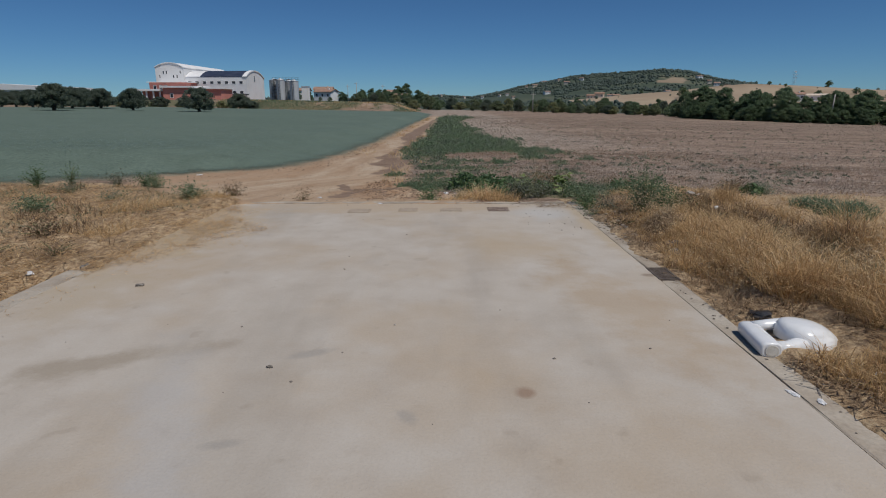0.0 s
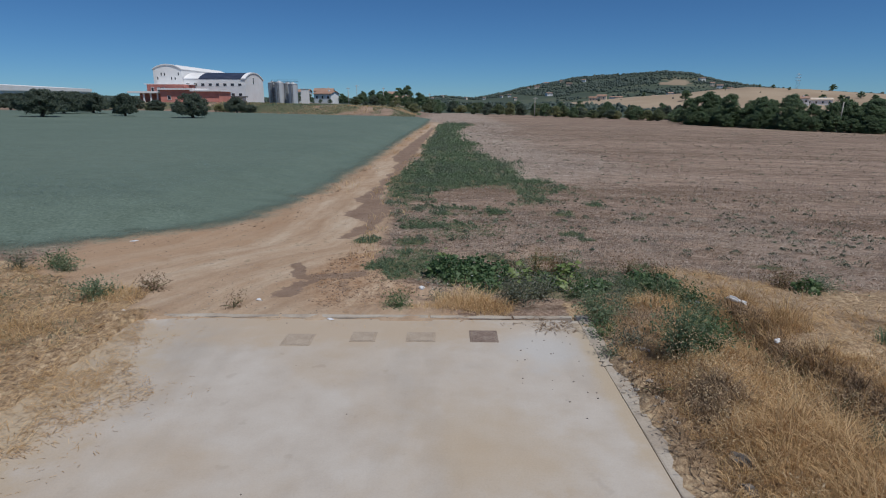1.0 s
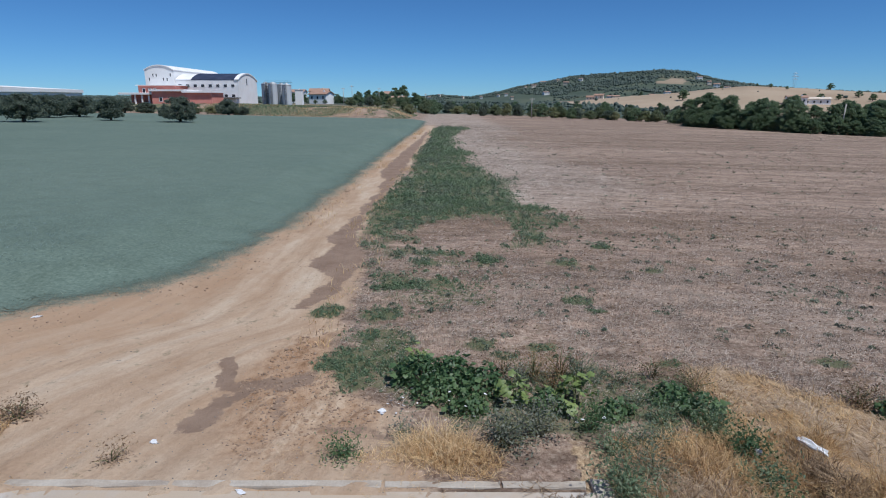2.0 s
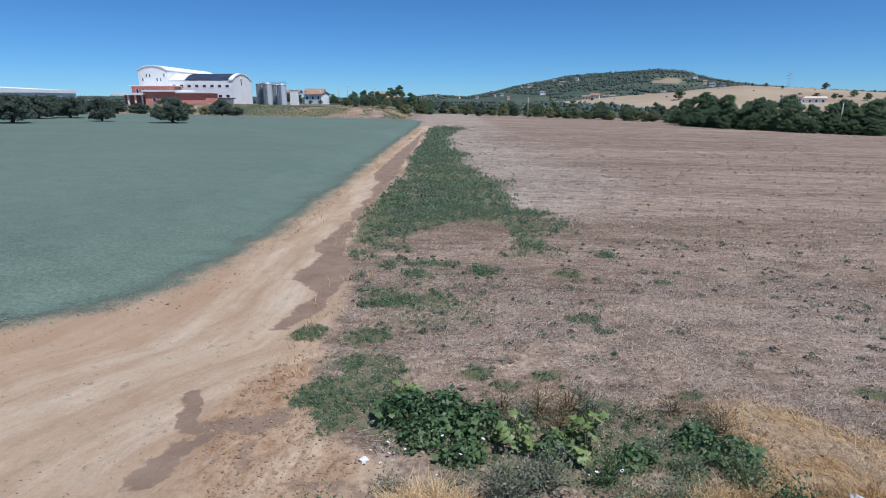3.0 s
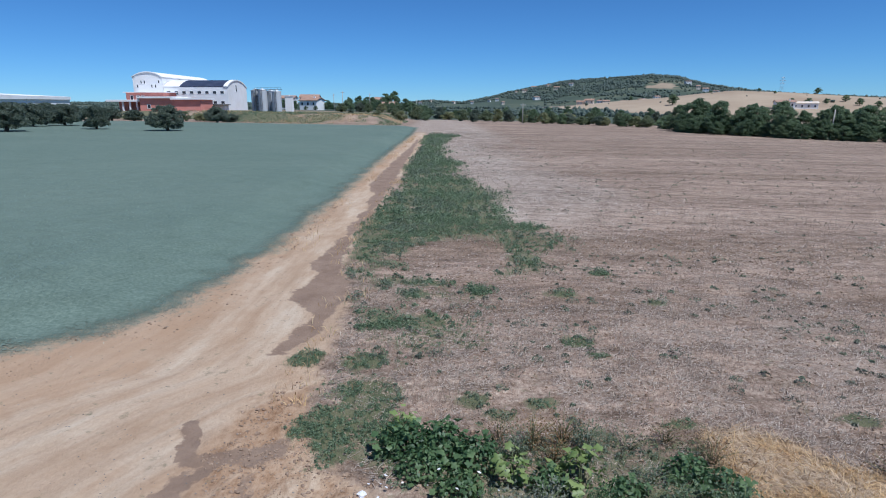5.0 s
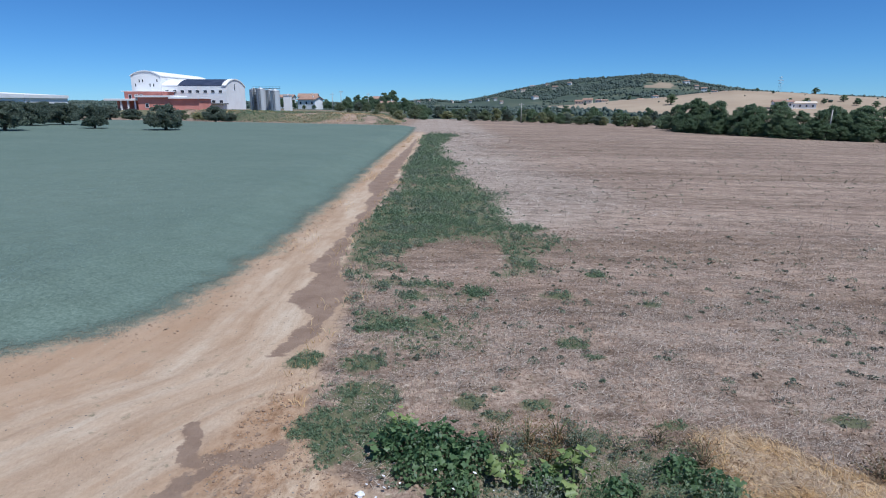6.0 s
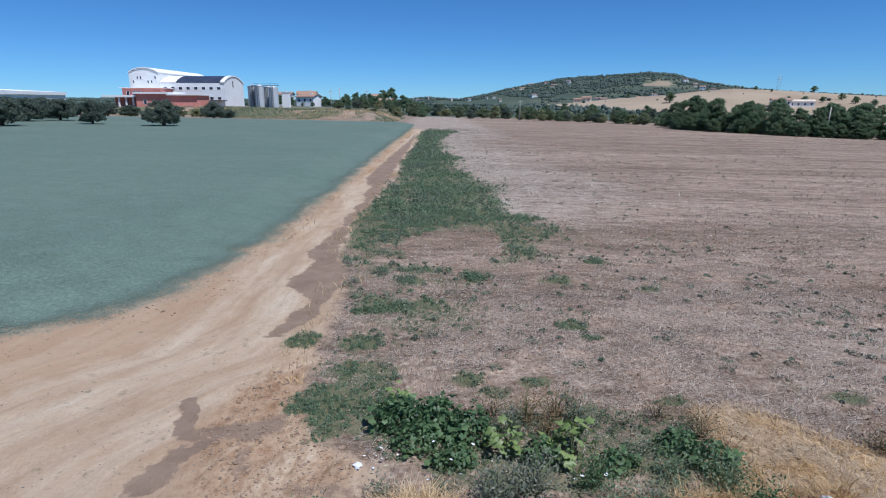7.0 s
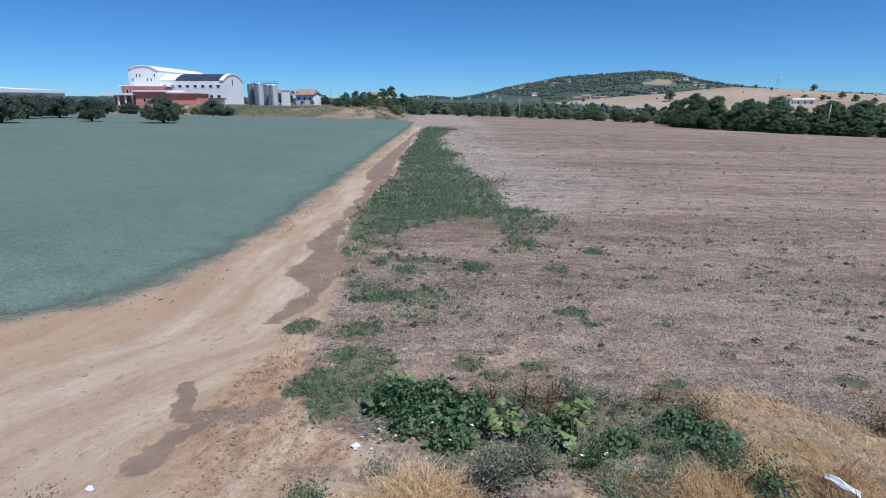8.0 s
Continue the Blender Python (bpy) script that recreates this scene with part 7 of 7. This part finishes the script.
def pebbles():
    """Grit and pebbles strewn over the slab's margins and the track."""
    rng = np.random.RandomState(81)
    bm = bmesh.new()
    bmesh.ops.create_icosphere(bm, subdivisions=1, radius=0.5)
    v0 = np.array([v.co[:] for v in bm.verts])
    f0 = np.array([[v.index for v in f.verts] for f in bm.faces])
    bm.free()
    xs, ys = [], []
    for n, box4 in ((24, (-3.1, 2.0, 1.5, 9.0)), (35, (1.2, 2.05, 7.0, 9.0)), (260, (2.1, 2.5, 1.5, 9.0)), (300, (-3, 0.8, 9.0, 11.5)), (250, (-4.5, -0.8, 11.5, 18))):
        x, y = scatter(rng, n, *box4)
        xs.append(x)
        ys.append(y)
    x, y = np.concatenate(xs), np.concatenate(ys)
    z = np.where(on_slab(x, y), ROAD_TOP, np.where((x > ROAD_R) & (x < 2.21) & (y < 9.2), ROAD_TOP - 0.004, ground_z(x, y)))
    s = rng.uniform(0.006, 0.02, len(x))
    v = v0[None] * (1 + rng.uniform(-0.3, 0.3, (len(x), len(v0), 1))) * (s[:, None] * np.array([1.2, 1, 0.6]))[:, None] + np.stack([x, y, z + s * 0.15], 1)[:, None]
    f = f0[None] + (np.arange(len(x)) * len(v0))[:, None, None]
    x, y = scatter(rng, 110, 2.04, 2.42, 6.6, 9.2)
    big = 0.012 + 0.04 * rng.uniform(size=len(x)) ** 2
    z2 = np.where(x < 2.21, ROAD_TOP - 0.004, ground_z(x, y))
    v2 = v0[None] * (1 + rng.uniform(-0.35, 0.35, (len(x), len(v0), 1))) * (big[:, None] * np.array([1.3, 1, 0.6]))[:, None] + np.stack([x, y, z2 + big * 0.15], 1)[:, None]
    f2 = f0[None] + (np.arange(len(x)) * len(v0))[:, None, None]
    stuff("kerb_rubble", v2.reshape(-1, 3), f2.reshape(-1, 3), M["kerb"], "crumbled pale concrete fragments along the kerb", "rubble")
    stuff("pebbles", v.reshape(-1, 3), f.reshape(-1, 3), M["stone"], "loose grit and pebbles on concrete and earth", "pebbles")


pebbles()


def clods():
    """Crumbs of dry soil over the stubble and the track's edge."""
    rng = np.random.RandomState(83)
    bm = bmesh.new()
    bmesh.ops.create_icosphere(bm, subdivisions=1, radius=0.5)
    v0 = np.array([v.co[:] for v in bm.verts])
    f0 = np.array([[v.index for v in f.verts] for f in bm.faces])
    bm.free()
    x = rng.uniform(-1, 11, 19000)
    y = 10.5 + 14 * rng.uniform(0, 1, 19000) ** 1.4
    q = zones(x, y)
    keep = (q["straw"] < 0.5) & (q["dirt"] < 0.6) & (lumps(x, y, 0.6, 53) > 0.44)
    x2, y2 = rng.uniform(-2.0, 0.6, 5200), rng.uniform(9.5, 14.0, 5200)
    q2 = zones(x2, y2)
    keep2 = (q2["churned"] * lumps(x2, y2, 0.3, 107) > 0.36)
    x3 = rng.uniform(-7, -3, 2600)
    y3 = rng.uniform(11, 30, 2600)
    edge3 = crop_depth(x3, y3)
    keep3 = (edge3 > -0.5) & (edge3 < 0.5)
    x, y = np.concatenate([x[keep], x2[keep2], x3[keep3]]), np.concatenate([y[keep], y2[keep2], y3[keep3]])
    s = rng.uniform(0.012, 0.04, len(x)) * np.interp(y, (10, 25), (0.9, 1.5)) * (0.6 + 0.8 * rng.uniform(size=len(x)) ** 3)
    v = v0[None] * (1 + rng.uniform(-0.35, 0.35, (len(x), len(v0), 1))) * (s[:, None] * np.array([1.1, 1, 0.8]))[:, None] + np.stack([x, y, ground_z(x, y) + s * 0.12], 1)[:, None]
    f = f0[None] + (np.arange(len(x)) * len(v0))[:, None, None]
    stuff("soil_clods", v.reshape(-1, 3), f.reshape(-1, 3), M["clod"], "crumbled dry brown soil on the stubble field", "soil")


clods()


def flowers():
    """White bindweed flowers low among the weeds at the slab's end, each a shallow funnel."""
    rng = np.random.RandomState(91)
    bm = bmesh.new()
    n = 10
    c = bm.verts.new((0, 0, -0.35))
    rim = [bm.verts.new((0.5 * math.cos(6.2832 * k / n), 0.5 * math.sin(6.2832 * k / n), 0.02 * (-1) ** k)) for k in range(n)]
    for k in range(n):
        bm.faces.new((c, rim[k], rim[(k + 1) % n])).smooth = True
    me = bpy.data.meshes.new("bindweed_flower")
    bm.to_mesh(me)
    bm.free()
    me.materials.append(M["petal"])
    for k in range(26):
        x, y = (rng.normal(0.42, 0.2), rng.normal(10.5, 0.16)) if k < 15 else (rng.uniform(0.7, 2.6), rng.uniform(9.9, 10.6))
        ob = tagged(new("bindweed_flower", me), "open white bindweed flower low among green weeds", "flower", "white flowers among the weeds")
        s = rng.uniform(0.02, 0.042)
        ob.matrix_world = pose(x, y, ground_at(x, y) + (rng.uniform(0.02, 0.06) if k < 15 else rng.uniform(0.1, 0.2)), rng.normal(-15, 20), rng.normal(0, 20), 0) @ Matrix.Scale(s, 4)


flowers()
